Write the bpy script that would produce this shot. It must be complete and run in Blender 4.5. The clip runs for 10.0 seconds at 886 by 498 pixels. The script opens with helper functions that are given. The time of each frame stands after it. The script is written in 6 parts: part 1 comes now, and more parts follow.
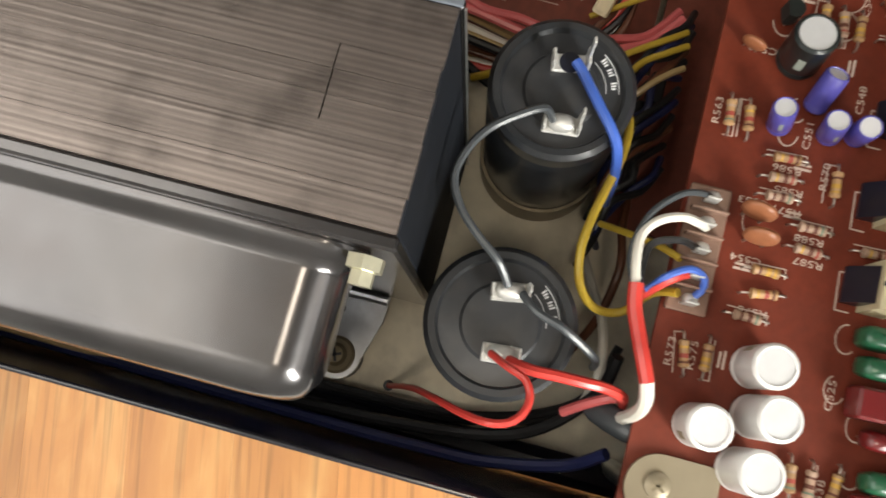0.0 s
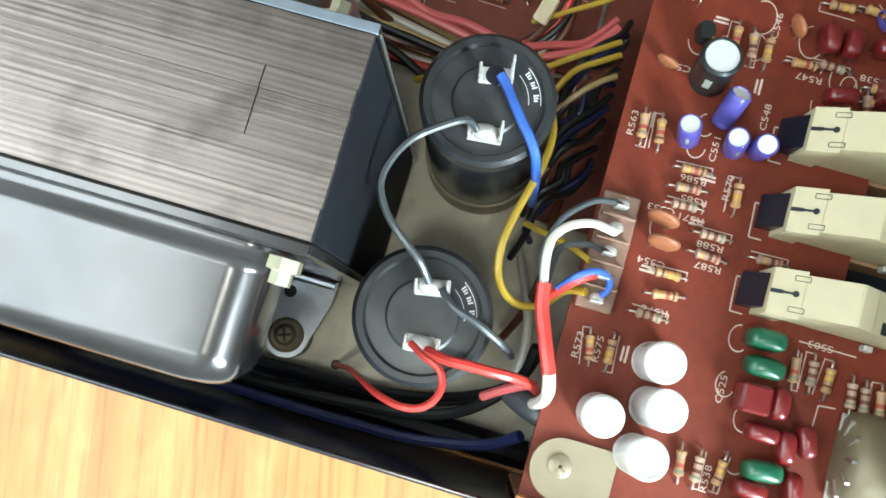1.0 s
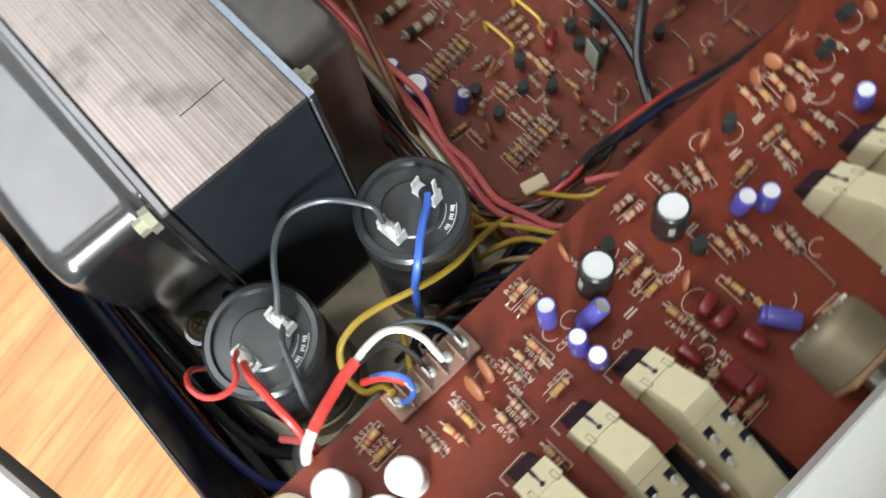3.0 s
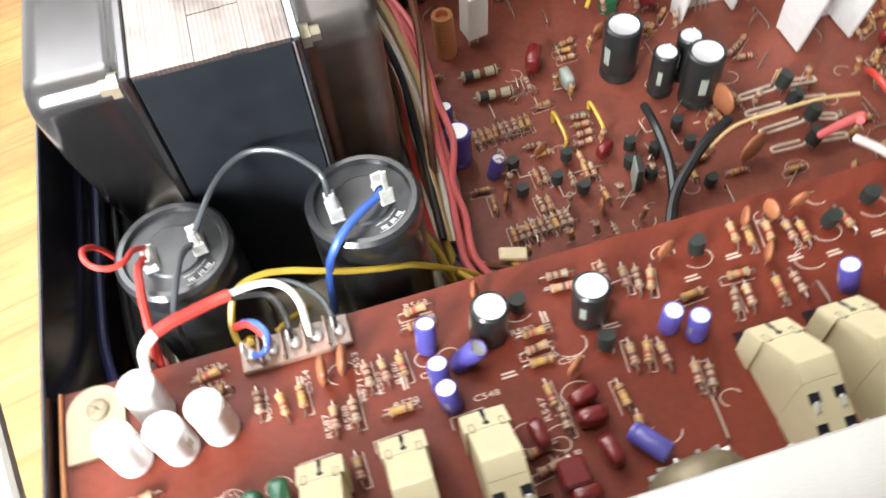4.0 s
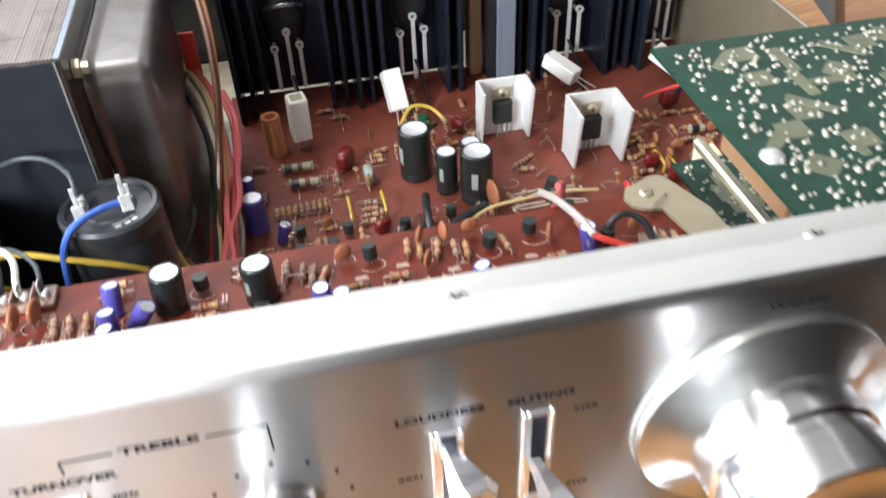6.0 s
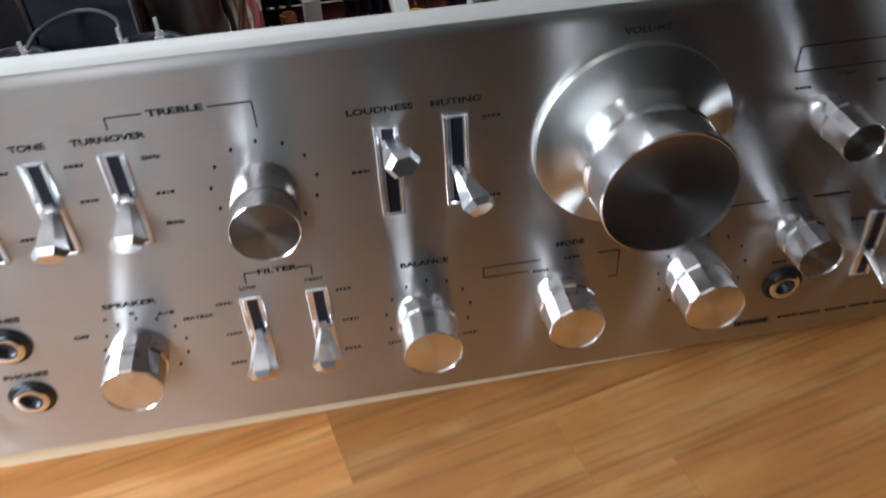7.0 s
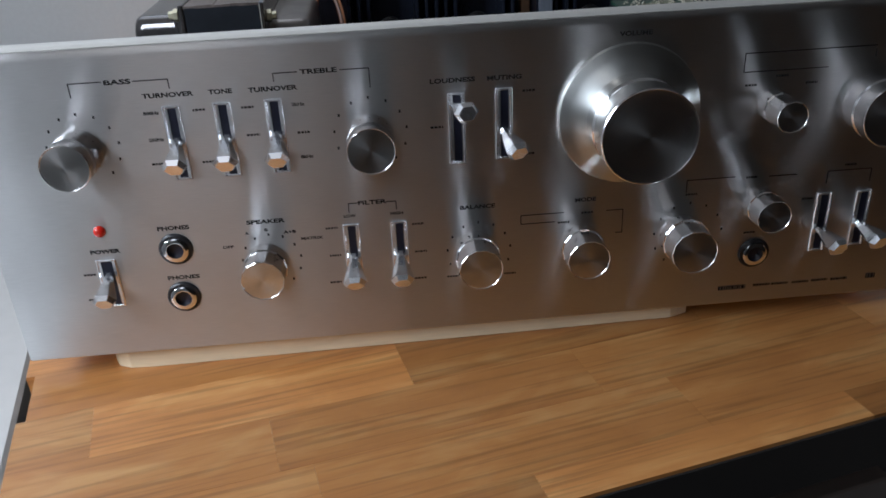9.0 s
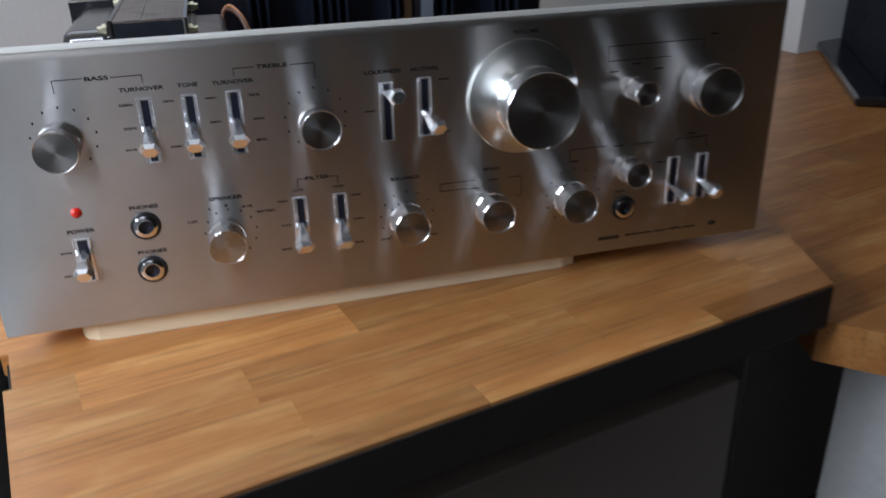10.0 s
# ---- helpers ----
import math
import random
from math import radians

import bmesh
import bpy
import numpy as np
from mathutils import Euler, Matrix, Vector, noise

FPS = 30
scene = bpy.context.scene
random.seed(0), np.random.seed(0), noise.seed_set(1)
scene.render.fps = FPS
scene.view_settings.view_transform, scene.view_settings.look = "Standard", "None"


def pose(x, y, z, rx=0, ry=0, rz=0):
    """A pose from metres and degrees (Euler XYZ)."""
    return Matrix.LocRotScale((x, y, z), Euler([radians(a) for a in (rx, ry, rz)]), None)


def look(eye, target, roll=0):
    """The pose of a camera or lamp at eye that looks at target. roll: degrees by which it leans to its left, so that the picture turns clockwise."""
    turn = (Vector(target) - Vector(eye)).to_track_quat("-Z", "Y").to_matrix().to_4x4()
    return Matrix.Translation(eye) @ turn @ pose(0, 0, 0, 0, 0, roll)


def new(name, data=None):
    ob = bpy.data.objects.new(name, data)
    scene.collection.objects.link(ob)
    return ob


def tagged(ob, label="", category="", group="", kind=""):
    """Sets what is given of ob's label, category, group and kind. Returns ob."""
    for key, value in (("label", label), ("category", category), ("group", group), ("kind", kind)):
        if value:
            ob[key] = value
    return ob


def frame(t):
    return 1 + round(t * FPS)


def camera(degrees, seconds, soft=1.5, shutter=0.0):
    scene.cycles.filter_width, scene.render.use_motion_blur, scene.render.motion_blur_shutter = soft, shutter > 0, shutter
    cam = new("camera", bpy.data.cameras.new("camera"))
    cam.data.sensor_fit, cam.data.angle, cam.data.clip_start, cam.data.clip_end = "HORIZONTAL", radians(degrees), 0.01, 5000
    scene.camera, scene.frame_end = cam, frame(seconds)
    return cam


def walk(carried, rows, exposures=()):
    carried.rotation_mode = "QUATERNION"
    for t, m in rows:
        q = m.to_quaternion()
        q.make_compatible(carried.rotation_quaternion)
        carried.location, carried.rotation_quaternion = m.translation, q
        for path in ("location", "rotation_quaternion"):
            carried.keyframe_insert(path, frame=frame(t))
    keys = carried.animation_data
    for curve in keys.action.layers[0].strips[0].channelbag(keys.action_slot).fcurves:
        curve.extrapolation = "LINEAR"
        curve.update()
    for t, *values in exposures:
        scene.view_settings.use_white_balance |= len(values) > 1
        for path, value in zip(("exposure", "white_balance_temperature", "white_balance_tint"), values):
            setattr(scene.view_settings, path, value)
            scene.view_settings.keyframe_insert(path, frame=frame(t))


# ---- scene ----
cam = camera(56.5, 10.0, soft=1.6, shutter=0.5)

PATH = [
    (0, (0.046, 0.154, 0.287), (0.321, 0.296, -1.689), -12.6),
    (0.5, (0.05, 0.144, 0.302), (0.286, 0.275, -1.68), -13.8),
    (1, (0.056, 0.138, 0.304), (0.254, 0.256, -1.682), -14.6),
    (1.5, (0.053, 0.134, 0.313), (0.213, 0.252, -1.677), -19.2),
    (2, (0.061, 0.119, 0.315), (0.228, 0.27, -1.672), -21.7),
    (2.5, (0.072, 0.099, 0.323), (0.316, 0.361, -1.645), -18.3),
    (2.7, (0.072, 0.084, 0.328), (0.378, 0.477, -1.609), -16.2),
    (4, (0.111, -0.004, 0.296), (0.311, 1.079, -1.373), -7.1),
    (4.5, (0.14, -0.02, 0.3), (0.33, 1.166, -1.299), -1.3),
    (5, (0.164, -0.035, 0.295), (0.391, 1.359, -1.121), -2.6),
    (5.2, (0.174, -0.044, 0.289), (0.426, 1.38, -1.092), -2.0),
    (6.3, (0.1893, -0.1289, 0.2644), (0.4304, 1.1476, -0.8321), -2.58),
    (6.5, (0.1865, -0.1463, 0.2579), (0.4047, 1.1330, -0.8401), -2.80),
    (7, (0.1965, -0.1993, 0.2524), (0.3586, 1.1016, -0.8299), -3.67),
    (7.5, (0.1853, -0.2452, 0.2477), (0.3159, 1.1846, -0.6626), -4.38),
    (8, (0.1836, -0.2752, 0.2326), (0.2752, 1.2272, -0.5577), -3.33),
    (8.5, (0.1913, -0.3108, 0.2249), (0.2565, 1.2063, -0.5396), -2.20),
    (9, (0.1784, -0.3276, 0.2299), (0.2736, 1.1843, -0.5415), -2.86),
    (9.5, (0.1449, -0.3454, 0.2333), (0.4036, 1.1589, -0.5150), -2.85),
    (10, (0.1308, -0.3998, 0.2330), (0.5172, 1.0881, -0.4930), -1.57),
]
walk(cam, [(t, look(eye, target, roll)) for t, eye, target, roll in PATH],
     exposures=[(0.0, 0.48, 7600, 10), (0.4, 1.2, 6500, 2), (1.0, 1.26, 6180, -4), (1.5, 1.22, 5950, -6), (2.0, 0.98, 6150, -4), (2.6, 0.8, 6400, 3), (4.0, 1.68, 6900, 10),
                (4.5, 1.74, 6900, 12), (5.2, 1.74, 6800, 12), (6.3, 1.14, 6400, 10), (7.0, 0.0, 6200, 10), (7.6, -0.92, 6050, 10), (8.5, -0.96, 5950, 10), (9.2, -0.57, 6050, 11), (10.0, -0.5, 6050, 11)])

# ---- world and light ----
world = bpy.data.worlds.new("sky")
scene.world = world
world.use_nodes = True
_wn = world.node_tree.nodes
_sky = _wn.new("ShaderNodeTexSky")
_sky.sky_type, _sky.sun_disc = "NISHITA", False
_sky.sun_elevation, _sky.sun_rotation = radians(35), radians(200)
world.node_tree.links.new(_sky.outputs[0], _wn["Background"].inputs[0])
_wn["Background"].inputs[1].default_value = 0.08


def lamp(name, eye, target, sx, sy, watts, colour, shape="RECTANGLE"):
    d = bpy.data.lights.new(name, "AREA")
    d.shape, d.size, d.size_y, d.energy, d.color = shape, sx, sy, watts, colour
    ob = new(name, d)
    ob.matrix_world = look(eye, target)
    return ob


# counter axes: u along its front edge, v towards the wall behind
CTOP = 0.0095
CU, CV = Vector((0.9748, 0.2233, 0)), Vector((-0.2233, 0.9748, 0))


def cw(u, v, z):
    p = CU * u + CV * v
    return Vector((p.x, p.y, z))


lamp("window_light", cw(-0.02, 0.63, 0.8), cw(-0.02, -0.5, 0.1), 0.7, 0.6, 3.4, (0.92, 0.96, 1.0))
lamp("side_window_light", cw(-0.38, -0.2, 0.37), cw(0.1, 0.0, 0.08), 0.15, 0.36, 6.2, (0.86, 0.93, 1.0))
lamp("far_window_light", cw(-0.395, -1.1, 0.86), cw(0.4, -0.9, 0.4), 0.76, 1.04, 2.2, (0.86, 0.93, 1.0))
lamp("ceiling_lamp_light", (-0.24, 0.12, 1.415), (-0.24, 0.12, 0.1), 0.2, 0.2, 1.4, (1.0, 0.95, 0.88), "DISK")

# ---- materials ----


def srgb(h):
    c = [int(h[i:i + 2], 16) / 255 for i in (0, 2, 4)]
    return tuple(x / 12.92 if x <= 0.04045 else ((x + 0.055) / 1.055) ** 2.4 for x in c) + (1.0,)


def material(name, colour, rough=0.5, metal=0.0, vary=0.12, grain=200.0, stretch=(1, 1, 1), bump=0.0, coat=0.0, dirt=0.0,
             dirt_colour=(0.05, 0.04, 0.03, 1), spec=0.5, transmission=0.0, random_tint=0.0, blotch=25.0):
    m = bpy.data.materials.new(name)
    m.use_nodes = True
    n, l = m.node_tree.nodes, m.node_tree.links
    p = n["Principled BSDF"]
    p.inputs["Roughness"].default_value, p.inputs["Metallic"].default_value = rough, metal
    p.inputs["Coat Weight"].default_value, p.inputs["Specular IOR Level"].default_value = coat, spec
    p.inputs["Coat Roughness"].default_value = 0.12
    p.inputs["Transmission Weight"].default_value = transmission
    tc = n.new("ShaderNodeTexCoord")
    mp = n.new("ShaderNodeMapping")
    mp.inputs["Scale"].default_value = stretch
    l.new(tc.outputs["Object"], mp.inputs[0])
    fine, broad = n.new("ShaderNodeTexNoise"), n.new("ShaderNodeTexNoise")
    fine.inputs["Scale"].default_value, fine.inputs["Detail"].default_value = grain, 4
    broad.inputs["Scale"].default_value, broad.inputs["Detail"].default_value = blotch, 5
    l.new(mp.outputs[0], fine.inputs[0])
    l.new(tc.outputs["Object"], broad.inputs[0])
    add = n.new("ShaderNodeMath")
    add.operation = "ADD"
    l.new(fine.outputs[0], add.inputs[0])
    l.new(broad.outputs[0], add.inputs[1])
    last = add.outputs[0]
    if random_tint:
        info, mul, ad2 = n.new("ShaderNodeObjectInfo"), n.new("ShaderNodeMath"), n.new("ShaderNodeMath")
        mul.operation, ad2.operation = "MULTIPLY_ADD", "ADD"
        mul.inputs[1].default_value, mul.inputs[2].default_value = random_tint, -random_tint / 2
        l.new(info.outputs["Random"], mul.inputs[0])
        l.new(mul.outputs[0], ad2.inputs[0])
        l.new(last, ad2.inputs[1])
        last = ad2.outputs[0]
    rng = n.new("ShaderNodeMapRange")
    rng.inputs[1].default_value, rng.inputs[2].default_value = 0.6, 1.4
    rng.inputs[3].default_value, rng.inputs[4].default_value = 1 - vary, 1 + vary
    l.new(last, rng.inputs[0])
    hsv = n.new("ShaderNodeHueSaturation")
    hsv.inputs["Color"].default_value = colour
    l.new(rng.outputs[0], hsv.inputs["Value"])
    out = hsv.outputs[0]
    if dirt:
        ramp = n.new("ShaderNodeValToRGB")
        ramp.color_ramp.elements[0].position, ramp.color_ramp.elements[1].position = 0.5, 0.72
        dn = n.new("ShaderNodeTexNoise")
        dn.inputs["Scale"].default_value, dn.inputs["Detail"].default_value = blotch * 2.3, 8
        l.new(tc.outputs["Object"], dn.inputs[0])
        l.new(dn.outputs[0], ramp.inputs[0])
        amount = n.new("ShaderNodeMath")
        amount.operation = "MULTIPLY"
        amount.inputs[1].default_value = dirt
        l.new(ramp.outputs[0], amount.inputs[0])
        mix = n.new("ShaderNodeMix")
        mix.data_type = "RGBA"
        mix.inputs["B"].default_value = dirt_colour
        l.new(amount.outputs[0], mix.inputs["Factor"])
        l.new(out, mix.inputs["A"])
        out = mix.outputs["Result"]
    l.new(out, p.inputs["Base Color"])
    r2 = n.new("ShaderNodeMapRange")
    r2.inputs[3].default_value, r2.inputs[4].default_value = rough * 0.85, min(1, rough * 1.2)
    l.new(broad.outputs[0], r2.inputs[0])
    l.new(r2.outputs[0], p.inputs["Roughness"])
    if bump:
        b = n.new("ShaderNodeBump")
        b.inputs["Strength"].default_value, b.inputs["Distance"].default_value = bump, 0.0004
        l.new(fine.outputs[0], b.inputs["Height"])
        l.new(b.outputs[0], p.inputs["Normal"])
    return m


def brushed(name, colour, rough, aniso, stretch, vary=0.1, bump=0.15):
    """Brushed metal whose highlights stretch along the u direction of its UV map."""
    m = material(name, colour, rough, 1.0, vary, 60.0, stretch, bump)
    n, l = m.node_tree.nodes, m.node_tree.links
    t = n.new("ShaderNodeTangent")
    t.direction_type = "UV_MAP"
    t.uv_map = "UVMap"
    p = n["Principled BSDF"]
    p.inputs["Anisotropic"].default_value = aniso
    l.new(t.outputs[0], p.inputs["Tangent"])
    return m


def oak(name, c0, c1, c2):
    """Oiled block-board wood: long grain, pores and a tint for each stave."""
    m = bpy.data.materials.new(name)
    m.use_nodes = True
    n, l = m.node_tree.nodes, m.node_tree.links
    p = n["Principled BSDF"]
    tc, mp = n.new("ShaderNodeTexCoord"), n.new("ShaderNodeMapping")
    mp.inputs["Scale"].default_value = (1, 7, 7)
    l.new(tc.outputs["Object"], mp.inputs[0])
    info = n.new("ShaderNodeObjectInfo")
    off = n.new("ShaderNodeVectorMath")
    off.operation = "SCALE"
    off.inputs[0].default_value = (3.1, 7.7, 1.3)
    l.new(info.outputs["Random"], off.inputs["Scale"])
    shift = n.new("ShaderNodeVectorMath")
    l.new(mp.outputs[0], shift.inputs[0])
    l.new(off.outputs[0], shift.inputs[1])
    g1, g2, w = n.new("ShaderNodeTexNoise"), n.new("ShaderNodeTexNoise"), n.new("ShaderNodeTexWave")
    g1.inputs["Scale"].default_value, g1.inputs["Detail"].default_value, g1.inputs["Distortion"].default_value = 5, 10, 0.8
    g2.inputs["Scale"].default_value, g2.inputs["Detail"].default_value = 42, 9
    w.wave_type, w.bands_direction = "BANDS", "Y"
    w.inputs["Scale"].default_value, w.inputs["Distortion"].default_value, w.inputs["Detail"].default_value = 1.6, 11, 5
    for x in (g1, g2, w):
        l.new(shift.outputs[0], x.inputs[0])
    wide, low, g3, c = n.new("ShaderNodeMapping"), n.new("ShaderNodeVectorMath"), n.new("ShaderNodeTexNoise"), n.new("ShaderNodeMath")
    wide.inputs["Scale"].default_value = (1, 2.4, 2.4)
    g3.inputs["Scale"].default_value, g3.inputs["Detail"].default_value, g3.inputs["Distortion"].default_value = 17, 7, 1.2
    l.new(tc.outputs["Object"], wide.inputs[0])
    l.new(wide.outputs[0], low.inputs[0])
    l.new(off.outputs[0], low.inputs[1])
    l.new(low.outputs[0], g3.inputs[0])
    c.operation = "MULTIPLY_ADD"
    c.inputs[1].default_value, c.inputs[2].default_value = 0.62, -0.08
    l.new(g3.outputs[0], c.inputs[0])
    a, b = n.new("ShaderNodeMath"), n.new("ShaderNodeMath")
    a.operation = b.operation = "MULTIPLY_ADD"
    a.inputs[1].default_value = 0.12
    l.new(w.outputs["Fac"], a.inputs[0])
    flat = n.new("ShaderNodeMath")
    flat.operation = "MULTIPLY_ADD"
    flat.inputs[1].default_value = 0.5
    l.new(g1.outputs[0], flat.inputs[0])
    l.new(c.outputs[0], flat.inputs[2])
    l.new(flat.outputs[0], a.inputs[2])
    b.inputs[1].default_value = 0.3
    l.new(g2.outputs[0], b.inputs[0])
    l.new(a.outputs[0], b.inputs[2])
    ramp = n.new("ShaderNodeValToRGB")
    e = ramp.color_ramp.elements
    e[0].position, e[0].color, e[1].position, e[1].color = 0.3, c0, 1.0, c2
    mid = e.new(0.8)
    mid.color = c1
    e[1].position, e[2].position = 0.7, 1.0
    l.new(b.outputs[0], ramp.inputs[0])
    pore, stretch, cut = n.new("ShaderNodeTexNoise"), n.new("ShaderNodeVectorMath"), n.new("ShaderNodeMapRange")
    stretch.operation = "MULTIPLY"
    stretch.inputs[1].default_value = (14, 60, 60)
    pore.inputs["Scale"].default_value, pore.inputs["Detail"].default_value = 1.0, 3
    cut.inputs[1].default_value, cut.inputs[2].default_value = 0.33, 0.5
    cut.inputs[3].default_value, cut.inputs[4].default_value = 0.72, 1.0
    l.new(shift.outputs[0], stretch.inputs[0])
    l.new(stretch.outputs[0], pore.inputs[0])
    l.new(pore.outputs[0], cut.inputs[0])
    hsv, mr, mul = n.new("ShaderNodeHueSaturation"), n.new("ShaderNodeMapRange"), n.new("ShaderNodeMath")
    mul.operation = "MULTIPLY"
    mr.inputs[3].default_value, mr.inputs[4].default_value = 0.76, 1.22
    l.new(info.outputs["Random"], mr.inputs[0])
    l.new(mr.outputs[0], mul.inputs[0])
    l.new(cut.outputs[0], mul.inputs[1])
    l.new(mul.outputs[0], hsv.inputs["Value"])
    l.new(ramp.outputs[0], hsv.inputs["Color"])
    l.new(hsv.outputs[0], p.inputs["Base Color"])
    p.inputs["Roughness"].default_value = 0.4
    p.inputs["Coat Weight"].default_value, p.inputs["Coat Roughness"].default_value = 0.3, 0.34
    bp = n.new("ShaderNodeBump")
    bp.inputs["Strength"].default_value, bp.inputs["Distance"].default_value = 0.12, 0.0005
    l.new(b.outputs[0], bp.inputs["Height"])
    l.new(bp.outputs[0], p.inputs["Normal"])
    return m


def laminated():
    """Edge-on transformer sheets: fine dark lines along y under varnish, with smears."""
    m = material("laminated_steel", (0.27, 0.228, 0.208, 1), 0.34, 0.88, 0.25, 110, (6, 0.07, 1), 0.3, dirt=0.6, dirt_colour=(0.07, 0.06, 0.054, 1), blotch=30)
    n, l = m.node_tree.nodes, m.node_tree.links
    p = n["Principled BSDF"]
    tc, w = n.new("ShaderNodeTexCoord"), n.new("ShaderNodeTexWave")
    w.wave_type, w.bands_direction = "BANDS", "X"
    w.inputs["Scale"].default_value, w.inputs["Distortion"].default_value = 240, 0.6
    l.new(tc.outputs["Object"], w.inputs[0])
    src = p.inputs["Base Color"].links[0].from_socket
    mr, mx = n.new("ShaderNodeMapRange"), n.new("ShaderNodeMix")
    mr.inputs[3].default_value, mr.inputs[4].default_value = 0.0, 0.34
    l.new(w.outputs["Fac"], mr.inputs[0])
    mx.data_type, mx.blend_type = "RGBA", "MULTIPLY"
    mx.inputs["B"].default_value = (0.25, 0.22, 0.22, 1)
    l.new(mr.outputs[0], mx.inputs["Factor"])
    l.new(src, mx.inputs["A"])
    l.new(mx.outputs["Result"], p.inputs["Base Color"])
    return m


M_PANEL = brushed("brushed_aluminium", (0.7, 0.69, 0.68, 1), 0.35, 1.0, (2.2, 1, 90), 0.1, 0.16)
M_KNOB = brushed("turned_aluminium", (0.76, 0.75, 0.74, 1), 0.24, 0.75, (60, 60, 60), 0.08, 0.05)
M_SKIRT = brushed("dished_aluminium", (0.62, 0.63, 0.61, 1), 0.34, 0.6, (60, 60, 60), 0.08, 0.05)
M_KNOBSIDE = material("polished_aluminium", (0.86, 0.86, 0.87, 1), 0.14, 1.0, 0.08, 400, (1, 8, 1), 0.06)
M_CHROME = material("chrome", (0.78, 0.79, 0.82, 1), 0.1, 1.0, 0.08, 300)
M_SATIN = material("satin_chrome", (0.83, 0.84, 0.86, 1), 0.23, 0.92, 0.1, 300)
M_LEVER = material("bright_chrome_lever", (0.86, 0.87, 0.89, 1), 0.2, 0.95, 0.1, 300)
M_EDGE = material("satin_aluminium_edge", (0.58, 0.57, 0.54, 1), 0.5, 0.55, 0.06, 500, (1, 6, 6), 0.15)
M_BLACK = material("black_plastic", (0.012, 0.012, 0.014, 1), 0.4, 0, 0.3, 300)
M_SLOT = material("dark_slot", (0.01, 0.011, 0.02, 1), 0.3, 0, 0.2, 200)
M_PRINT = material("black_print", (0.012, 0.011, 0.011, 1), 0.75, 0, 0.1, 900, spec=0.15)
M_RED_LED = material("red_lens", (0.6, 0.02, 0.01, 1), 0.15, 0, 0.1, 100, coat=0.5)
M_WOOD = oak("oak_counter", srgb("a16534"), srgb("be8146"), srgb("d5a366"))
M_LATH = material("pale_wood_lath", (0.82, 0.68, 0.46, 1), 0.6, 0, 0.1, 60, (1, 12, 12), 0.2)
M_WALL = material("white_wall_paint", (0.78, 0.78, 0.77, 1), 0.85, 0, 0.04, 220, bump=0.25, blotch=3)
M_DARKWALL = material("dark_low_bounce_wall", (0.07, 0.055, 0.045, 1), 0.8, 0, 0.1, 60, blotch=3)
M_DOOR = material("taupe_laminate", (0.17, 0.14, 0.12, 1), 0.5, 0, 0.08, 80, blotch=4)
M_CABINET = material("grey_white_laminate", (0.6, 0.59, 0.57, 1), 0.5, 0, 0.05, 80, blotch=4)
M_DARKFLOOR = material("dark_floor", (0.06, 0.05, 0.045, 1), 0.6, 0, 0.2, 30, blotch=4)
M_GAP = material("near_black_board", (0.02, 0.017, 0.015, 1), 0.7, 0, 0.2, 30)
M_CHASSIS = material("yellow_zinc_steel", (0.8, 0.73, 0.58, 1), 0.5, 0.15, 0.15, 150, bump=0.1, dirt=0.38, dirt_colour=(0.16, 0.12, 0.08, 1), blotch=30)
M_SIDE = material("black_painted_steel", (0.012, 0.012, 0.018, 1), 0.22, 0.0, 0.3, 120, bump=0.1, coat=0.4, dirt=0.25, dirt_colour=(0.05, 0.04, 0.035, 1))
M_PCB = material("red_brown_circuit_board", (0.145, 0.024, 0.011, 1), 0.5, 0, 0.2, 420, bump=0.06, coat=0.0, spec=0.3, dirt=0.3, dirt_colour=(0.12, 0.028, 0.018, 1), blotch=45)
M_PCB2 = material("worn_red_circuit_board", (0.185, 0.045, 0.027, 1), 0.5, 0, 0.22, 420, bump=0.06, coat=0.0, spec=0.4, dirt=0.5, dirt_colour=(0.11, 0.03, 0.02, 1), blotch=60)
M_GREEN = material("green_solder_mask", (0.012, 0.042, 0.028, 1), 0.45, 0, 0.25, 90, spec=0.3, dirt=0.3, dirt_colour=(0.03, 0.09, 0.06, 1), blotch=60)
M_TRACK = material("tinned_copper_track", (0.16, 0.17, 0.11, 1), 0.45, 0.25, 0.25, 200)
M_SOLDER = material("solder", (0.66, 0.65, 0.62, 1), 0.36, 0.5, 0.25, 500, bump=0.3)
M_JOINT = material("dull_solder_joint", (0.42, 0.4, 0.33, 1), 0.4, 0.6, 0.25, 500, bump=0.3)
M_SILK = material("silk_screen_ink", (0.56, 0.44, 0.37, 1), 0.7, 0, 0.12, 600)
M_CORE = laminated()
M_BELL = material("varnished_steel_cover", (0.115, 0.11, 0.112, 1), 0.21, 0.9, 0.2, 60, bump=0.14, coat=0.4, dirt=0.35, dirt_colour=(0.1, 0.085, 0.08, 1), blotch=22)
M_COREDARK = material("blue_black_side", (0.012, 0.014, 0.018, 1), 0.6, 0.0, 0.25, 120, bump=0.15, dirt=0.3, dirt_colour=(0.01, 0.01, 0.012, 1), blotch=30, spec=0.12)
M_BELLTOP = material("dusty_steel_cover", (0.26, 0.24, 0.23, 1), 0.34, 0.9, 0.15, 90, dirt=0.3, dirt_colour=(0.06, 0.055, 0.05, 1), blotch=25)
M_ZINC = material("zinc_plated_steel", (0.66, 0.66, 0.64, 1), 0.3, 0.9, 0.2, 300, bump=0.15)
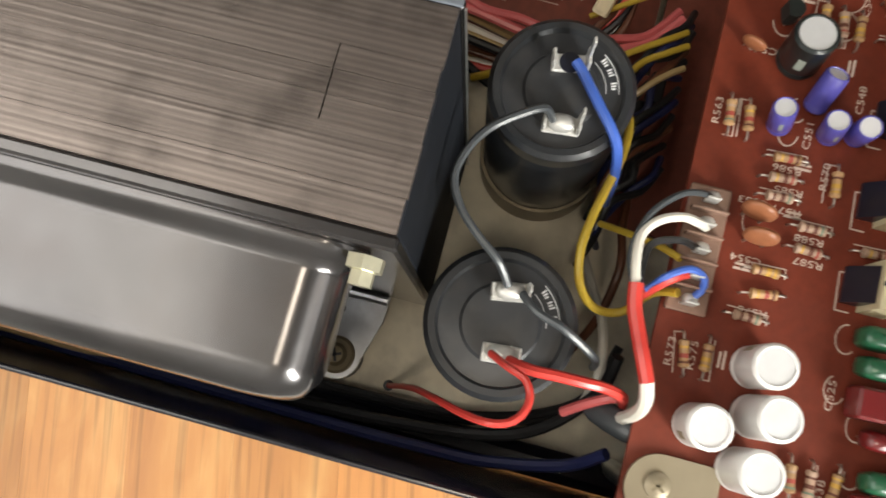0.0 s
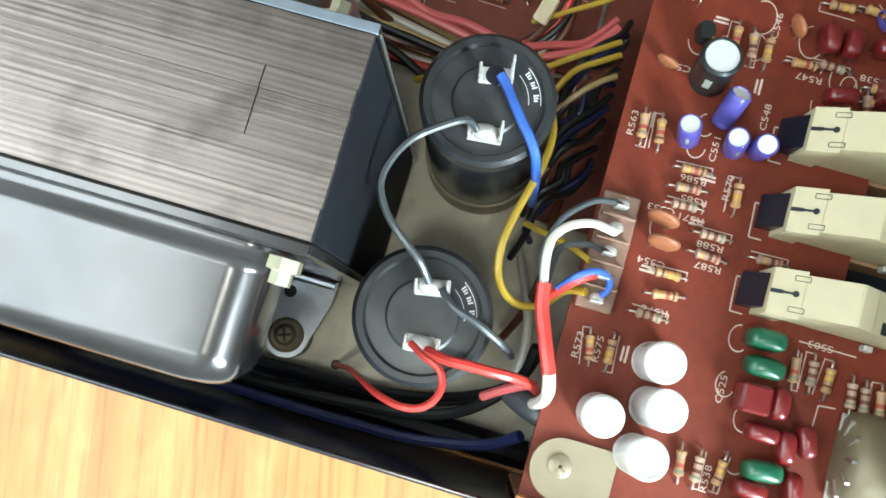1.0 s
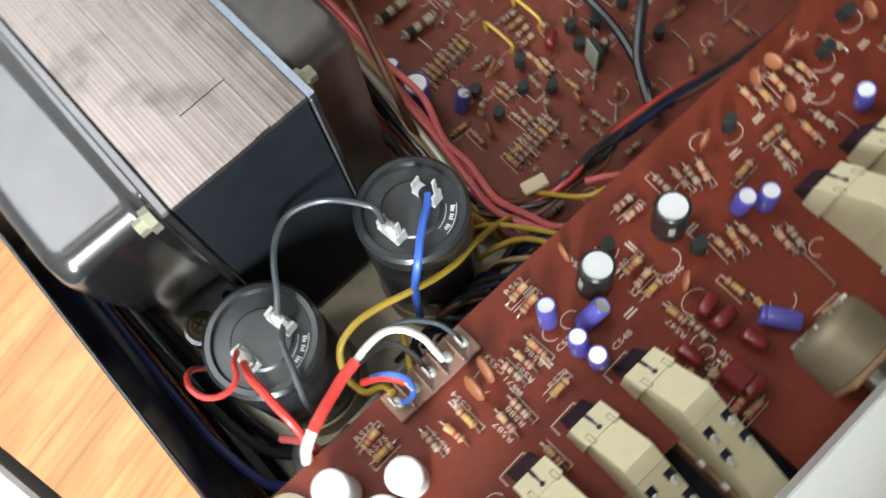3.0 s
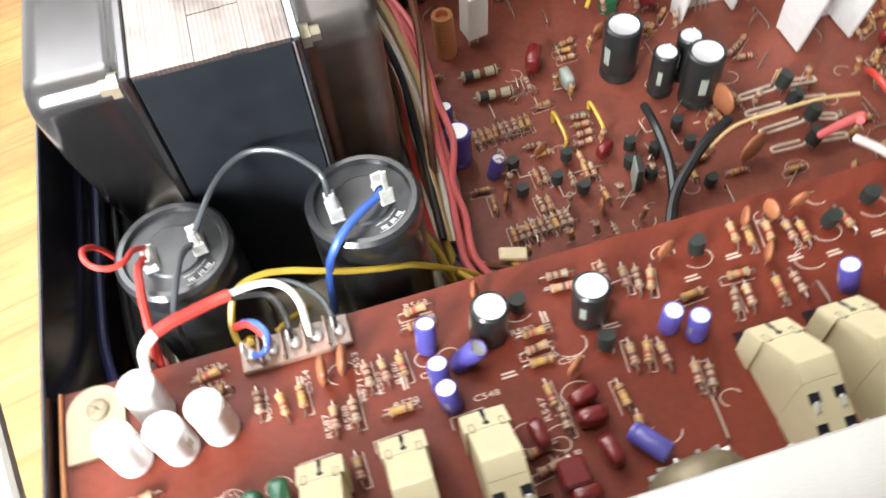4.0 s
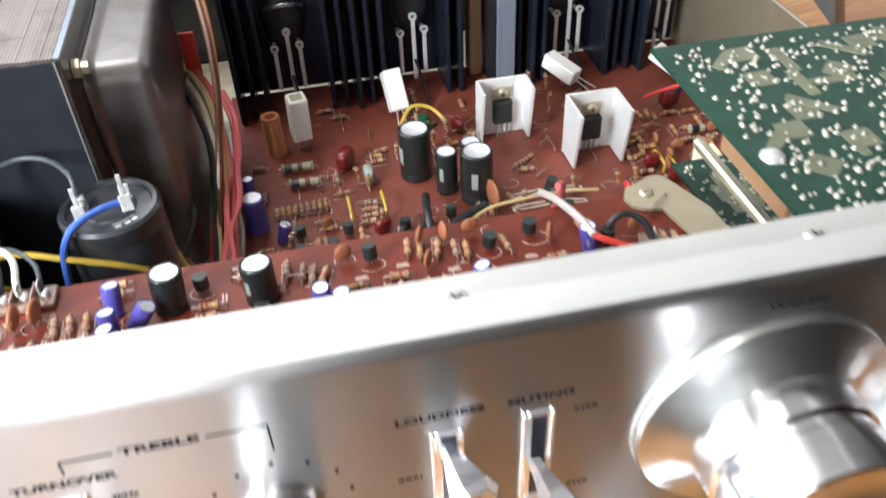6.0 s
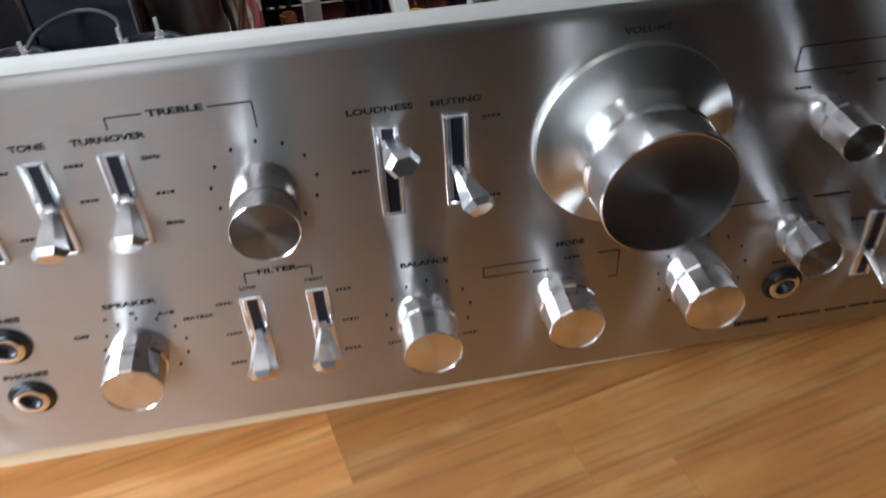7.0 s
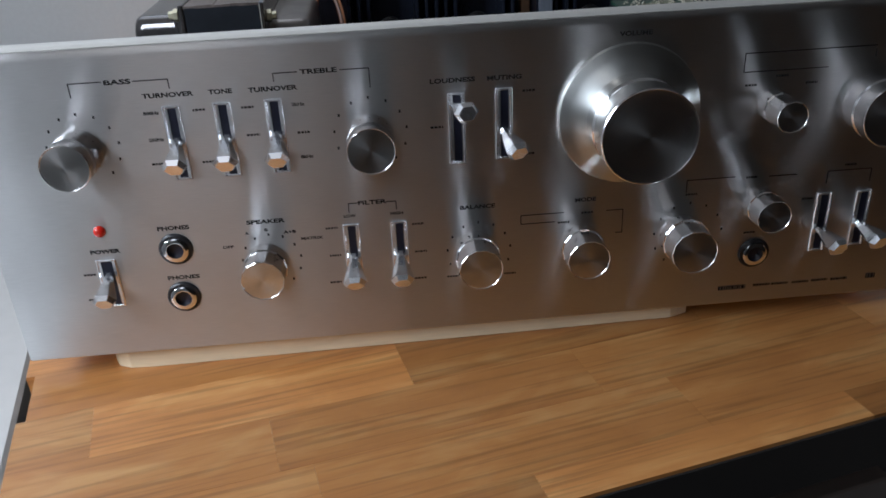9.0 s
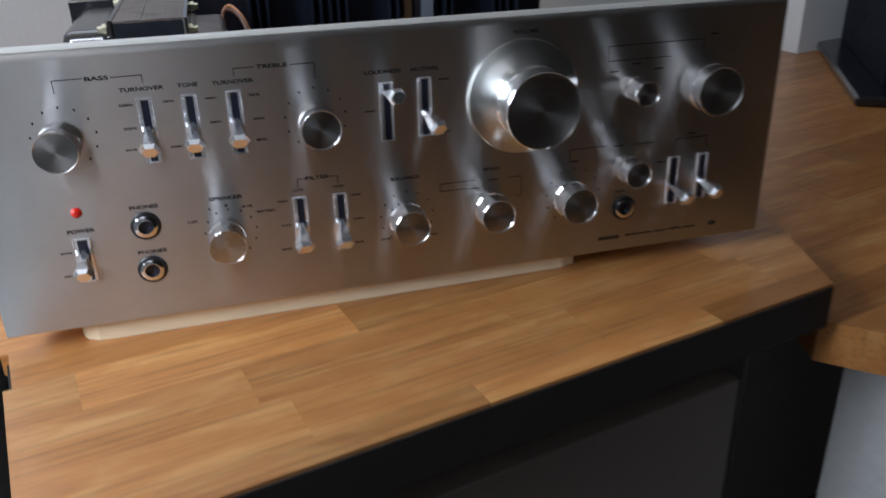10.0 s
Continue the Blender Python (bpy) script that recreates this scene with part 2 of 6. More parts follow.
M_FOOT = material("plated_steel_foot", (0.52, 0.54, 0.57, 1), 0.3, 0.85, 0.2, 200, bump=0.15, dirt=0.3, dirt_colour=(0.1, 0.08, 0.06, 1))
M_STRAP = material("pale_plated_strap", (0.3, 0.34, 0.4, 1), 0.32, 0.7, 0.2, 200, bump=0.2, dirt=0.2, dirt_colour=(0.2, 0.2, 0.2, 1))
M_BRASS = material("yellow_zinc_bolt", (0.62, 0.59, 0.44, 1), 0.35, 0.8, 0.2, 300, bump=0.2)
M_CAN = material("black_sleeve", (0.019, 0.021, 0.024, 1), 0.28, 0, 0.2, 150, bump=0.05, coat=0.5, dirt=0.25, dirt_colour=(0.06, 0.055, 0.05, 1))
M_BAKELITE = material("black_bakelite", (0.024, 0.026, 0.03, 1), 0.36, 0, 0.3, 200, bump=0.12, spec=0.7, dirt=0.3, dirt_colour=(0.07, 0.065, 0.06, 1), blotch=70)
M_WHITEINK = material("white_ink", (0.75, 0.76, 0.76, 1), 0.6, 0, 0.05, 600)
M_RESIN = material("tan_resistor_body", (0.4, 0.23, 0.11, 1), 0.5, 0, 0.2, 600, random_tint=0.9, dirt=0.2, dirt_colour=(0.2, 0.1, 0.06, 1))
M_RESIN2 = material("pink_beige_resistor_body", (0.37, 0.24, 0.17, 1), 0.5, 0, 0.2, 600, random_tint=0.9)
M_OCHRE = material("ochre_band", (0.5, 0.28, 0.05, 1), 0.5)
M_BAND = material("brown_band", (0.12, 0.035, 0.02, 1), 0.5)
M_BANDRED = material("red_band", (0.32, 0.05, 0.035, 1), 0.5)
M_BANDGREEN = material("grey_green_band", (0.16, 0.2, 0.14, 1), 0.5)
M_PALELEAD = material("pale_sleeved_lead", (0.6, 0.5, 0.4, 1), 0.45, 0.2, 0.15, 400)
M_LEAD = material("tinned_lead", (0.45, 0.38, 0.33, 1), 0.4, 0.9, 0.2, 500)
M_VIOLET = material("violet_sleeve", (0.085, 0.075, 0.34, 1), 0.3, 0, 0.15, 200, coat=0.3, random_tint=0.4)
M_CAPTOP = material("aluminium_can_top", (0.85, 0.85, 0.86, 1), 0.42, 0.55, 0.06, 300)
M_WHITECAP = material("white_sleeve", (0.8, 0.79, 0.77, 1), 0.35, 0, 0.06, 150, coat=0.2, dirt=0.12, dirt_colour=(0.35, 0.3, 0.26, 1))
M_BLACKCAP = material("black_green_sleeve", (0.014, 0.018, 0.018, 1), 0.28, 0, 0.2, 150, coat=0.1)
M_REDFILM = material("red_dipped_film", (0.14, 0.01, 0.011, 1), 0.28, 0, 0.15, 150, coat=0.3, random_tint=0.5)
M_GREENFILM = material("green_dipped_film", (0.01, 0.085, 0.04, 1), 0.3, 0, 0.15, 150, coat=0.3)
M_CERAMIC = material("brown_ceramic_disc", (0.33, 0.12, 0.055, 1), 0.45, 0, 0.15, 200, random_tint=0.5)
M_GREYFILM = material("grey_green_film", (0.28, 0.31, 0.27, 1), 0.4, 0, 0.15, 200)
M_TO92 = material("black_epoxy", (0.017, 0.022, 0.02, 1), 0.45, 0, 0.25, 300)
M_COPPER = material("lacquered_copper", (0.56, 0.24, 0.11, 1), 0.32, 0.55, 0.2, 300, (1, 1, 12), 0.2)
M_CEMENT = material("white_cement", (0.74, 0.72, 0.67, 1), 0.75, 0, 0.07, 250, bump=0.25, dirt=0.15, dirt_colour=(0.45, 0.38, 0.3, 1))
M_SINKWHITE = material("bare_aluminium_sheet", (0.74, 0.73, 0.71, 1), 0.5, 0.35, 0.08, 300, dirt=0.25, dirt_colour=(0.5, 0.46, 0.42, 1))
M_SINK = material("black_anodised_aluminium", (0.022, 0.028, 0.046, 1), 0.28, 0.6, 0.25, 160, (6, 1, 0.3), 0.12)
M_SINKPLATE = material("grey_blue_anodised_plate", (0.2, 0.23, 0.28, 1), 0.4, 0.4, 0.2, 160, (6, 1, 0.3), 0.1)
M_CREAM = material("cream_switch_plastic", (0.58, 0.51, 0.33, 1), 0.45, 0, 0.06, 200, dirt=0.15, dirt_colour=(0.45, 0.38, 0.24, 1))
M_GREYTAN = material("grey_tan_plastic", (0.34, 0.3, 0.21, 1), 0.5, 0, 0.1, 200, dirt=0.25, dirt_colour=(0.22, 0.18, 0.12, 1))
M_PAXOLIN = material("brown_phenolic_plate", (0.3, 0.17, 0.09, 1), 0.5, 0, 0.12, 200)
M_POT = material("dull_plated_pot_can", (0.22, 0.18, 0.115, 1), 0.5, 0.4, 0.15, 300, bump=0.1)
M_TERMINAL = material("clear_brown_terminal_strip", (0.27, 0.165, 0.125, 1), 0.2, 0, 0.3, 200)
M_BEIGEPLATE = material("beige_plated_bracket", (0.27, 0.225, 0.155, 1), 0.4, 0.5, 0.1, 150, dirt=0.2, dirt_colour=(0.4, 0.33, 0.22, 1))
M_BRACKET = material("cream_passivated_bracket", (0.42, 0.36, 0.25, 1), 0.45, 0.35, 0.1, 150, dirt=0.25, dirt_colour=(0.3, 0.24, 0.15, 1))
WIRE = {k: material("wire_" + k, c, 0.38, 0, 0.1, 150, coat=0.15) for k, c in dict(
    grey=(0.055, 0.062, 0.068, 1), blue=(0.05, 0.13, 0.5, 1), yellow=(0.52, 0.35, 0.045, 1), red=(0.62, 0.05, 0.04, 1),
    pink=(0.64, 0.13, 0.13, 1), white=(0.74, 0.7, 0.62, 1), black=(0.015, 0.015, 0.016, 1), brown=(0.14, 0.05, 0.025, 1),
    rose=(0.46, 0.4, 0.37, 1), orange=(0.62, 0.25, 0.1, 1), tan=(0.5, 0.35, 0.17, 1), dark_blue=(0.013, 0.018, 0.07, 1)).items()}

# ---- mesh building ----


class Geo:
    """Collects verts, faces, material slots and shading, then becomes one mesh."""

    def __init__(self):
        self.v, self.f, self.m, self.s, self.uv = [], [], [], [], []

    def add(self, vs, fs, mat=0, smooth=False, M=None, uv=None):
        o = len(self.v)
        self.v += [tuple(M @ Vector(p)) if M else tuple(p) for p in vs]
        for k, f in enumerate(fs):
            self.f.append([i + o for i in f])
            self.m.append(mat)
            self.s.append(smooth)
            self.uv.append(uv[k] if uv else None)
        return self

    def box(self, a, b, mat=0, bevel=0.0, M=None):
        lo, hi = [min(p, q) for p, q in zip(a, b)], [max(p, q) for p, q in zip(a, b)]
        w = min(bevel, min(h - l for h, l in zip(hi, lo)) * 0.45)
        key = [(x, y, z) for x in (0, 1) for y in (0, 1) for z in (0, 1)]
        if w <= 0:
            vs = [[(lo, hi)[c[i]][i] for i in range(3)] for c in key]
            fs = [(0, 1, 3, 2), (4, 6, 7, 5), (0, 4, 5, 1), (2, 3, 7, 6), (0, 2, 6, 4), (1, 5, 7, 3)]
            return self.add(vs, fs, mat, False, M)
        vs, ix = [], {}
        for c in key:
            for ax in range(3):
                ix[c, ax] = len(vs)
                vs.append([(lo[i] if c[i] == 0 else hi[i]) + (0 if i == ax else (w if c[i] == 0 else -w)) for i in range(3)])
        fs = []
        for ax in range(3):
            j, k = [i for i in range(3) if i != ax]
            for side in (0, 1):
                q = []
                for cj, ck in ((0, 0), (1, 0), (1, 1), (0, 1)):
                    c = [0, 0, 0]
                    c[ax], c[j], c[k] = side, cj, ck
                    q.append(ix[tuple(c), ax])
                fs.append(q)
            for cj in (0, 1):
                for ck in (0, 1):
                    c0, c1 = [0, 0, 0], [0, 0, 0]
                    c0[ax], c1[ax] = 0, 1
                    c0[j] = c1[j] = cj
                    c0[k] = c1[k] = ck
                    fs.append([ix[tuple(c0), j], ix[tuple(c1), j], ix[tuple(c1), k], ix[tuple(c0), k]])
        fs += [[ix[c, 0], ix[c, 1], ix[c, 2]] for c in key]
        mid, good = Vector([(p + q) / 2 for p, q in zip(lo, hi)]), []
        for f in fs:
            pts = [Vector(vs[i]) for i in f]
            nrm = (pts[1] - pts[0]).cross(pts[2] - pts[0])
            good.append(f if nrm.dot(sum(pts, Vector()) / len(pts) - mid) > 0 else f[::-1])
        return self.add(vs, good, mat, False, M)

    def lathe(self, prof, n=20, mat=0, M=None, smooth=True, mats=None, flat=False, radial_uv=False):
        rings, vs = [], []
        for r, z in prof:
            if r < 1e-7:
                rings.append([len(vs)] * n)
                vs.append((0, 0, z))
            else:
                rings.append([len(vs) + j for j in range(n)])
                vs += [(r * math.cos(2 * math.pi * j / n), r * math.sin(2 * math.pi * j / n), z) for j in range(n)]
        o = len(self.v)
        self.v += [tuple(M @ Vector(p)) if M else p for p in vs]
        for i in range(len(prof) - 1):
            (r0, z0), (r1, z1) = prof[i], prof[i + 1]
            a, b = rings[i], rings[i + 1]
            for j in range(n):
                k = (j + 1) % n
                if r0 < 1e-7:
                    f, u = (a[j], b[k], b[j]), ((r0, j / n), (r1, (j + 1) / n), (r1, j / n))
                elif r1 < 1e-7:
                    f, u = (a[j], a[k], b[j]), ((r0, j / n), (r0, (j + 1) / n), (r1, (j + 0.5) / n))
                else:
                    f, u = (a[j], a[k], b[k], b[j]), ((r0 + z0, j / n), (r0 + z0, (j + 1) / n), (r1 + z1, (j + 1) / n), (r1 + z1, j / n))
                self.f.append([q + o for q in f])
                self.m.append(mats[i] if mats else mat)
                self.s.append(smooth and not flat)
                self.uv.append(u if radial_uv else None)
        return self

    def tube(self, pts, r, n=8, mat=0, steps=6, M=None):
        p = [Vector(q) for q in pts]
        line = []
        for i in range(len(p) - 1):
            a, b, c, d = p[max(i - 1, 0)], p[i], p[i + 1], p[min(i + 2, len(p) - 1)]
            for k in range(steps):
                t = k / steps
                line.append(0.5 * ((2 * b) + (c - a) * t + (2 * a - 5 * b + 4 * c - d) * t * t + (3 * b - a - 3 * c + d) * t ** 3))
        line.append(p[-1])
        vs, nrm = [], None
        for i, q in enumerate(line):
            tan = (line[min(i + 1, len(line) - 1)] - line[max(i - 1, 0)]).normalized()
            if nrm is None:
                nrm = tan.orthogonal().normalized()
            nrm = (nrm - tan * nrm.dot(tan)).normalized()
            bi = tan.cross(nrm)
            vs += [q + r * (math.cos(2 * math.pi * j / n) * nrm + math.sin(2 * math.pi * j / n) * bi) for j in range(n)]
        fs = [(i * n + j, i * n + (j + 1) % n, (i + 1) * n + (j + 1) % n, (i + 1) * n + j) for i in range(len(line) - 1) for j in range(n)]
        fs += [tuple(range(n))[::-1], tuple(range(len(vs) - n, len(vs)))]
        return self.add(vs, fs, mat, True, M)

    def prism(self, poly, z0, z1, mat=0, M=None, smooth=False):
        n = len(poly)
        area = sum(poly[i][0] * poly[(i + 1) % n][1] - poly[(i + 1) % n][0] * poly[i][1] for i in range(n))
        if area < 0:
            poly = poly[::-1]
        vs = [(x, y, z0) for x, y in poly] + [(x, y, z1) for x, y in poly]
        fs = [tuple(range(n))[::-1], tuple(range(n, 2 * n))] + [(i, (i + 1) % n, n + (i + 1) % n, n + i) for i in range(n)]
        return self.add(vs, fs, mat, smooth, M)

    def pillow(self, sx, sy, sz, z, mat=0, power=0.6, n=14, M=None):
        """A rounded, dipped body (superellipsoid) with its middle at height z."""
        def sg(c):
            return math.copysign(abs(c) ** power, c)
        rows, vs, fs = 8, [], []
        for i in range(rows + 1):
            la = -math.pi / 2 + math.pi * i / rows
            for j in range(n):
                lo = 2 * math.pi * j / n
                vs.append((sx * sg(math.cos(la)) * sg(math.cos(lo)), sy * sg(math.cos(la)) * sg(math.sin(lo)), z + sz * sg(math.sin(la))))
        for i in range(rows):
            for j in range(n):
                k = (j + 1) % n
                fs.append((i * n + j, i * n + k, (i + 1) * n + k, (i + 1) * n + j))
        return self.add(vs, fs, mat, True, M)

    def mesh(self, name, mats):
        me = bpy.data.meshes.new(name)
        me.from_pydata(self.v, [], self.f)
        for m in (mats if isinstance(mats, (list, tuple)) else [mats]):
            me.materials.append(m)
        me.polygons.foreach_set("material_index", self.m)
        me.polygons.foreach_set("use_smooth", self.s)
        if any(self.uv):
            lay = me.uv_layers.new(name="UVMap")
            i = 0
            for f, u in zip(self.f, self.uv):
                for k in range(len(f)):
                    lay.data[i].uv = u[k] if u else (self.v[f[k]][2], self.v[f[k]][0])
                    i += 1
        me.update()
        if any(self.s):
            me.set_sharp_from_angle(angle=radians(34))
        return me


def part(name, geo, mats, parent, label="", M=None):
    ob = new(name, geo.mesh(name, mats) if isinstance(geo, Geo) else geo)
    ob.parent = parent
    if M is not None:
        ob.matrix_basis = M
    if label:
        tagged(ob, label)
    return ob


def place(name, me, parent, x, y, z, rz=0.0, rx=0.0, ry=0.0, s=1.0, label=""):
    ob = new(name, me)
    ob.parent = parent
    ob.matrix_basis = pose(x, y, z, rx, ry, rz) @ Matrix.Diagonal((s, s, s, 1))
    if label:
        tagged(ob, label)
    return ob


def setting(name, geo, mats, label, M=None, category=""):
    ob = part(name, geo, mats, None, "", M)
    return tagged(ob, label, category, kind="structure")


# ---- room ----
CM = Matrix(((CU.x, CV.x, 0, 0), (CU.y, CV.y, 0, 0), (0, 0, 1, CTOP), (0, 0, 0, 1)))
BACK, LEFT, RIGHT, FRONT, FLOOR, TOP = 0.645, -0.41, 2.2, -2.0, -0.92, 1.45
g = Geo().box((LEFT, FRONT, FLOOR - 0.05), (RIGHT, BACK, FLOOR))
setting("floor", g, M_DARKFLOOR, "dark brown floor under the counter", CM, "floor")
g = Geo().box((LEFT - 0.1, FRONT - 0.1, TOP), (RIGHT + 0.1, BACK + 0.1, TOP + 0.08))
setting("ceiling", g, M_WALL, "plain white ceiling", CM, "ceiling")
# back wall round its window
W0, W1, Z0, Z1 = -0.38, 0.34, 0.46, 1.14
g = Geo().box((LEFT, BACK, FLOOR), (W0, BACK + 0.1, TOP)).box((W1, BACK, FLOOR), (RIGHT, BACK + 0.1, TOP))
g.box((W0, BACK, FLOOR), (W1, BACK + 0.1, Z0)).box((W0, BACK, Z1), (W1, BACK + 0.1, TOP))
setting("wall_back", g, M_WALL, "smooth white painted wall behind the counter", CM, "wall")
# left wall round its window
V0, V1, Y0, Y1 = -0.3, -0.1, 0.18, 0.62
F0, F1, H0, H1 = -1.5, -0.7, 0.3, 1.4
g = Geo().box((LEFT - 0.1, FRONT, FLOOR), (LEFT, F0, TOP)).box((LEFT - 0.1, F1, FLOOR), (LEFT, V0, TOP)).box((LEFT - 0.1, V1, FLOOR), (LEFT, BACK, TOP))
for a, b, lo, hi in ((V0, V1, Y0, Y1), (F0, F1, H0, H1)):
    g.box((LEFT - 0.1, a, FLOOR), (LEFT, b, lo)).box((LEFT - 0.1, a, hi), (LEFT, b, TOP))
setting("wall_left", g, M_WALL, "plain white painted side wall", CM, "wall")
# right and front walls are out of view; dark colour keeps bounced light low
setting("wall_right", Geo().box((RIGHT, FRONT, FLOOR), (RIGHT + 0.1, BACK, TOP)), M_DARKWALL, "unseen wall, coloured dark brown to cut bounced light", CM, "wall")
setting("wall_front", Geo().box((LEFT, FRONT - 0.1, FLOOR), (RIGHT, FRONT, TOP)), M_DARKWALL, "unseen wall, coloured dark brown to cut bounced light", CM, "wall")
setting("wall_return", Geo().box((1.0, 0.36, FLOOR), (RIGHT, BACK - 0.002, TOP)), M_WALL, "white wall corner beside the second worktop", CM, "wall")


def window(name, bars):
    """A plain window: a frame of four bars set in a wall opening."""
    f = tagged(new(name), "plain white window in the wall", "window", kind="structure")
    f.matrix_basis = CM
    for lo, hi in bars:
        part("window_frame", Geo().box(lo, hi, 0, 0.004), M_WHITECAP, f)


WB, WL = BACK + 0.05, LEFT - 0.07
window("window_1", [((W0, WB, Z0), (W1, WB + 0.04, Z0 + 0.04)), ((W0, WB, Z1 - 0.04), (W1, WB + 0.04, Z1)),
                    ((W0, WB, Z0 + 0.041), (W0 + 0.04, WB + 0.04, Z1 - 0.041)), ((W1 - 0.04, WB, Z0 + 0.041), (W1, WB + 0.04, Z1 - 0.041))])
window("window_2", [((WL, V0, Y0), (WL + 0.04, V1, Y0 + 0.04)), ((WL, V0, Y1 - 0.04), (WL + 0.04, V1, Y1)),
                    ((WL, V0, Y0 + 0.041), (WL + 0.04, V0 + 0.04, Y1 - 0.041)), ((WL, V1 - 0.04, Y0 + 0.041), (WL + 0.04, V1, Y1 - 0.041))])
window("window_3", [((WL, F0, H0), (WL + 0.04, F1, H0 + 0.04)), ((WL, F0, H1 - 0.04), (WL + 0.04, F1, H1)),
                    ((WL, F0, H0 + 0.041), (WL + 0.04, F0 + 0.04, H1 - 0.041)), ((WL, F1 - 0.04, H0 + 0.041), (WL + 0.04, F1, H1 - 0.041))])
lampshade = tagged(new("ceiling_lamp"), "small round white ceiling spotlight", "ceiling lamp")
lampshade.location = (-0.24, 0.12, 1.42)
part("housing", Geo().lathe([(0, 0.03), (0.12, 0.03), (0.12, 0.004), (0.105, 0.004), (0.105, 0.012), (0, 0.012)][::-1], 32), M_WHITECAP, lampshade)

# ---- counter of glued oak staves ----
EU0, EU1, EV0, EV1, THICK = 0.002, 0.4255, -0.1545, 0.642, 0.028
counter = tagged(new("counter"), "oiled oak block-board counter with glued staves", "counter")
counter.matrix_basis = CM
# core and underside are near-black: shade below the oak is in the colour
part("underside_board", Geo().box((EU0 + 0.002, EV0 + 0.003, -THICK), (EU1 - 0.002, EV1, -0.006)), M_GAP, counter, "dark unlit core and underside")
part("edge_band", Geo().box((EU0 + 0.0005, EV0 - 0.0012, -THICK), (EU1 - 0.0005, EV0 - 0.0001, -0.0015), 0, 0.0003), M_GAP, counter, "dark front edge")
rnd = random.Random(5)
SW = 0.0355
# joints in the first rows, where the staves butt end to end
JOINTS = {0: (0.052, 0.198, 0.341), 1: (0.1195, 0.277, 0.402), 2: (0.1065, 0.247, 0.39), 3: (0.034, 0.171, 0.318)}


def right_edge(v):
    return EU1 + 0.517 * (v - EV0)


va, i = EV0, 0
while va < EV1 - 0.004:
    vb = min(-0.137 + i * SW, EV1)
    ends = list(JOINTS.get(i, ()))
    while not ends or ends[-1] < right_edge(vb):
        ends.append((ends[-1] if ends else EU0 - rnd.uniform(0, 0.2)) + rnd.uniform(0.13, 0.3))
    a = EU0
    for b in ends:
        ra, rb = min(b, right_edge(va)), min(b, right_edge(vb))
        if ra - a > 0.006:
            cu, cv = (a + ra) / 2, (va + vb) / 2
            z0 = -THICK if i == 0 else -0.012
            dz = rnd.uniform(-0.00004, 0.00004)
            g = Geo().prism([(a - cu + 0.00003, va - cv + 0.00003), (ra - cu - 0.00003, va - cv + 0.00003), (rb - cu - 0.00003, vb - cv - 0.00003), (a - cu + 0.00003, vb - cv - 0.00003)], z0, dz)
            part("stave", g, M_WOOD, counter, "", Matrix.Translation((cu, cv, 0)))
        a = max(a, b)
    va, i = vb, i + 1

# second worktop, a little lower, meeting the counter at its slanted end
second = tagged(new("worktop"), "second oak worktop a little lower than the counter", "worktop")
SHAPE = [(0.4532, -0.0465), (0.5862, -0.1721), (1.5465, 0.0956), (1.25, 0.66), (0.75, 0.64), (0.5555, 0.33)]
GRAIN = math.atan2(0.2677, 0.9604)


def clip(poly, axis, limit, keep_above):
    """The part of a convex outline on one side of a line across an axis."""
    out, sign = [], 1 if keep_above else -1
    for p, q in zip(poly, poly[1:] + poly[:1]):
        a, b = (p[axis] - limit) * sign, (q[axis] - limit) * sign
        if a >= 0:
            out.append(p)
        if (a < 0) != (b < 0):
            t = a / (a - b)
            out.append((p[0] + (q[0] - p[0]) * t, p[1] + (q[1] - p[1]) * t))
    return out


turned = [(x * math.cos(GRAIN) + y * math.sin(GRAIN), y * math.cos(GRAIN) - x * math.sin(GRAIN)) for x, y in SHAPE]
along = Matrix.Rotation(GRAIN, 4, "Z")
va = min(p[1] for p in turned)
while va < max(p[1] for p in turned):
    strip_outline = clip(clip(turned, 1, va + 0.0001, True), 1, va + 0.0449, False)
    ua = min(p[0] for p in turned) - rnd.uniform(0, 0.3)
    while strip_outline and ua < max(p[0] for p in turned):
        ub = ua + rnd.uniform(0.25, 0.5)
        piece = clip(clip(strip_outline, 0, ua + 0.0001, True), 0, ub - 0.0001, False)
        if len(piece) > 2:
            cu, cv = sum(p[0] for p in piece) / len(piece), sum(p[1] for p in piece) / len(piece)
            part("stave", Geo().prism([(x - cu, y - cv) for x, y in piece], -0.0485, -0.0205 + rnd.uniform(-0.0001, 0.0001)), M_WOOD, second, "", along @ Matrix.Translation((cu, cv, 0)))
        ua = ub
    va += 0.045
base = tagged(new("base_cabinet"), "dark base cabinet with a dull taupe door under the counter", "cabinet")
base.matrix_basis = CM
# the carcass colour carries the shade of the gap above the door
part("carcass", Geo().box((EU0 + 0.02, EV0 + 0.035, FLOOR), (EU1 - 0.02, BACK - 0.002, -THICK - 0.002)), M_GAP, base, "carcass, coloured near-black for the unlit gap")
part("door", Geo().box((0.022, EV0 + 0.0165, FLOOR + 0.1), (0.3805, EV0 + 0.034, -0.0595), 0, 0.001), M_DOOR, base, "dull taupe laminate door")
side = tagged(new("side_panel"), "pale grey painted panel beside the counter end", "panel")
side.matrix_basis = CM
part("board", Geo().box((EU0 - 0.055, EV0 - 0.3, FLOOR), (EU0 - 0.014, 0.3, -0.03), 0, 0.002), M_CABINET, side)
unit = tagged(new("white_cabinet"), "white low cabinet under the second worktop", "cabinet")
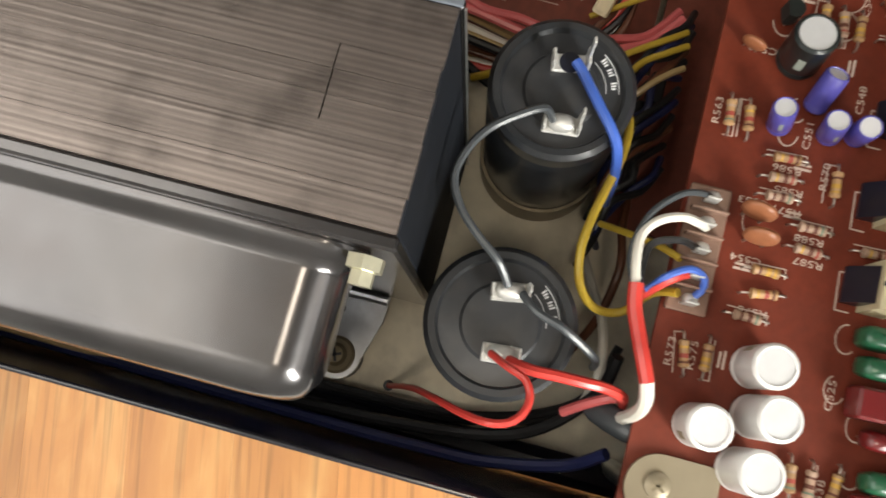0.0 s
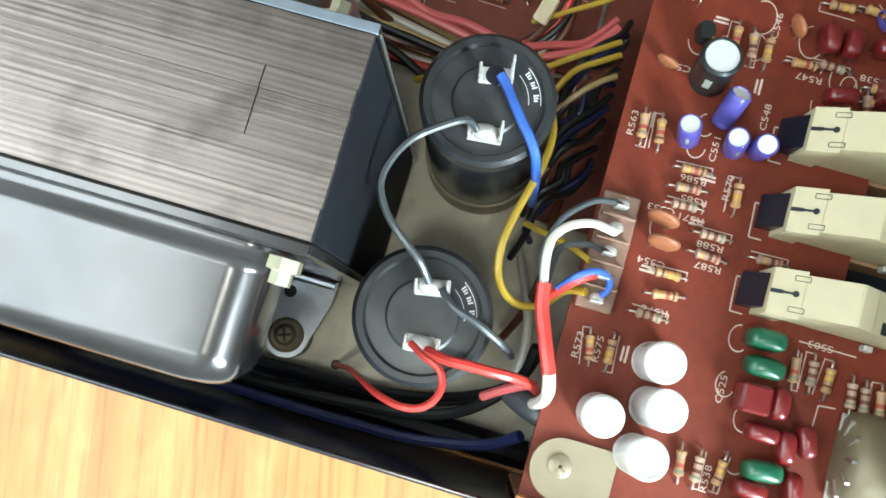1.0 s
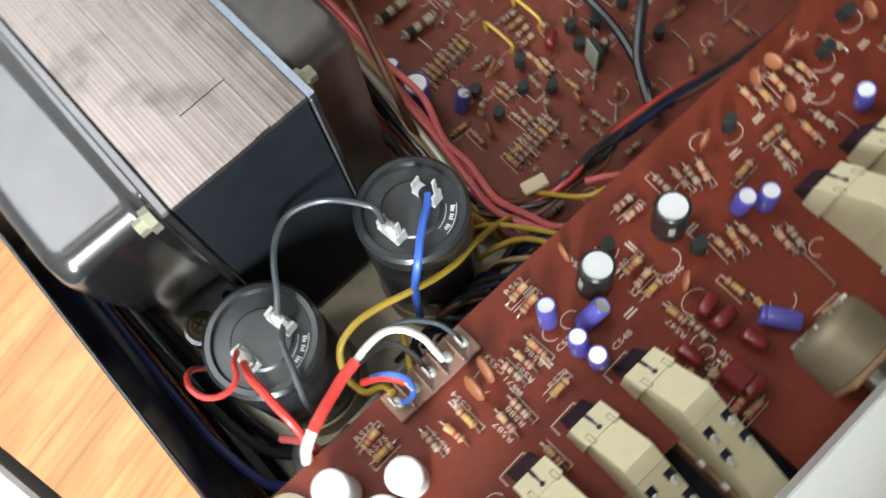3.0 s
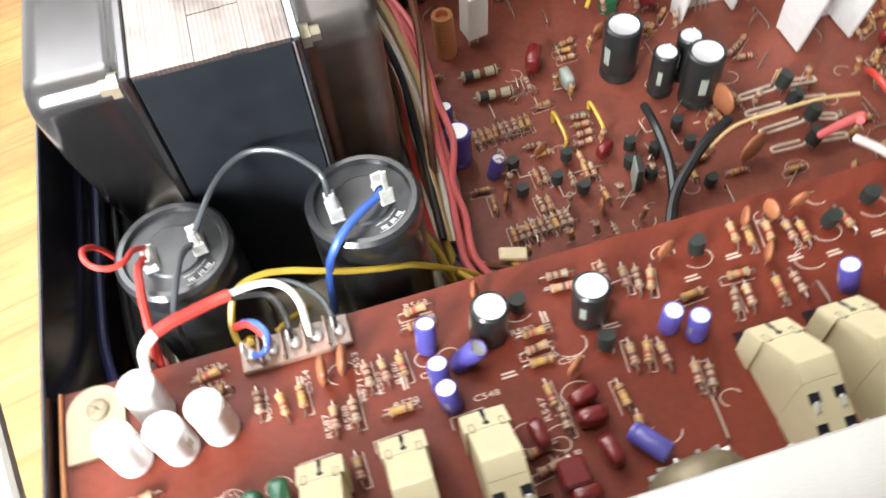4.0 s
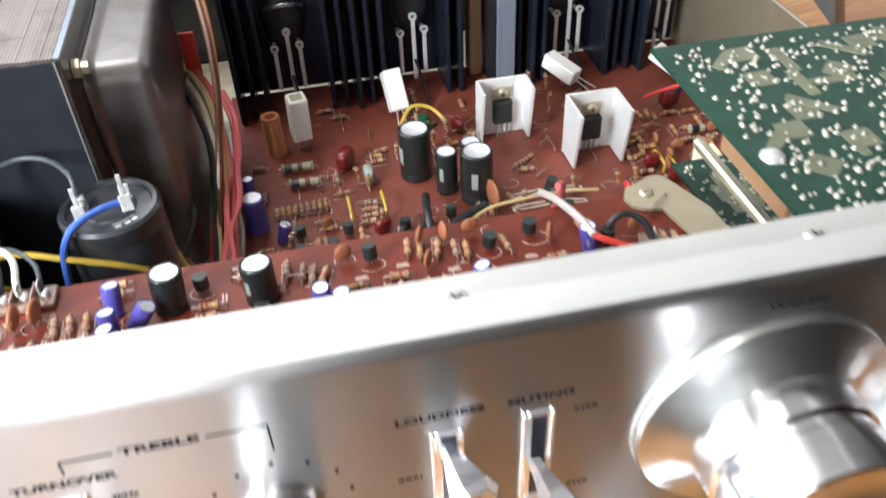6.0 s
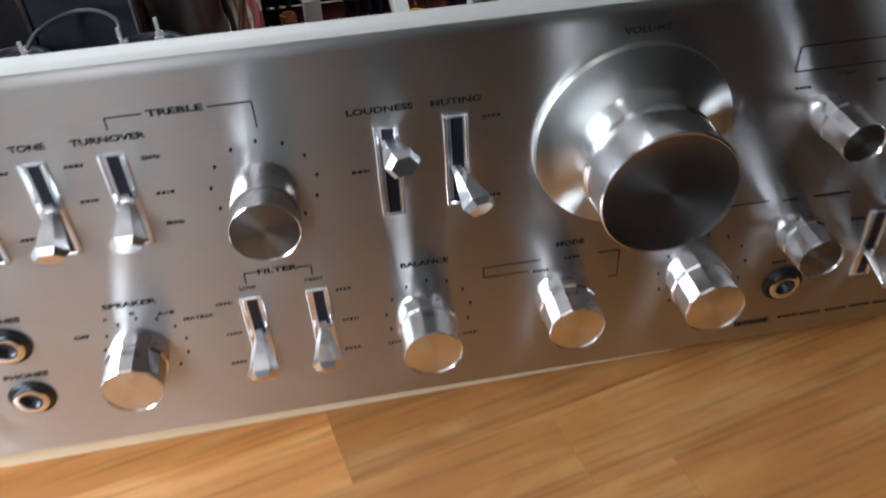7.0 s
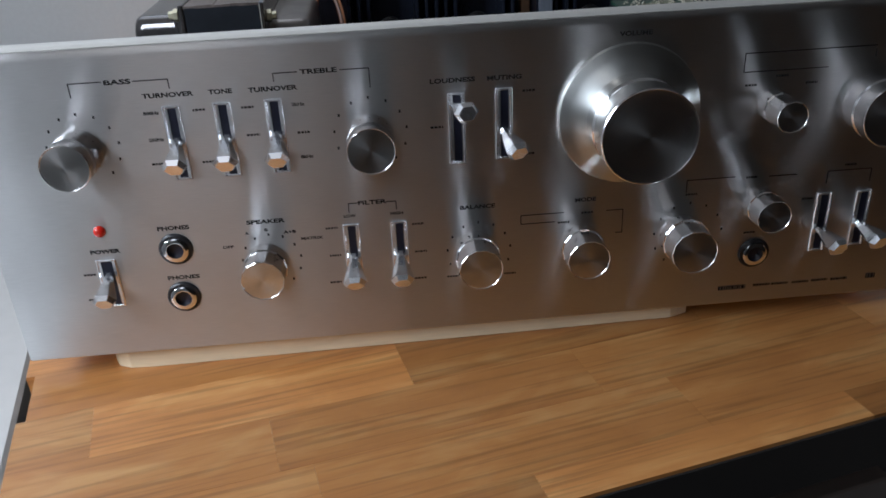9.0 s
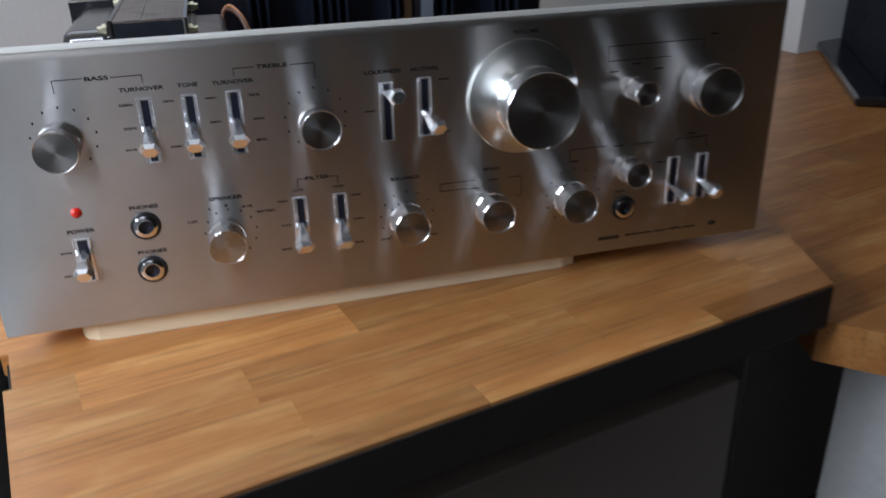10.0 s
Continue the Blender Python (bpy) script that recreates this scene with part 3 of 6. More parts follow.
part("body", Geo().prism([(0.5215, -0.0027), (0.66, -0.16), (0.95, 0.06), (0.76, 0.24)], FLOOR + CTOP, -0.0905), M_WHITECAP, unit)

# black ribbed heater-like column on the second worktop
column = tagged(new("ribbed_stand"), "black ribbed metal column on a flat base plate", "stand")
column.matrix_basis = pose(0.988, 0.441, -0.0205, 0, 0, -30)
part("base_plate", Geo().box((-0.12, -0.2, 0), (0.12, 0.2, 0.012), 0, 0.003), M_SIDE, column)
part("core", Geo().box((-0.07, -0.15, 0.012), (0.08, 0.15, 0.36), 0, 0.004), M_BLACK, column)
for k in range(21):
    part("rib", Geo().box((-0.086, -0.151 + k * 0.0148, 0.012), (0.094, -0.146 + k * 0.0148, 0.36), 0, 0.001), M_SINK, column)

# ---- amplifier ----
YZX = Matrix(((0, 0, 1, 0), (1, 0, 0, 0), (0, 1, 0, 0), (0, 0, 0, 1)))
amp = tagged(new("amplifier"), "vintage silver stereo amplifier with its lid off, on the oak counter", "amplifier")
PX0, PX1, PZ0, PZ1 = 0.0085, 0.4335, 0.0216, 0.1622
lath = tagged(new("wooden_lath"), "pale wooden lath under the amplifier's front edge", "lath")
lath.matrix_basis = pose(0.0405, 0.0085, CTOP, 0, 0, 1.1)
part("strip", Geo().prism([(0.0, 0.006), (0.003, 0.0005), (0.009, -0.0025), (0.02, -0.0032), (0.27, -0.003), (0.279, 0.0), (0.279, 0.035), (0.0, 0.035)], 0.0002, 0.0114), M_LATH, lath)

# chassis tray
part("bottom_plate", Geo().box((0.0215, 0.009, 0.0245), (0.4205, 0.395, 0.026)), M_CHASSIS, amp, "yellowed zinc-plated steel floor")
part("side_plate", Geo().box((0.0196, 0.009, 0.0222), (0.021, 0.4, 0.099), 0, 0.0005), M_SIDE, amp, "black painted steel side")
part("side_plate", Geo().box((0.421, 0.009, 0.0222), (0.4235, 0.4, 0.099), 0, 0.0006), M_BEIGEPLATE, amp, "dull beige plated steel side")
part("rear_plate", Geo().box((0.0215, 0.3965, 0.0222), (0.4205, 0.4, 0.15), 0, 0.0006), M_SIDE, amp, "black painted steel back")
part("side_rail", Geo().box((0.0215, 0.034, 0.026), (0.0308, 0.396, 0.036), 0, 0.003), M_SIDE, amp, "black folded rail along the side")
for hx, hy in ((0.0363, 0.1782), (0.0967, 0.1782)):
    part("floor_hole", Geo().lathe([(0.0017, 0.026), (0.0017, 0.0262), (0, 0.0262)], 16, 0, pose(hx, hy, 0)), M_BLACK, amp, "dark hole in the chassis floor")
for fx in (0.06, 0.38):
    for fy in (0.085, 0.35):
        part("foot", Geo().lathe([(0, CTOP + 0.0002), (0.012, CTOP + 0.0002), (0.0125, CTOP + 0.003), (0.0125, 0.0244), (0, 0.0244)], 20, 0, pose(fx, fy, 0)), M_BLACK, amp, "black rubber foot")
g = Geo().prism([(0.0088, 0.03), (0.0103, 0.03), (0.0103, 0.1465), (0.0295, 0.1465), (0.0295, 0.138), (0.031, 0.138), (0.031, 0.1475), (0.0305, 0.148), (0.0088, 0.148)], 0.0185, 0.4235, 0, YZX)
part("front_bar", g, M_EDGE, amp, "pale folded aluminium bar behind the front panel")


def screw_geo(r, h=0.0012, M=None, g=None):
    g = g or Geo()
    g.lathe([(r, 0), (r, h * 0.5), (r * 0.7, h), (0, h)], 14, 0, M)
    for a in (0, 90):
        g.box((-r * 0.6, -r * 0.12, h * 0.6), (r * 0.6, r * 0.12, h * 1.03), 1, 0, (M or Matrix()) @ pose(0, 0, 0, 0, 0, a + 20))
    return g


ME_SCREW = screw_geo(0.003).mesh("screw", [M_ZINC, M_BLACK])
for x in (0.06, 0.1085, 0.215, 0.3, 0.38):
    place("screw", ME_SCREW, amp, x, 0.022, 0.148, x * 900, label="zinc screw")

# front panel with a UV map whose u runs upwards, across the brushing
edge = [(0.0, PZ0 + 0.0008), (0.0008, PZ0), (0.0085, PZ0), (0.0085, PZ1 - 0.0006), (0.0079, PZ1 - 0.0003), (0.0042, PZ1 - 0.0003), (0.002, PZ1 - 0.0012), (0.0008, PZ1 - 0.0026), (0.0001, PZ1 - 0.0038), (0.0, PZ1 - 0.005)]
g = Geo().prism(edge, PX0, PX1, 0, YZX, True)
g.uv = [[((g.v[i][2] + g.v[i][1]) * 4, g.v[i][0] * 4) for i in f] for f in g.f]
panel = part("front_panel", g, M_PANEL, amp, "horizontally brushed silver aluminium front panel")
lip = [(0.0018, -0.0018), (0.003, -0.0012), (0.0048, -0.0005), (0.0084, -0.0005), (0.0084, 0.0002), (0.0044, 0.0002), (0.0025, -0.0004), (0.0013, -0.0013)]
part("top_edge", Geo().prism([(y, PZ1 + z) for y, z in lip], PX0 + 0.0002, PX1 - 0.0002, 0, YZX, True), M_EDGE, panel, "pale satin top edge")
ON_PANEL = -0.0001


def words(txt, x, z, width, height=0.002):
    c = bpy.data.curves.new("lettering", "FONT")
    c.body, c.size, c.align_x, c.align_y, c.extrude = txt, 0.003, "CENTER", "CENTER", 0.00004
    c.resolution_u, c.offset = 3, 0.0001
    tmp = new("lettering", c)
    me = bpy.data.meshes.new_from_object(tmp.evaluated_get(bpy.context.evaluated_depsgraph_get()))
    bpy.data.objects.remove(tmp)
    me.materials.append(M_PRINT)
    lo, hi = [[f(v.co[k] for v in me.vertices) for k in (0, 1)] for f in (min, max)]
    ob = new("lettering", me)
    ob.parent = panel
    ob.matrix_basis = pose(x, ON_PANEL, z, 90, 0, 0) @ Matrix.Diagonal((width / (hi[0] - lo[0]), height / (hi[1] - lo[1]), 1, 1))
    return ob


def lines(name, segs, w=0.0004):
    g = Geo()
    for x0, z0, x1, z1 in segs:
        dx, dz = x1 - x0, z1 - z0
        ln = math.hypot(dx, dz)
        M = Matrix.Translation((x0, 0, z0)) @ Matrix.Rotation(-math.atan2(dz, dx), 4, "Y")
        g.box((0, ON_PANEL - 0.00005, -w / 2), (ln, 0.00004, w / 2), 0, 0, M)
    return part(name, g, M_PRINT, panel)


for txt, x, z, width in (("BASS", 0.0743, 0.1471, 0.0104), ("TURNOVER", 0.0927, 0.1407, 0.02), ("TONE", 0.1134, 0.1407, 0.0093),
                         ("TURNOVER", 0.1340, 0.1404, 0.0195), ("TREBLE", 0.1529, 0.1464, 0.0147), ("LOUDNESS", 0.2062, 0.1389, 0.0185),
                         ("MUTING", 0.2275, 0.1387, 0.0143), ("VOLUME", 0.2813, 0.1532, 0.0136), ("POWER", 0.0533, 0.0742, 0.0126),
                         ("PHONES", 0.0839, 0.0829, 0.0135), ("PHONES", 0.0840, 0.0589, 0.0138), ("SPEAKER", 0.1230, 0.0827, 0.0165)):
    words(txt, x, z, width)
for txt, x, z, width in (("FILTER", 0.1693, 0.0880, 0.0123), ("BALANCE", 0.2150, 0.0821, 0.0154), ("MODE", 0.2629, 0.0816, 0.0094)):
    words(txt, x, z, width)
for txt, x, z, width in (("LOW", 0.1592, 0.0823, 0.0052), ("HIGH", 0.1797, 0.0820, 0.0055), ("OFF", 0.1055, 0.0718, 0.0048), ("A", 0.1144, 0.0777, 0.0016),
                         ("B", 0.1228, 0.0787, 0.0016), ("A+B", 0.1328, 0.0770, 0.0055), ("MATRIX", 0.1419, 0.0732, 0.0095),
                         ("500Hz", 0.0848, 0.1337, 0.0062), ("250Hz", 0.0848, 0.1225, 0.0062), ("2kHz", 0.1432, 0.1334, 0.0052), ("8kHz", 0.1443, 0.1109, 0.0052)):
    words(txt, x, z, width, 0.0014)
lines("bass_bracket", [(0.0555, 0.1419, 0.0555, 0.1477), (0.0555, 0.1476, 0.0683, 0.1476), (0.0803, 0.1471, 0.0941, 0.1471), (0.0939, 0.1469, 0.0939, 0.1433)])
lines("treble_bracket", [(0.1349, 0.1431, 0.1349, 0.1467), (0.1349, 0.1466, 0.1445, 0.1466), (0.1613, 0.1463, 0.1729, 0.1463), (0.1729, 0.1462, 0.1729, 0.1384)])
lines("filter_bracket", [(0.1592, 0.0840, 0.1592, 0.0882), (0.1592, 0.0882, 0.1633, 0.0882), (0.1754, 0.0878, 0.1797, 0.0878), (0.1797, 0.0877, 0.1797, 0.0839)])
lines("mode_bracket", [(0.2342, 0.0762, 0.2342, 0.0720), (0.2342, 0.0762, 0.2534, 0.0762), (0.2342, 0.0720, 0.2494, 0.0720), (0.2725, 0.0756, 0.2801, 0.0756), (0.2801, 0.0754, 0.2801, 0.0643), (0.2802, 0.0643, 0.2771, 0.0643)])
lines("function_bracket", [(0.3280, 0.1419, 0.3280, 0.1340), (0.3280, 0.1419, 0.3842, 0.1419), (0.3280, 0.1340, 0.3644, 0.1340), (0.3842, 0.1407, 0.3842, 0.1371)])
lines("tape_bracket", [(0.3083, 0.0871, 0.3083, 0.0813), (0.3083, 0.0871, 0.3299, 0.0871), (0.3455, 0.0862, 0.3583, 0.0862), (0.3725, 0.0865, 0.3725, 0.0807), (0.3725, 0.0865, 0.3926, 0.0865), (0.3926, 0.0861, 0.3926, 0.0802)])


PRINTED = Geo()


def bars(spots, w=0.0052, h=0.0009):
    """Writing too small to read: short printed bars, each of two or three pieces."""
    g = PRINTED
    for x, z in spots:
        q = -w / 2
        while q < w / 2:
            d = rnd.uniform(0.0006, 0.0013)
            g.box((x + q, ON_PANEL - 0.00004, z - h / 2), (x + min(q + d, w / 2), 0.00004, z + h / 2))
            q += d + 0.00035


bars([(0.0836, 0.1122), (0.1039, 0.1339), (0.1232, 0.1336), (0.1041, 0.1117), (0.1238, 0.1219), (0.1443, 0.1215)])
bars([(0.1990, 0.1196), (0.2375, 0.1327), (0.2377, 0.1052), (0.1509, 0.0772), (0.1515, 0.0638), (0.1502, 0.0504), (0.1886, 0.0762), (0.1892, 0.0626), (0.1883, 0.0491), (0.2030, 0.0486), (0.2291, 0.0478)])
bars([(0.3319, 0.1283), (0.3449, 0.1316), (0.3581, 0.1279), (0.3377, 0.0864), (0.3824, 0.0890), (0.3108, 0.0803), (0.3650, 0.0738), (0.3398, 0.0590), (0.0446, 0.0636), (0.0439, 0.0512), (0.3904, 0.1442), (0.2639, 0.0754), (0.2534, 0.0714)])
bars([(0.3316, 0.0304), (0.3383, 0.0304)], 0.0065, 0.0022)
bars([(0.3493, 0.0307), (0.3582, 0.0306), (0.3682, 0.0305), (0.3777, 0.0307), (0.3872, 0.0305)], 0.008, 0.0012)
bars([(0.4027, 0.0308)], 0.0045, 0.0026)
for kx, kz, kr in ((0.0555, 0.1210, 0.0144), (0.1716, 0.1192, 0.0150), (0.2152, 0.0604, 0.0142), (0.3108, 0.0604, 0.0157), (0.1235, 0.0637, 0.0128)):
    g = PRINTED
    for k in range(11):
        a = radians(-50 + 28 * k)
        g.box((kx + kr * math.cos(a) - 0.0004, ON_PANEL - 0.00004, kz + kr * math.sin(a) - 0.0006), (kx + kr * math.cos(a) + 0.0004, 0.00004, kz + kr * math.sin(a) + 0.0006))
tagged(part("printed_mark", PRINTED, M_PRINT, panel, "small black printed marks"), kind="stuff")

# knobs: thing > part > the pieces of the knob


def knob(name, x, z, r, ln, facets, label, skirt=0.0):
    k = new(name)
    k.parent = amp
    k.matrix_basis = pose(x, -0.0002, z, 90, 0, 0)
    tagged(k, label)
    if skirt:
        sk = [(skirt * 0.985, 0), (skirt, 0.0012), (skirt * 0.985, 0.0028), (skirt * 0.93, 0.0034)]
        sk += [(skirt * 0.93 - (skirt * 0.93 - r * 0.99) * t, 0.0034 + 0.0042 * t ** 1.4) for t in (0.2, 0.4, 0.6, 0.8, 1.0)]
        part("skirt", Geo().lathe(sk, 72, 0, radial_uv=True), M_SKIRT, k, "dished polished skirt")
        z0 = 0.0076
    else:
        part("collar", Geo().lathe([(r * 0.9, 0), (r * 0.9, 0.0022), (r * 0.86, 0.003)], 48), M_KNOBSIDE, k)
        z0 = 0.003
    b = r * 0.022
    if facets:
        body = [(r * 0.9, z0), (r, z0 + b), (r, ln * 0.42), (r * 0.95, ln * 0.45), (r * 0.95, ln - b), (r * 0.95 - b, ln)]
        part("body", Geo().lathe(body, facets, 0, flat=True), M_KNOBSIDE, k)
        top = r * 0.95 - b
    else:
        body = [(r * 0.93, z0), (r, z0 + b), (r, ln * 0.52), (r * 0.955, ln * 0.55), (r * 0.955, ln * 0.62), (r, ln * 0.65), (r, ln - b), (r - b, ln)]
        part("body", Geo().lathe(body, 64), M_KNOBSIDE, k)
        top = r - b
    n = facets or 64
    part("cap", Geo().lathe([(top, ln), (top * 0.97, ln - 0.0003), (top * 0.5, ln - 0.00035), (0, ln - 0.0004)], n, 0, radial_uv=True), M_KNOB, k, "spun aluminium face")
    return k


knob("tone_knob", 0.0545, 0.1205, 0.0095, 0.0215, 0, "turned aluminium bass knob")
knob("tone_knob", 0.1715, 0.1187, 0.0096, 0.0215, 0, "turned aluminium treble knob")
knob("volume_knob", 0.2798, 0.1198, 0.0196, 0.0312, 0, "large turned aluminium volume knob with a dished skirt", 0.0303)
knob("speaker_knob", 0.1212, 0.0637, 0.0097, 0.0185, 14, "faceted aluminium rotary knob")
knob("balance_knob", 0.2138, 0.0615, 0.0100, 0.0202, 14, "faceted aluminium rotary knob")
knob("mode_knob", 0.2608, 0.0613, 0.0098, 0.0192, 14, "faceted aluminium rotary knob")
knob("tape_knob", 0.3072, 0.0613, 0.0108, 0.0198, 14, "faceted aluminium rotary knob")
knob("small_knob", 0.3415, 0.1200, 0.0070, 0.0205, 12, "small faceted aluminium knob")
knob("selector_knob", 0.3852, 0.1172, 0.0133, 0.02, 0, "turned aluminium selector knob")
knob("small_knob", 0.3418, 0.0742, 0.0080, 0.0175, 14, "small faceted aluminium knob")


def bat(ln, M):
    """A six-sided bat handle that widens from its root to a bevelled flat end."""
    rings = ((-0.06, 0.0019, 0.0019), (0.15, 0.0021, 0.0021), (0.5, 0.0037, 0.0034), (0.87, 0.0052, 0.0046), (1.0, 0.0038, 0.0032))
    vs = [(rx * math.cos(radians(60 * k)), ry * math.sin(radians(60 * k)), q * ln) for q, rx, ry in rings for k in range(6)]
    fs = [(6 * i + k, 6 * i + (k + 1) % 6, 6 * i + 6 + (k + 1) % 6, 6 * i + 6 + k) for i in range(4) for k in range(6)]
    return Geo().add(vs, fs + [(24, 25, 26, 27, 28, 29)], 0, False, M)


def lever_switch(x, z0, z1, zl, tilt, yaw=0.0, ln=0.0155, w=0.0036):
    """A chrome slot frame with a dark slot and a lever that stands out of it at height zl."""
    s = new("lever_switch")
    s.parent = amp
    s.matrix_basis = Matrix.Translation((x, 0, 0))
    tagged(s, "chrome lever switch in a narrow dark slot")
    f = 0.0011
    part("bezel", Geo().box((-w, -0.0009, z0), (-w + f, 0.0002, z1), 0, 0.0003).box((w - f, -0.0009, z0), (w, 0.0002, z1), 0, 0.0003)
         .box((-w + f, -0.0009, z1 - f), (w - f, 0.0002, z1), 0, 0.0003).box((-w + f, -0.0009, z0), (w - f, 0.0002, z0 + f), 0, 0.0003), M_SATIN, s)
    part("slot", Geo().box((-w + f, -0.00025, z0 + f), (w - f, 0.0002, z1 - f)), M_SLOT, s, "dark slot")
    part("guide", Geo().box((-w + f, -0.0006, z0 + f), (-w + f * 2.0, -0.0002, z1 - f)).box((w - f * 1.5, -0.0006, z0 + f), (w - f, -0.0002, z1 - f)), M_SATIN, s)
    M = Matrix.Translation((0, 0, zl)) @ pose(0, 0, 0, 0, 0, yaw) @ pose(0, 0, 0, 90 - tilt, 0, 0)
    part("lever", bat(ln, M), M_LEVER, s)


for x in (0.0929, 0.1130, 0.1335):
    lever_switch(x, 0.1047, 0.1364, 0.1212, -28)
lever_switch(0.2074, 0.1029, 0.1339, 0.1282, 4, 12)
lever_switch(0.2271, 0.1037, 0.1346, 0.1162, -22, 18)
lever_switch(0.1593, 0.0468, 0.0787, 0.0625, -30)
lever_switch(0.1801, 0.0461, 0.0783, 0.062, -30)
lever_switch(0.0526, 0.0471, 0.0707, 0.0625, -25, w=0.0043)
lever_switch(0.3727, 0.0470, 0.0763, 0.0580, -14, 14, 0.0155)
lever_switch(0.3912, 0.0484, 0.0762, 0.0595, -14, 14, 0.0155)
for x, z in ((0.0834, 0.0731), (0.0827, 0.0494), (0.3430, 0.0484)):
    j = new("phone_jack")
    j.parent = amp
    j.matrix_basis = pose(x, 0, z, 90, 0, 0)
    tagged(j, "round phone jack socket with a dark hole")
    part("ring", Geo().lathe([(0.0073, 0), (0.0073, 0.0008), (0.0066, 0.0014), (0.0055, 0.0014)], 36), M_BLACK, j, "dark outer ring")
    part("nut", Geo().lathe([(0.0056, 0.0002), (0.0056, 0.0022), (0.005, 0.0026), (0.0036, 0.0026), (0.0034, 0.0004)], 32), M_CHROME, j, "bright plated sleeve")
    part("hole", Geo().lathe([(0.0035, 0.0005), (0, 0.0005)], 24), M_SLOT, j)
part("power_light", Geo().lathe([(0.0026, 0), (0.0026, 0.0008), (0.002, 0.0018), (0.0012, 0.0023), (0, 0.0025)], 24, 0, pose(0.0533, 0, 0.0840, 90, 0, 0)), M_RED_LED, amp, "small red power light")

# ---- transformer ----
xf = new("transformer")
xf.parent = amp
tagged(xf, "large power transformer with a laminated core and steel covers")
CX0, CX1, CY0, CY1, CZ = 0.0660, 0.1095, 0.1725, 0.3, 0.145
part("core", Geo().box((CX0, CY0, 0.03), (CX1, CY1, CZ - 0.0012), 0, 0.0005), M_COREDARK, xf, "blue-black core sides, darker than the laminated top")
# stacks of laminations on top, each a little uneven
xx = CX0
while xx < CX1 - 0.0004:
    wd = min(rnd.uniform(0.0045, 0.011), CX1 - xx)
    lo, top = CY0 - rnd.uniform(-0.0004, 0.0003), CZ + rnd.uniform(-0.00022, 0.0001)
    joint = 0.192 if 0.077 < xx < 0.097 else 0.0
    if joint:
        part("lamination", Geo().box((xx + 0.00003, lo, CZ - 0.0024), (xx + wd - 0.00003, joint - 0.00012, top - rnd.uniform(0, 0.0003))), M_CORE, xf)
    part("lamination", Geo().box((xx + 0.00003, joint + 0.00012 if joint else lo, CZ - 0.0024), (xx + wd - 0.00003, CY1, top)), M_CORE, xf)
    xx += wd


def cover(x0, x1, y0, y1, z1, outer, slope, rim):
    """A pressed steel end cover: a hull with rounded shoulders, flaring into a flat flange."""
    g = Geo()
    n = 10
    rings = []
    for t, ins in ((0.0, -rim), (0.03, -rim), (0.07, -rim * 0.8), (0.11, -rim * 0.4), (0.15, -rim * 0.1), (0.19, 0.0), (0.76, 0.0), (0.85, 0.0006), (0.92, 0.002), (0.97, 0.0045), (0.992, 0.0075), (1.0, 0.011)):
        x = x0 + (x1 - x0) * t if outer > 0 else x1 - (x1 - x0) * t
        ring = []
        a0, a1, b1, rr = y0 + ins, y1 - ins, z1 - ins, 0.008
        for cy, cz, st in ((a1 - rr, b1 - rr, 0), (a0 + rr, b1 - rr, 90)):
            for k in range(n + 1):
                a = radians(st + 90 * k / n)
                ring.append((x, cy + rr * math.cos(a), cz + rr * math.sin(a)))
        ring = [(x, a1 - slope, 0.03), (x, a1 - slope * 0.3, 0.075)] + ring + [(x, a0 + slope * 0.12, 0.105), (x, a0 + slope * 0.42, 0.075), (x, a0 + slope * 0.72, 0.05), (x, a0 + slope, 0.03)]
        rings.append(ring)
    m = len(rings[0])
    vs = [p for r in rings for p in r]
    fs = []
    for i in range(len(rings) - 1):
        for j in range(m - 1):
            q = (i * m + j, (i + 1) * m + j, (i + 1) * m + j + 1, i * m + j + 1)
            fs.append(q if outer < 0 else q[::-1])
    g.add(vs, fs, 0, True)
    end = tuple(range((len(rings) - 1) * m, len(rings) * m))
    g.add(vs, [end if outer < 0 else end[::-1]], 0, False)
    return g


part("end_cover", cover(0.0315, 0.0628, 0.1815, 0.292, 0.1385, -1, 0.027, 0.0034), M_BELL, xf, "glossy blue-grey varnished steel end cover")
part("end_cover", cover(0.1122, 0.1375, 0.1905, 0.284, 0.1295, 1, 0.0, 0.002), M_BELLTOP, xf, "dusty dark end cover")
part("frame_plate", Geo().box((0.0629, CY0 - 0.0006, 0.03), (0.0658, CY1, CZ + 0.0007), 0, 0.0006), M_BELL, xf, "shiny clamping plate")
part("frame_plate", Geo().box((0.1097, CY0 - 0.0006, 0.03), (0.112, CY1, CZ - 0.0005), 0, 0.0005), M_BELL, xf, "dark clamping plate with a bright edge")
part("edge_strip", Geo().box((0.1097, CY0 - 0.0004, CZ - 0.0004), (0.112, CY1, CZ + 0.0002), 0, 0.0002), M_STRAP, xf, "bright steel edge")
part("edge_strip", Geo().box((0.1096, CY0 - 0.0011, 0.032), (0.1102, CY0 - 0.0007, CZ - 0.001)), M_ZINC, xf, "bright steel edge")
for bx, by, bz in ((0.0585, 0.1775, 0.1395), (0.1155, 0.1835, 0.135), (0.1155, 0.287, 0.135), (0.0585, 0.295, 0.1395)):
    s = 1 if bx > 0.1 else -1
    part("bolt", Geo().lathe([(0, 0), (0.0037, 0), (0.0037, 0.0026), (0.0024, 0.0028), (0.0024, 0.0055), (0, 0.0057)], 6, 0, pose(bx - s * 0.0032, by, bz, 0, 90 * s, 0), flat=True), M_BRASS, xf, "yellow plated bolt and nut")
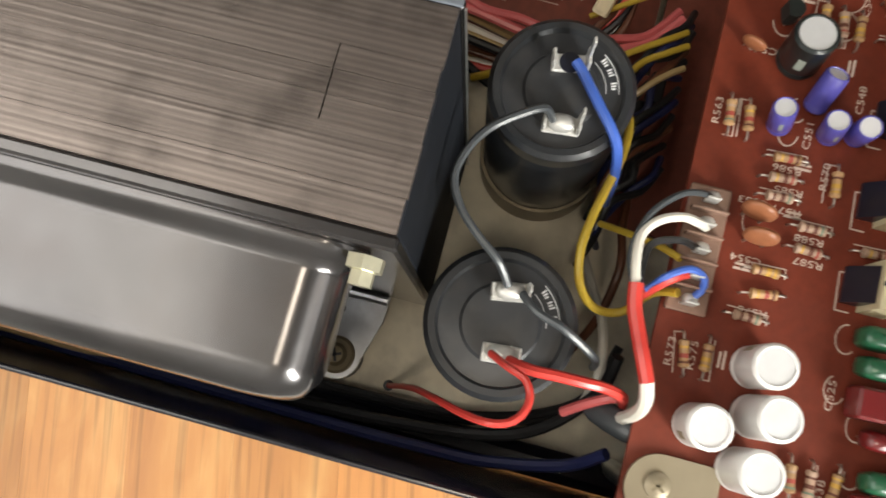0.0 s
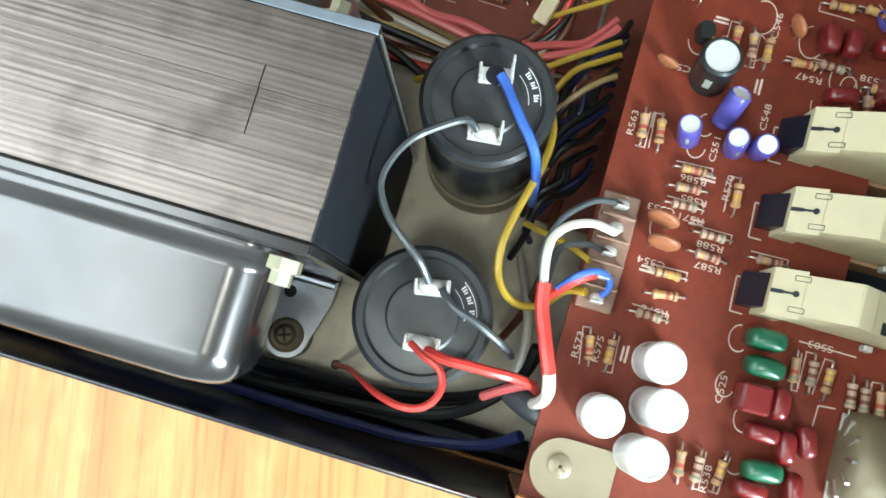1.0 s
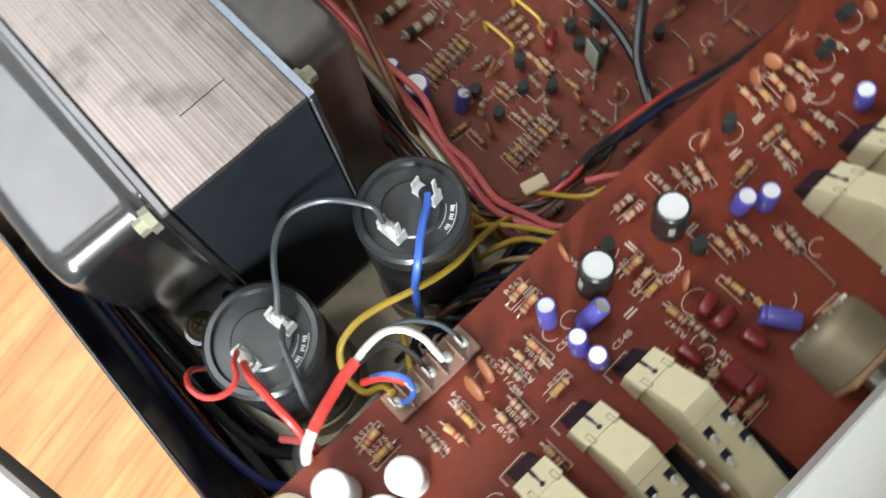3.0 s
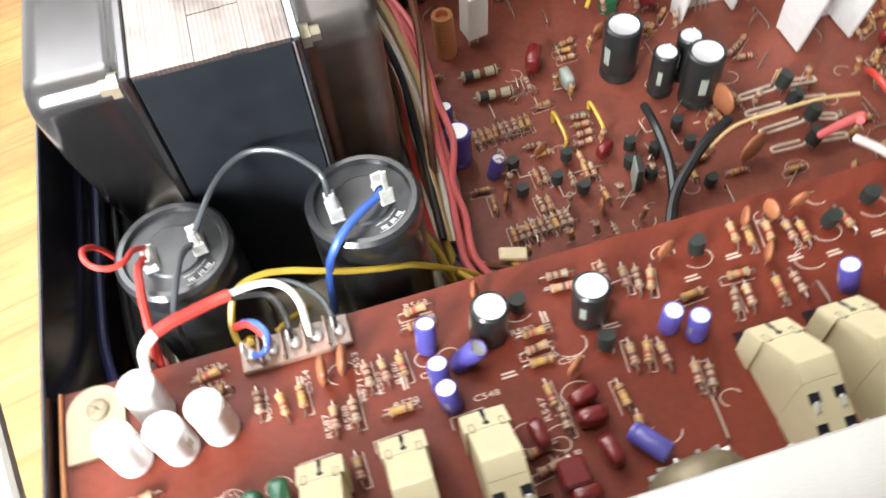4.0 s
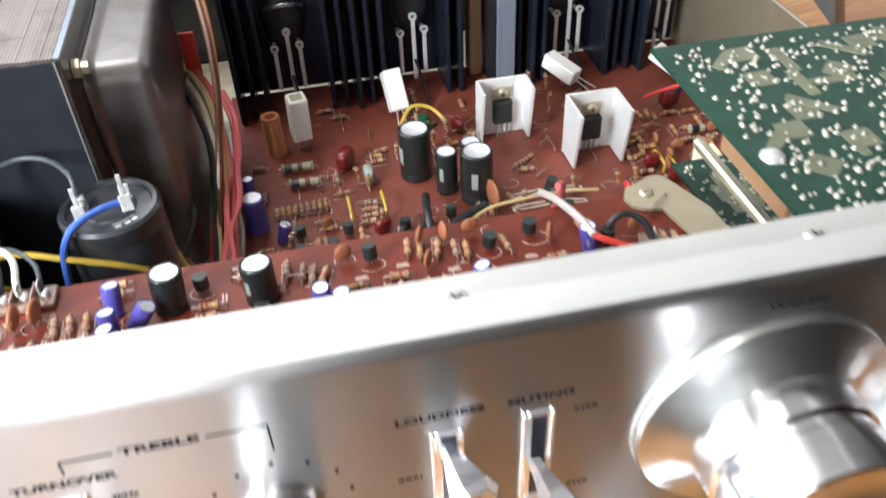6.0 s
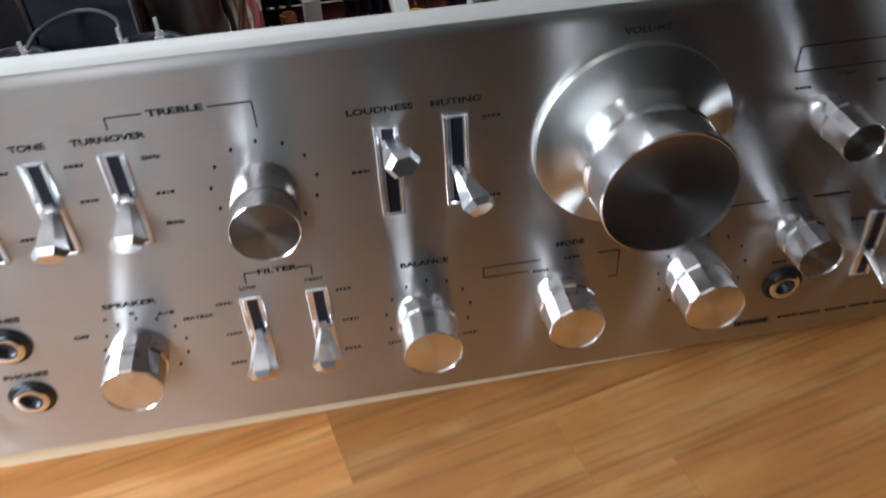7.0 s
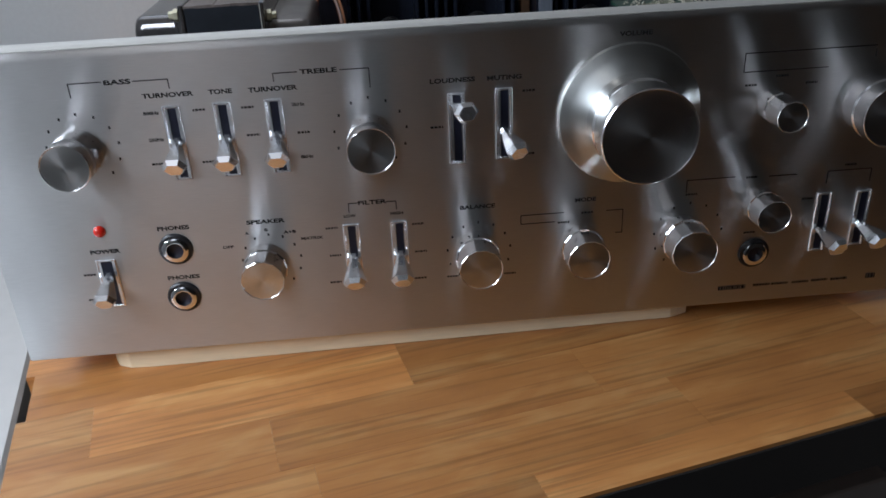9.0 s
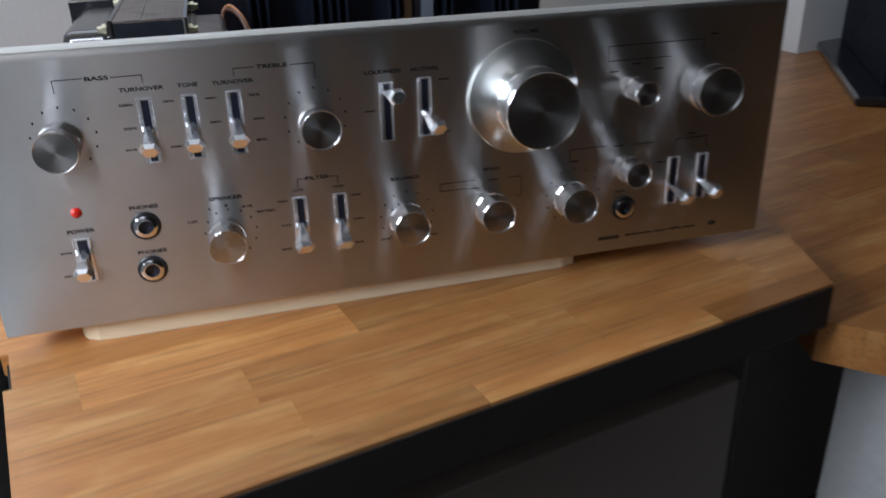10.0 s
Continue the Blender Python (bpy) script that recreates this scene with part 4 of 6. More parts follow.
for fy in (0.1955, 0.281):
    arc = [(0.0415 - 0.0074 * math.sin(radians(a)), fy + 0.0074 * math.cos(radians(a))) for a in range(0, 181, 15)]
    g = Geo().prism([(0.0625, fy - 0.0115), (0.0625, fy + 0.0115), (0.0545, fy + 0.0112)] + arc + [(0.0545, fy - 0.0112)], 0.0318, 0.0336)
    foot = part("foot_plate", g, M_FOOT, xf, "shiny plated mounting foot")
    part("foot_hole", Geo().lathe([(0.0021, 0.0336), (0.0021, 0.0338), (0, 0.0338)], 16, 0, pose(0.0556, fy + 0.003, 0)), M_BLACK, foot)
    part("bend", Geo().tube([(0.0612, fy - 0.0112, 0.0345), (0.0612, fy, 0.0345), (0.0612, fy + 0.0112, 0.0345)], 0.0016, 10), M_FOOT, foot)
    part("washer", Geo().lathe([(0.0058, 0), (0.0058, 0.0011), (0.0049, 0.0016), (0.0034, 0.0014)], 28, 0, pose(0.0415, fy, 0.0337)), M_POT, xf, "dull brown flanged washer")
    place("screw", screw_geo(0.0036, 0.0024).mesh("foot_screw", [M_POT, M_BLACK]), xf, 0.0415, fy, 0.0346, label="dull brass recessed screw")
    part("pillar", Geo().lathe([(0.0075, 0.026), (0.0075, 0.0317)], 20, 0, pose(0.0415, fy, 0)), M_BLACK, xf, "black rubber grommet")

part("rear_cover", Geo().box((0.0225, 0.303, 0.0265), (0.064, 0.392, 0.142), 0, 0.001), M_SIDE, amp, "black steel cover behind the transformer")

# ---- filter capacitors ----


def filter_cap(cx, cy, ang, lugs):
    c = new("filter_capacitor")
    c.parent = amp
    tagged(c, "large black electrolytic filter capacitor with soldered lugs")
    c.matrix_basis = Matrix.Translation((cx, cy, 0))
    R, zt = 0.0178, 0.0985
    part("can", Geo().lathe([(R, 0.0262), (R, 0.088), (R * 0.975, 0.0892), (R * 0.975, 0.0905), (R, 0.0918), (R, zt - 0.0012), (R - 0.0012, zt), (R - 0.0028, zt), (R - 0.0034, zt - 0.0016)], 48), M_CAN, c, "black plastic-sleeved can")
    part("top_disc", Geo().lathe([(R - 0.0033, zt - 0.0017), (0.0095, zt - 0.0014), (0.0088, zt - 0.0008), (0, zt - 0.0007)], 40), M_BAKELITE, c, "dusty black bakelite disc")
    part("clamp", Geo().lathe([(R + 0.0002, 0.0275), (R + 0.0012, 0.0275), (R + 0.0012, 0.042), (R + 0.0002, 0.042)], 40), M_BEIGEPLATE, c, "plated clamp ring")
    g = Geo()
    for k in range(12):
        a = radians(ang + k * 3.2)
        if k in (3, 4, 8):
            continue
        g.box((-0.0002, -0.0005 - 0.0002 * (k % 3), 0), (0.0002, 0.0005, 0.0001), 0, 0, pose((R - 0.0055) * math.cos(a), (R - 0.0055) * math.sin(a), zt - 0.00155, 0, 0, math.degrees(a) + 90))
    for k in range(14):
        a = radians(ang - 4 + k * 3.2)
        for q in (R - 0.0073, R - 0.0042):
            g.box((-0.0004, -0.0001, 0), (0.0004, 0.0001, 0.0001), 0, 0, pose(q * math.cos(a), q * math.sin(a), zt - 0.00155, 0, 0, math.degrees(a) + 90))
    part("printed_bar", g, M_WHITEINK, c, "white printed bars")
    for lx, ly, a, h in lugs:
        g = Geo().box((-0.0045, -0.0022, zt - 0.0009), (0.0045, 0.0022, zt + 0.0003), 0, 0.0003).box((-0.0045, -0.0021, zt + 0.0003), (-0.0036, 0.0021, zt + h * 0.42), 0, 0.0003).box((-0.0044, -0.0009, zt + h * 0.4), (-0.0037, 0.0007, zt + h), 0, 0.0002)
        g.box((0.0036, -0.0018, zt + 0.0003), (0.0045, 0.0018, zt + h * 0.35), 0, 0.0003)
        if h < 0.014:
            g.pillow(0.0035, 0.0022, 0.0022, zt + 0.0015, 0, 0.8, 10)
        part("lug", g, M_SOLDER, c, "tinned lug with a blob of solder", pose(lx - cx, ly - cy, 0, 0, 0, a))
        if h > 0.014:
            part("lug_hole", Geo().lathe([(0.0026, zt + 0.0003), (0.0026, zt + 0.0005), (0, zt + 0.0005)], 20, 0, pose(lx - cx, ly - cy, 0)), M_SLOT, c, "dark eyelet in the lug")


filter_cap(0.1168, 0.1500, -75, [(0.1078, 0.1482, 95, 0.0125), (0.1232, 0.1497, 100, 0.0145)])
filter_cap(0.0590, 0.1505, -75, [(0.0665, 0.1500, 100, 0.0105), (0.0522, 0.1487, 95, 0.005)])

# ---- circuit boards ----
ZB, ZR = 0.093, 0.035
g = Geo().prism([(0.0235, 0.0175), (0.0835, 0.0175), (0.0835, 0.0505), (0.1405, 0.0505), (0.1405, 0.0175), (0.2005, 0.0175), (0.2005, 0.0505), (0.236, 0.0505),
                 (0.236, 0.0175), (0.318, 0.0175), (0.318, 0.1155), (0.0235, 0.1155)], ZB - 0.0016, ZB)
board = part("circuit_board", g, M_PCB, amp, "red-brown tone control circuit board full of components")
g = Geo().box((0.151, 0.125, ZR - 0.0016), (0.4195, 0.33, ZR))
rear = part("circuit_board", g, M_PCB2, amp, "red-brown power amplifier circuit board")
g = Geo().prism([(0.1, 0.05), (0.292, 0.05), (0.292, 0.1235), (0.149, 0.1235), (0.149, 0.1295), (0.1, 0.1295)], 0.0384, 0.04)
lower = part("circuit_board", g, M_PCB2, amp, "dark red-brown lower circuit board under the tone controls")
for x, y in ((0.106, 0.056), (0.285, 0.056), (0.106, 0.1235)):
    part("standoff", Geo().lathe([(0.003, 0.026), (0.003, 0.0384)], 12, 0, pose(x, y, 0)), M_ZINC, amp)
for x, y, w in ((0.118, 0.1235, 0.007), (0.1315, 0.125, 0.006), (0.1425, 0.1215, 0.005)):
    part("connector", Geo().box((-w, -0.0022, 0), (w, 0.0022, 0.009), 0, 0.0005), M_BLACK, lower, "black wire connector", pose(x, y, 0.04))
for x, y in ((0.1112, 0.1275), (0.125, 0.1278), (0.137, 0.1272), (0.1462, 0.127)):
    part("printed_line", Geo().box((-0.0024, -0.0003, 0), (0.0024, 0.0003, 0.00006)), M_SILK, lower, "", pose(x, y, 0.04))
for x in (0.16, 0.25, 0.33, 0.395):
    for y in (0.135, 0.293):
        part("standoff", Geo().lathe([(0.003, 0.026), (0.003, ZR - 0.0016)], 12, 0, pose(x, y, 0)), M_ZINC, amp)
for x in (0.03, 0.3):
    part("board_post", Geo().lathe([(0.003, 0.026), (0.003, ZB - 0.0016)], 12, 0, pose(x, 0.107, 0)), M_ZINC, amp)


def silk(bd, z, segs, w=0.00035):
    for x0, y0, x1, y1 in segs:
        ln, a = math.hypot(x1 - x0, y1 - y0), math.degrees(math.atan2(y1 - y0, x1 - x0))
        part("printed_line", Geo().box((0, -w / 2, 0), (ln, w / 2, 0.00006)), M_SILK, bd, "", pose(x0, y0, z, 0, 0, a))


def codes(txt, x, y, a):
    c = bpy.data.curves.new("lettering", "FONT")
    c.body, c.size, c.align_x, c.align_y, c.extrude, c.resolution_u = txt, 0.0025, "CENTER", "CENTER", 0.00003, 2
    tmp = new("lettering", c)
    me = bpy.data.meshes.new_from_object(tmp.evaluated_get(bpy.context.evaluated_depsgraph_get()))
    bpy.data.objects.remove(tmp)
    me.materials.append(M_SILK)
    ob = new("lettering", me)
    ob.parent = board
    ob.matrix_basis = pose(x, y, ZB + 0.00005, 0, 0, a) @ Matrix.Diagonal((1.35, 1, 1, 1))


# component meshes, shared by all that look alike


def resistor_mesh(body, b1, b2, b3, ln=0.0105, r=0.00125):
    g = Geo()
    h = ln / 2 - 0.0019
    M = pose(0, 0, 0.0019, 0, 90, 0)
    g.lathe([(0.0003, -h), (r, -h + 0.0004), (r * 1.06, -h + 0.0011), (r * 0.86, -h + 0.0016), (r * 0.86, -h * 0.3), (r * 0.86, 0.0), (r * 0.86, h * 0.35), (r * 0.86, h - 0.0016), (r * 1.06, h - 0.0011), (r, h - 0.0004), (0.0003, h)],
            10, 0, M, mats=[0, 0, 1, 0, 2, 0, 3, 0, 0, 0])
    for s in (-1, 1):
        g.tube([(s * (h - 0.0002), 0, 0.0019), (s * (h + 0.0012), 0, 0.0019), (s * (h + 0.0018), 0, 0.0013), (s * (h + 0.0019), 0, -0.0004)], 0.0003, 5, 4, 2)
    return g.mesh("resistor", [body, b1, b2, b3, M_LEAD])


RES = [resistor_mesh(M_RESIN, M_BAND, M_BANDRED, M_OCHRE), resistor_mesh(M_RESIN2, M_BANDGREEN, M_BAND, M_BAND), resistor_mesh(M_RESIN, M_OCHRE, M_OCHRE, M_BAND),
       resistor_mesh(M_RESIN2, M_BANDRED, M_BAND, M_OCHRE), resistor_mesh(M_RESIN, M_BANDGREEN, M_BANDRED, M_RESIN2)]
RES_BIG = resistor_mesh(M_GREYTAN, M_BAND, M_BAND, M_BLACK, 0.02, 0.0024)


def ecap_mesh(r, h, sleeve, top):
    g = Geo()
    g.lathe([(r * 0.92, 0), (r, 0.0006), (r, h * 0.12), (r * 0.95, h * 0.15), (r, h * 0.19), (r, h - 0.0006), (r * 0.9, h)], 24, 0)
    g.lathe([(r * 0.9, h), (r * 0.84, h - 0.0003), (0, h - 0.0003)], 24, 1)
    g.lathe([(r * 0.9, h), (r * 0.84, h + 0.0001), (r * 0.8, h - 0.0002)], 24, 0)
    g.box((r * 0.8, -r * 0.2, h * 0.35), (r * 1.004, r * 0.2, h * 0.68), 2, 0.0002)
    return g.mesh("electrolytic_capacitor", [sleeve, top, M_GREYFILM if sleeve != M_WHITECAP else M_GREYTAN])


E_WHITE, E_BLACK, E_VIOLET = ecap_mesh(0.0050, 0.0165, M_WHITECAP, M_CAPTOP), ecap_mesh(0.0052, 0.0145, M_BLACKCAP, M_CAPTOP), ecap_mesh(0.0029, 0.0105, M_VIOLET, M_CAPTOP)
E_BIG, E_MID, E_VTALL = ecap_mesh(0.0078, 0.027, M_BLACKCAP, M_CAPTOP), ecap_mesh(0.0052, 0.0225, M_BLACKCAP, M_CAPTOP), ecap_mesh(0.0052, 0.0185, M_VIOLET, M_CAPTOP)


def leads(g, gap, h, mat, r=0.0003):
    for s in (-1, 1):
        g.tube([(s * gap, 0, h), (s * gap, 0, h * 0.5), (s * gap, 0, -0.0003)], r, 5, mat, 2)
    return g


def film_mesh(mat, k=1.0):
    g = Geo().pillow(0.0048 * k, 0.0026 * k, 0.0040 * k, 0.0050 * k, 0, 0.55)
    return leads(g, 0.003, 0.002, 1).mesh("film_capacitor", [mat, M_LEAD])


F_RED, F_GREEN, F_GREY = film_mesh(M_REDFILM, 0.86), film_mesh(M_GREENFILM), film_mesh(M_GREYFILM)
DISC = leads(Geo().pillow(0.0031, 0.0011, 0.0031, 0.0046, 0, 0.9), 0.0016, 0.0025, 1).mesh("ceramic_capacitor", [M_CERAMIC, M_LEAD])
DISC_BIG = leads(Geo().pillow(0.0068, 0.0016, 0.0068, 0.0086, 0, 0.9, 20), 0.0035, 0.004, 1).mesh("ceramic_capacitor", [M_CERAMIC, M_LEAD])
_d = [(0.0024 * math.cos(radians(a)), 0.0024 * math.sin(radians(a))) for a in range(-40, 221, 20)]
TO92 = leads(leads(Geo().prism(_d, 0.0022, 0.0072, 0, smooth=False), 0.0013, 0.0024, 1), 0.0001, 0.0024, 1).mesh("transistor", [M_TO92, M_LEAD])


OUTLINES = {}


def scatter(name, meshes, bd, z, spots, label="", jitter=1.0):
    for i, s in enumerate(spots):
        x, y, a = s
        if name == "resistor" and i % 4 != 3:
            # a printed line along one side, turned in at its ends
            g, M = OUTLINES.setdefault(bd, Geo()), pose(x / 1000, y / 1000, z, 0, 0, a + 180 * (i % 2))
            g.box((-0.0052, -0.002, 0), (0.0045, -0.00172, 0.00006), 0, 0, M).box((-0.0052, -0.0017, 0), (-0.00492, 0.0006, 0.00006), 0, 0, M)
        place(name, meshes[rnd.randrange(len(meshes))], bd, x / 1000, y / 1000, z, a + rnd.uniform(-4, 4) * jitter, rnd.uniform(-3, 3) * jitter, 0, label=label)


# tone control board, resistors: x, y in millimetres and direction
scatter("resistor", RES, board, ZB, [
    (122, 109.7, 1), (121.7, 105.1, 3), (114.2, 94.4, 93), (109.2, 94.6, 94), (104.5, 94.4, 91), (110.7, 82.3, 1), (99, 85.6, 90), (93.5, 85.6, 90), (96.6, 70.4, 92), (151, 92.6, 0), (150.2, 88, 2), (150, 83.9, 4),
    (148.8, 74, 91), (166.6, 68.2, 89), (86.4, 94, 92), (81.1, 93.4, 95), (75, 96, 89), (63.2, 108.2, 9), (63.6, 103, 3), (42.2, 79.4, 9), (42, 75.1, 2), (42.6, 69.7, 174)])
scatter("resistor", RES, board, ZB, [
    (72.1, 58, 6), (72.4, 53.7, 0), (71.8, 49.5, 174), (69.8, 43.2, 5), (69.6, 39.8, 7), (69.8, 36, 5), (70, 32, 4), (163.3, 107.6, 177), (163.2, 103.6, 178), (175.9, 103.8, 85),
    (180.8, 101, 85), (184, 99.5, 79), (187.5, 98, 73), (173.5, 78.3, 83), (177.5, 77.6, 76), (181.4, 76, 88), (187, 68, 81), (190, 66.2, 77), (150, 67, 89), (167.4, 59, 82)])
scatter("resistor", RES, board, ZB, [
    (206.3, 84.2, 75), (210.6, 84.9, 86), (219.4, 84.5, 81), (224.9, 84.2, 89), (143.6, 54.2, 96), (147.4, 53, 95), (180.4, 46, 177), (216, 105, 85), (219.8, 102.6, 79), (225.6, 102, 80),
    (231.2, 100.5, 88), (248, 99.2, 97), (251.8, 72.9, 178), (249.9, 68, 177), (247.9, 63.4, 174), (246, 59, 3), (262.6, 88.5, 1), (281, 54, 174), (289.6, 74, 176), (234.8, 99, 84)])
scatter("resistor", RES, board, ZB, [
    (196, 90, 3), (211, 92, 176), (275, 101, 95), (278.5, 100, 92), (256.5, 62, 86), (270, 48, 2),
    (270, 43.5, 177), (300, 88, 91), (303.5, 87, 88), (290, 45, 92), (294, 44, 88), (141.1, 60.9, 6), (141.9, 56, 8), (142, 46, 6), (143.9, 42.6, 2), (170, 96, 2), (283, 82, 4)])
scatter("ceramic_capacitor", [DISC], board, ZB, [(139.8, 108.2, 80), (157.2, 78.6, 40), (194.6, 104, 20), (220.3, 107.4, 60), (221, 94.4, 70), (237.9, 108.2, 10),
                                               (263.4, 98, 60), (249.9, 79.6, 30), (282, 66.7, 100), (272.2, 63.8, 40), (285, 61.2, 140), (228, 107, 95), (292, 96, 20)], jitter=3)
for x, y, a in ((98.3, 99.5, 78), (92.5, 97.8, 86)):
    place("ceramic_capacitor", DISC, board, x / 1000, y / 1000, ZB - 0.0006, a, 8, 0, 1.35, label="pink-brown ceramic disc capacitor")
scatter("transistor", [TO92], board, ZB, [(148.9, 101.6, 200), (167.6, 82.5, 160), (203.4, 102.2, 210), (242.5, 99.5, 190), (257.6, 103.5, 170), (267.6, 79.5, 200), (265.7, 66.6, 170), (266.5, 54.5, 190), (291, 58, 20), (281, 92, 160)], jitter=3)
for x, y, t in ((64.2, 92.3, 0), (48.2, 102.2, 2), (53.3, 90.3, 3), (41, 91, -2)):
    place("electrolytic_capacitor", E_WHITE, board, x / 1000, y / 1000, ZB, x * 40, t, t, label="white-sleeved electrolytic capacitor")
for x, y in ((139.2, 96.5), (167.6, 93.5)):
    place("electrolytic_capacitor", E_BLACK, board, x / 1000, y / 1000, ZB, x * 40, 4, -3, label="black electrolytic capacitor with a bright top")
for x, y, rx, ry in ((122, 97.6, 25, -10), (128.6, 90.5, 40, 55), (122.6, 85.8, 20, -8), (124, 79.6, 16, -4), (186.2, 83.4, 5, -6), (192.2, 78.8, 8, 4), (237.8, 79.6, 12, 28), (249.2, 56.8, 4, 2), (275, 90.5, 20, 10)):
    place("electrolytic_capacitor", E_VIOLET, board, x / 1000, y / 1000, ZB + 0.0004, x * 31, rx * 0.5, ry * 0.5, label="small violet electrolytic capacitor")
place("electrolytic_capacitor", E_VIOLET, board, 0.1642, 0.0582, ZB + 0.0042, 34.6, 86, 0, label="small violet electrolytic capacitor lying on its side")
scatter("film_capacitor", [F_RED], board, ZB, [(156, 70.4, 10), (156.2, 64.6, 175), (157.8, 54.8, 95), (147.5, 46.5, 4), (62.8, 61.1, 5), (55.2, 63.1, 95), (53.1, 56.6, 8), (55.9, 52.3, 12), (40.6, 62.7, 95), (44, 52.7, 8), (37.3, 50.9, 10), (142.4, 64, 92)], "red dipped film capacitor", 2)
scatter("film_capacitor", [F_GREEN], board, ZB, [(76.6, 67.7, 96), (70.8, 66.6, 92), (45.7, 61.2, 94), (34.2, 62.3, 94)], "green dipped film capacitor", 2)
for x, y, a in ((62.3, 67.3, 2), (146.1, 51.6, 92)):
    part("film_capacitor", Geo().box((-0.0036, -0.0036, 0.0008), (0.0036, 0.0036, 0.0085), 0, 0.0007), M_REDFILM, board, "red boxed film capacitor", pose(x / 1000, y / 1000, ZB, 0, 0, a))
for k, (x, y, a) in enumerate(((124.5, 107.5, 0), (113, 90, 90), (140.5, 83, 0), (64, 98.5, 0), (86, 99, 90), (101, 90, 90), (155, 97, 90), (172, 88, 0), (199, 95, 0), (213, 98, 0), (229, 92, 0), (240, 90, 0), (255, 92, 0), (262, 73, 0))):
    silk(board, ZB, [(x / 1000 - 0.002, y / 1000, x / 1000 + 0.0024, y / 1000), (x / 1000 - 0.0018, y / 1000 + 0.0011, x / 1000 + 0.002, y / 1000 + 0.0011)] if not a else
         [(x / 1000, y / 1000 - 0.002, x / 1000, y / 1000 + 0.002), (x / 1000 + 0.0011, y / 1000 - 0.0019, x / 1000 + 0.0011, y / 1000 + 0.0017)], 0.0006)
for txt, x, y, a in (("R563", 122.6, 112.3, 0), ("R570", 112.5, 84.4, 0), ("R580", 148.4, 94.9, 0), ("C551", 121.6, 90.2, 0), ("C548", 133.2, 79.7, 0), ("R547", 146.4, 71.5, 90),
                     ("R571", 102.2, 91.8, 90), ("C553", 102.6, 99.6, 90), ("C554", 88.6, 98.5, 90), ("R588", 96.6, 85.2, 90), ("R587", 91.2, 84.4, 90), ("R586", 112.2, 93.5, 90), ("R585", 107, 92.1, 90),
                     ("C546", 157.9, 82.6, 0), ("C542", 140.3, 105, 90), ("R573", 63.2, 110.9, 0), ("R575", 63.5, 105.7, 0), ("C525", 62.5, 73.6, 0), ("R576", 76.8, 94.6, 90), ("R538", 40.1, 71.9, 0), ("S503", 79.7, 52.6, 90), ("C538", 150.3, 55.3, 90)):
    codes(txt, x / 1000, y / 1000, a)


def loop(bd, x, y, r, z, a=0):
    """A printed outline, three quarters of a flattened ring."""
    n, w, vs = 18, 0.00018, []
    for k in range(n + 1):
        t = radians(a + 225 * k / n)
        for q in (r - w, r + w):
            vs.append((q * math.cos(t), q * 0.75 * math.sin(t), 0.00006))
    g = Geo().add(vs, [(2 * k, 2 * k + 1, 2 * k + 3, 2 * k + 2) for k in range(n)])
    part("printed_outline", g, M_SILK, bd, "", Matrix.Translation((x, y, z)))


for x, y, r, a in ((98, 98, 4.2, 20), (149, 101, 4.2, 100), (156, 73, 4.4, 10), (140, 66, 4.6, 80), (76, 72.5, 3.4, 0), (64, 73, 3.2, 20), (121, 95, 3.2, 40), (127, 94, 3, 10), (148, 63, 4.5, 60), (203.5, 101, 4.2, 200), (242, 97.5, 4.2, 180),
                   (259, 101, 4.6, 190), (268, 77, 4.4, 150), (57, 66.5, 3.4, 30), (46.5, 66, 3.4, 60), (266, 65, 4.2, 90)):
    loop(board, x / 1000, y / 1000, r / 1000, ZB, a)
for x in (0.0866, 0.1062, 0.1268):
    silk(board, ZB, [(x - 0.0045, 0.0765, x - 0.0045, 0.0732), (x - 0.0045, 0.0765, x + 0.0046, 0.0769), (x + 0.0046, 0.0769, x + 0.0046, 0.0738)])
silk(board, ZB, [(0.0525, 0.0503, 0.0653, 0.0497), (0.0653, 0.0497, 0.0657, 0.0455), (0.0795, 0.058, 0.0795, 0.0435)])

# slide-switch housings standing on the board


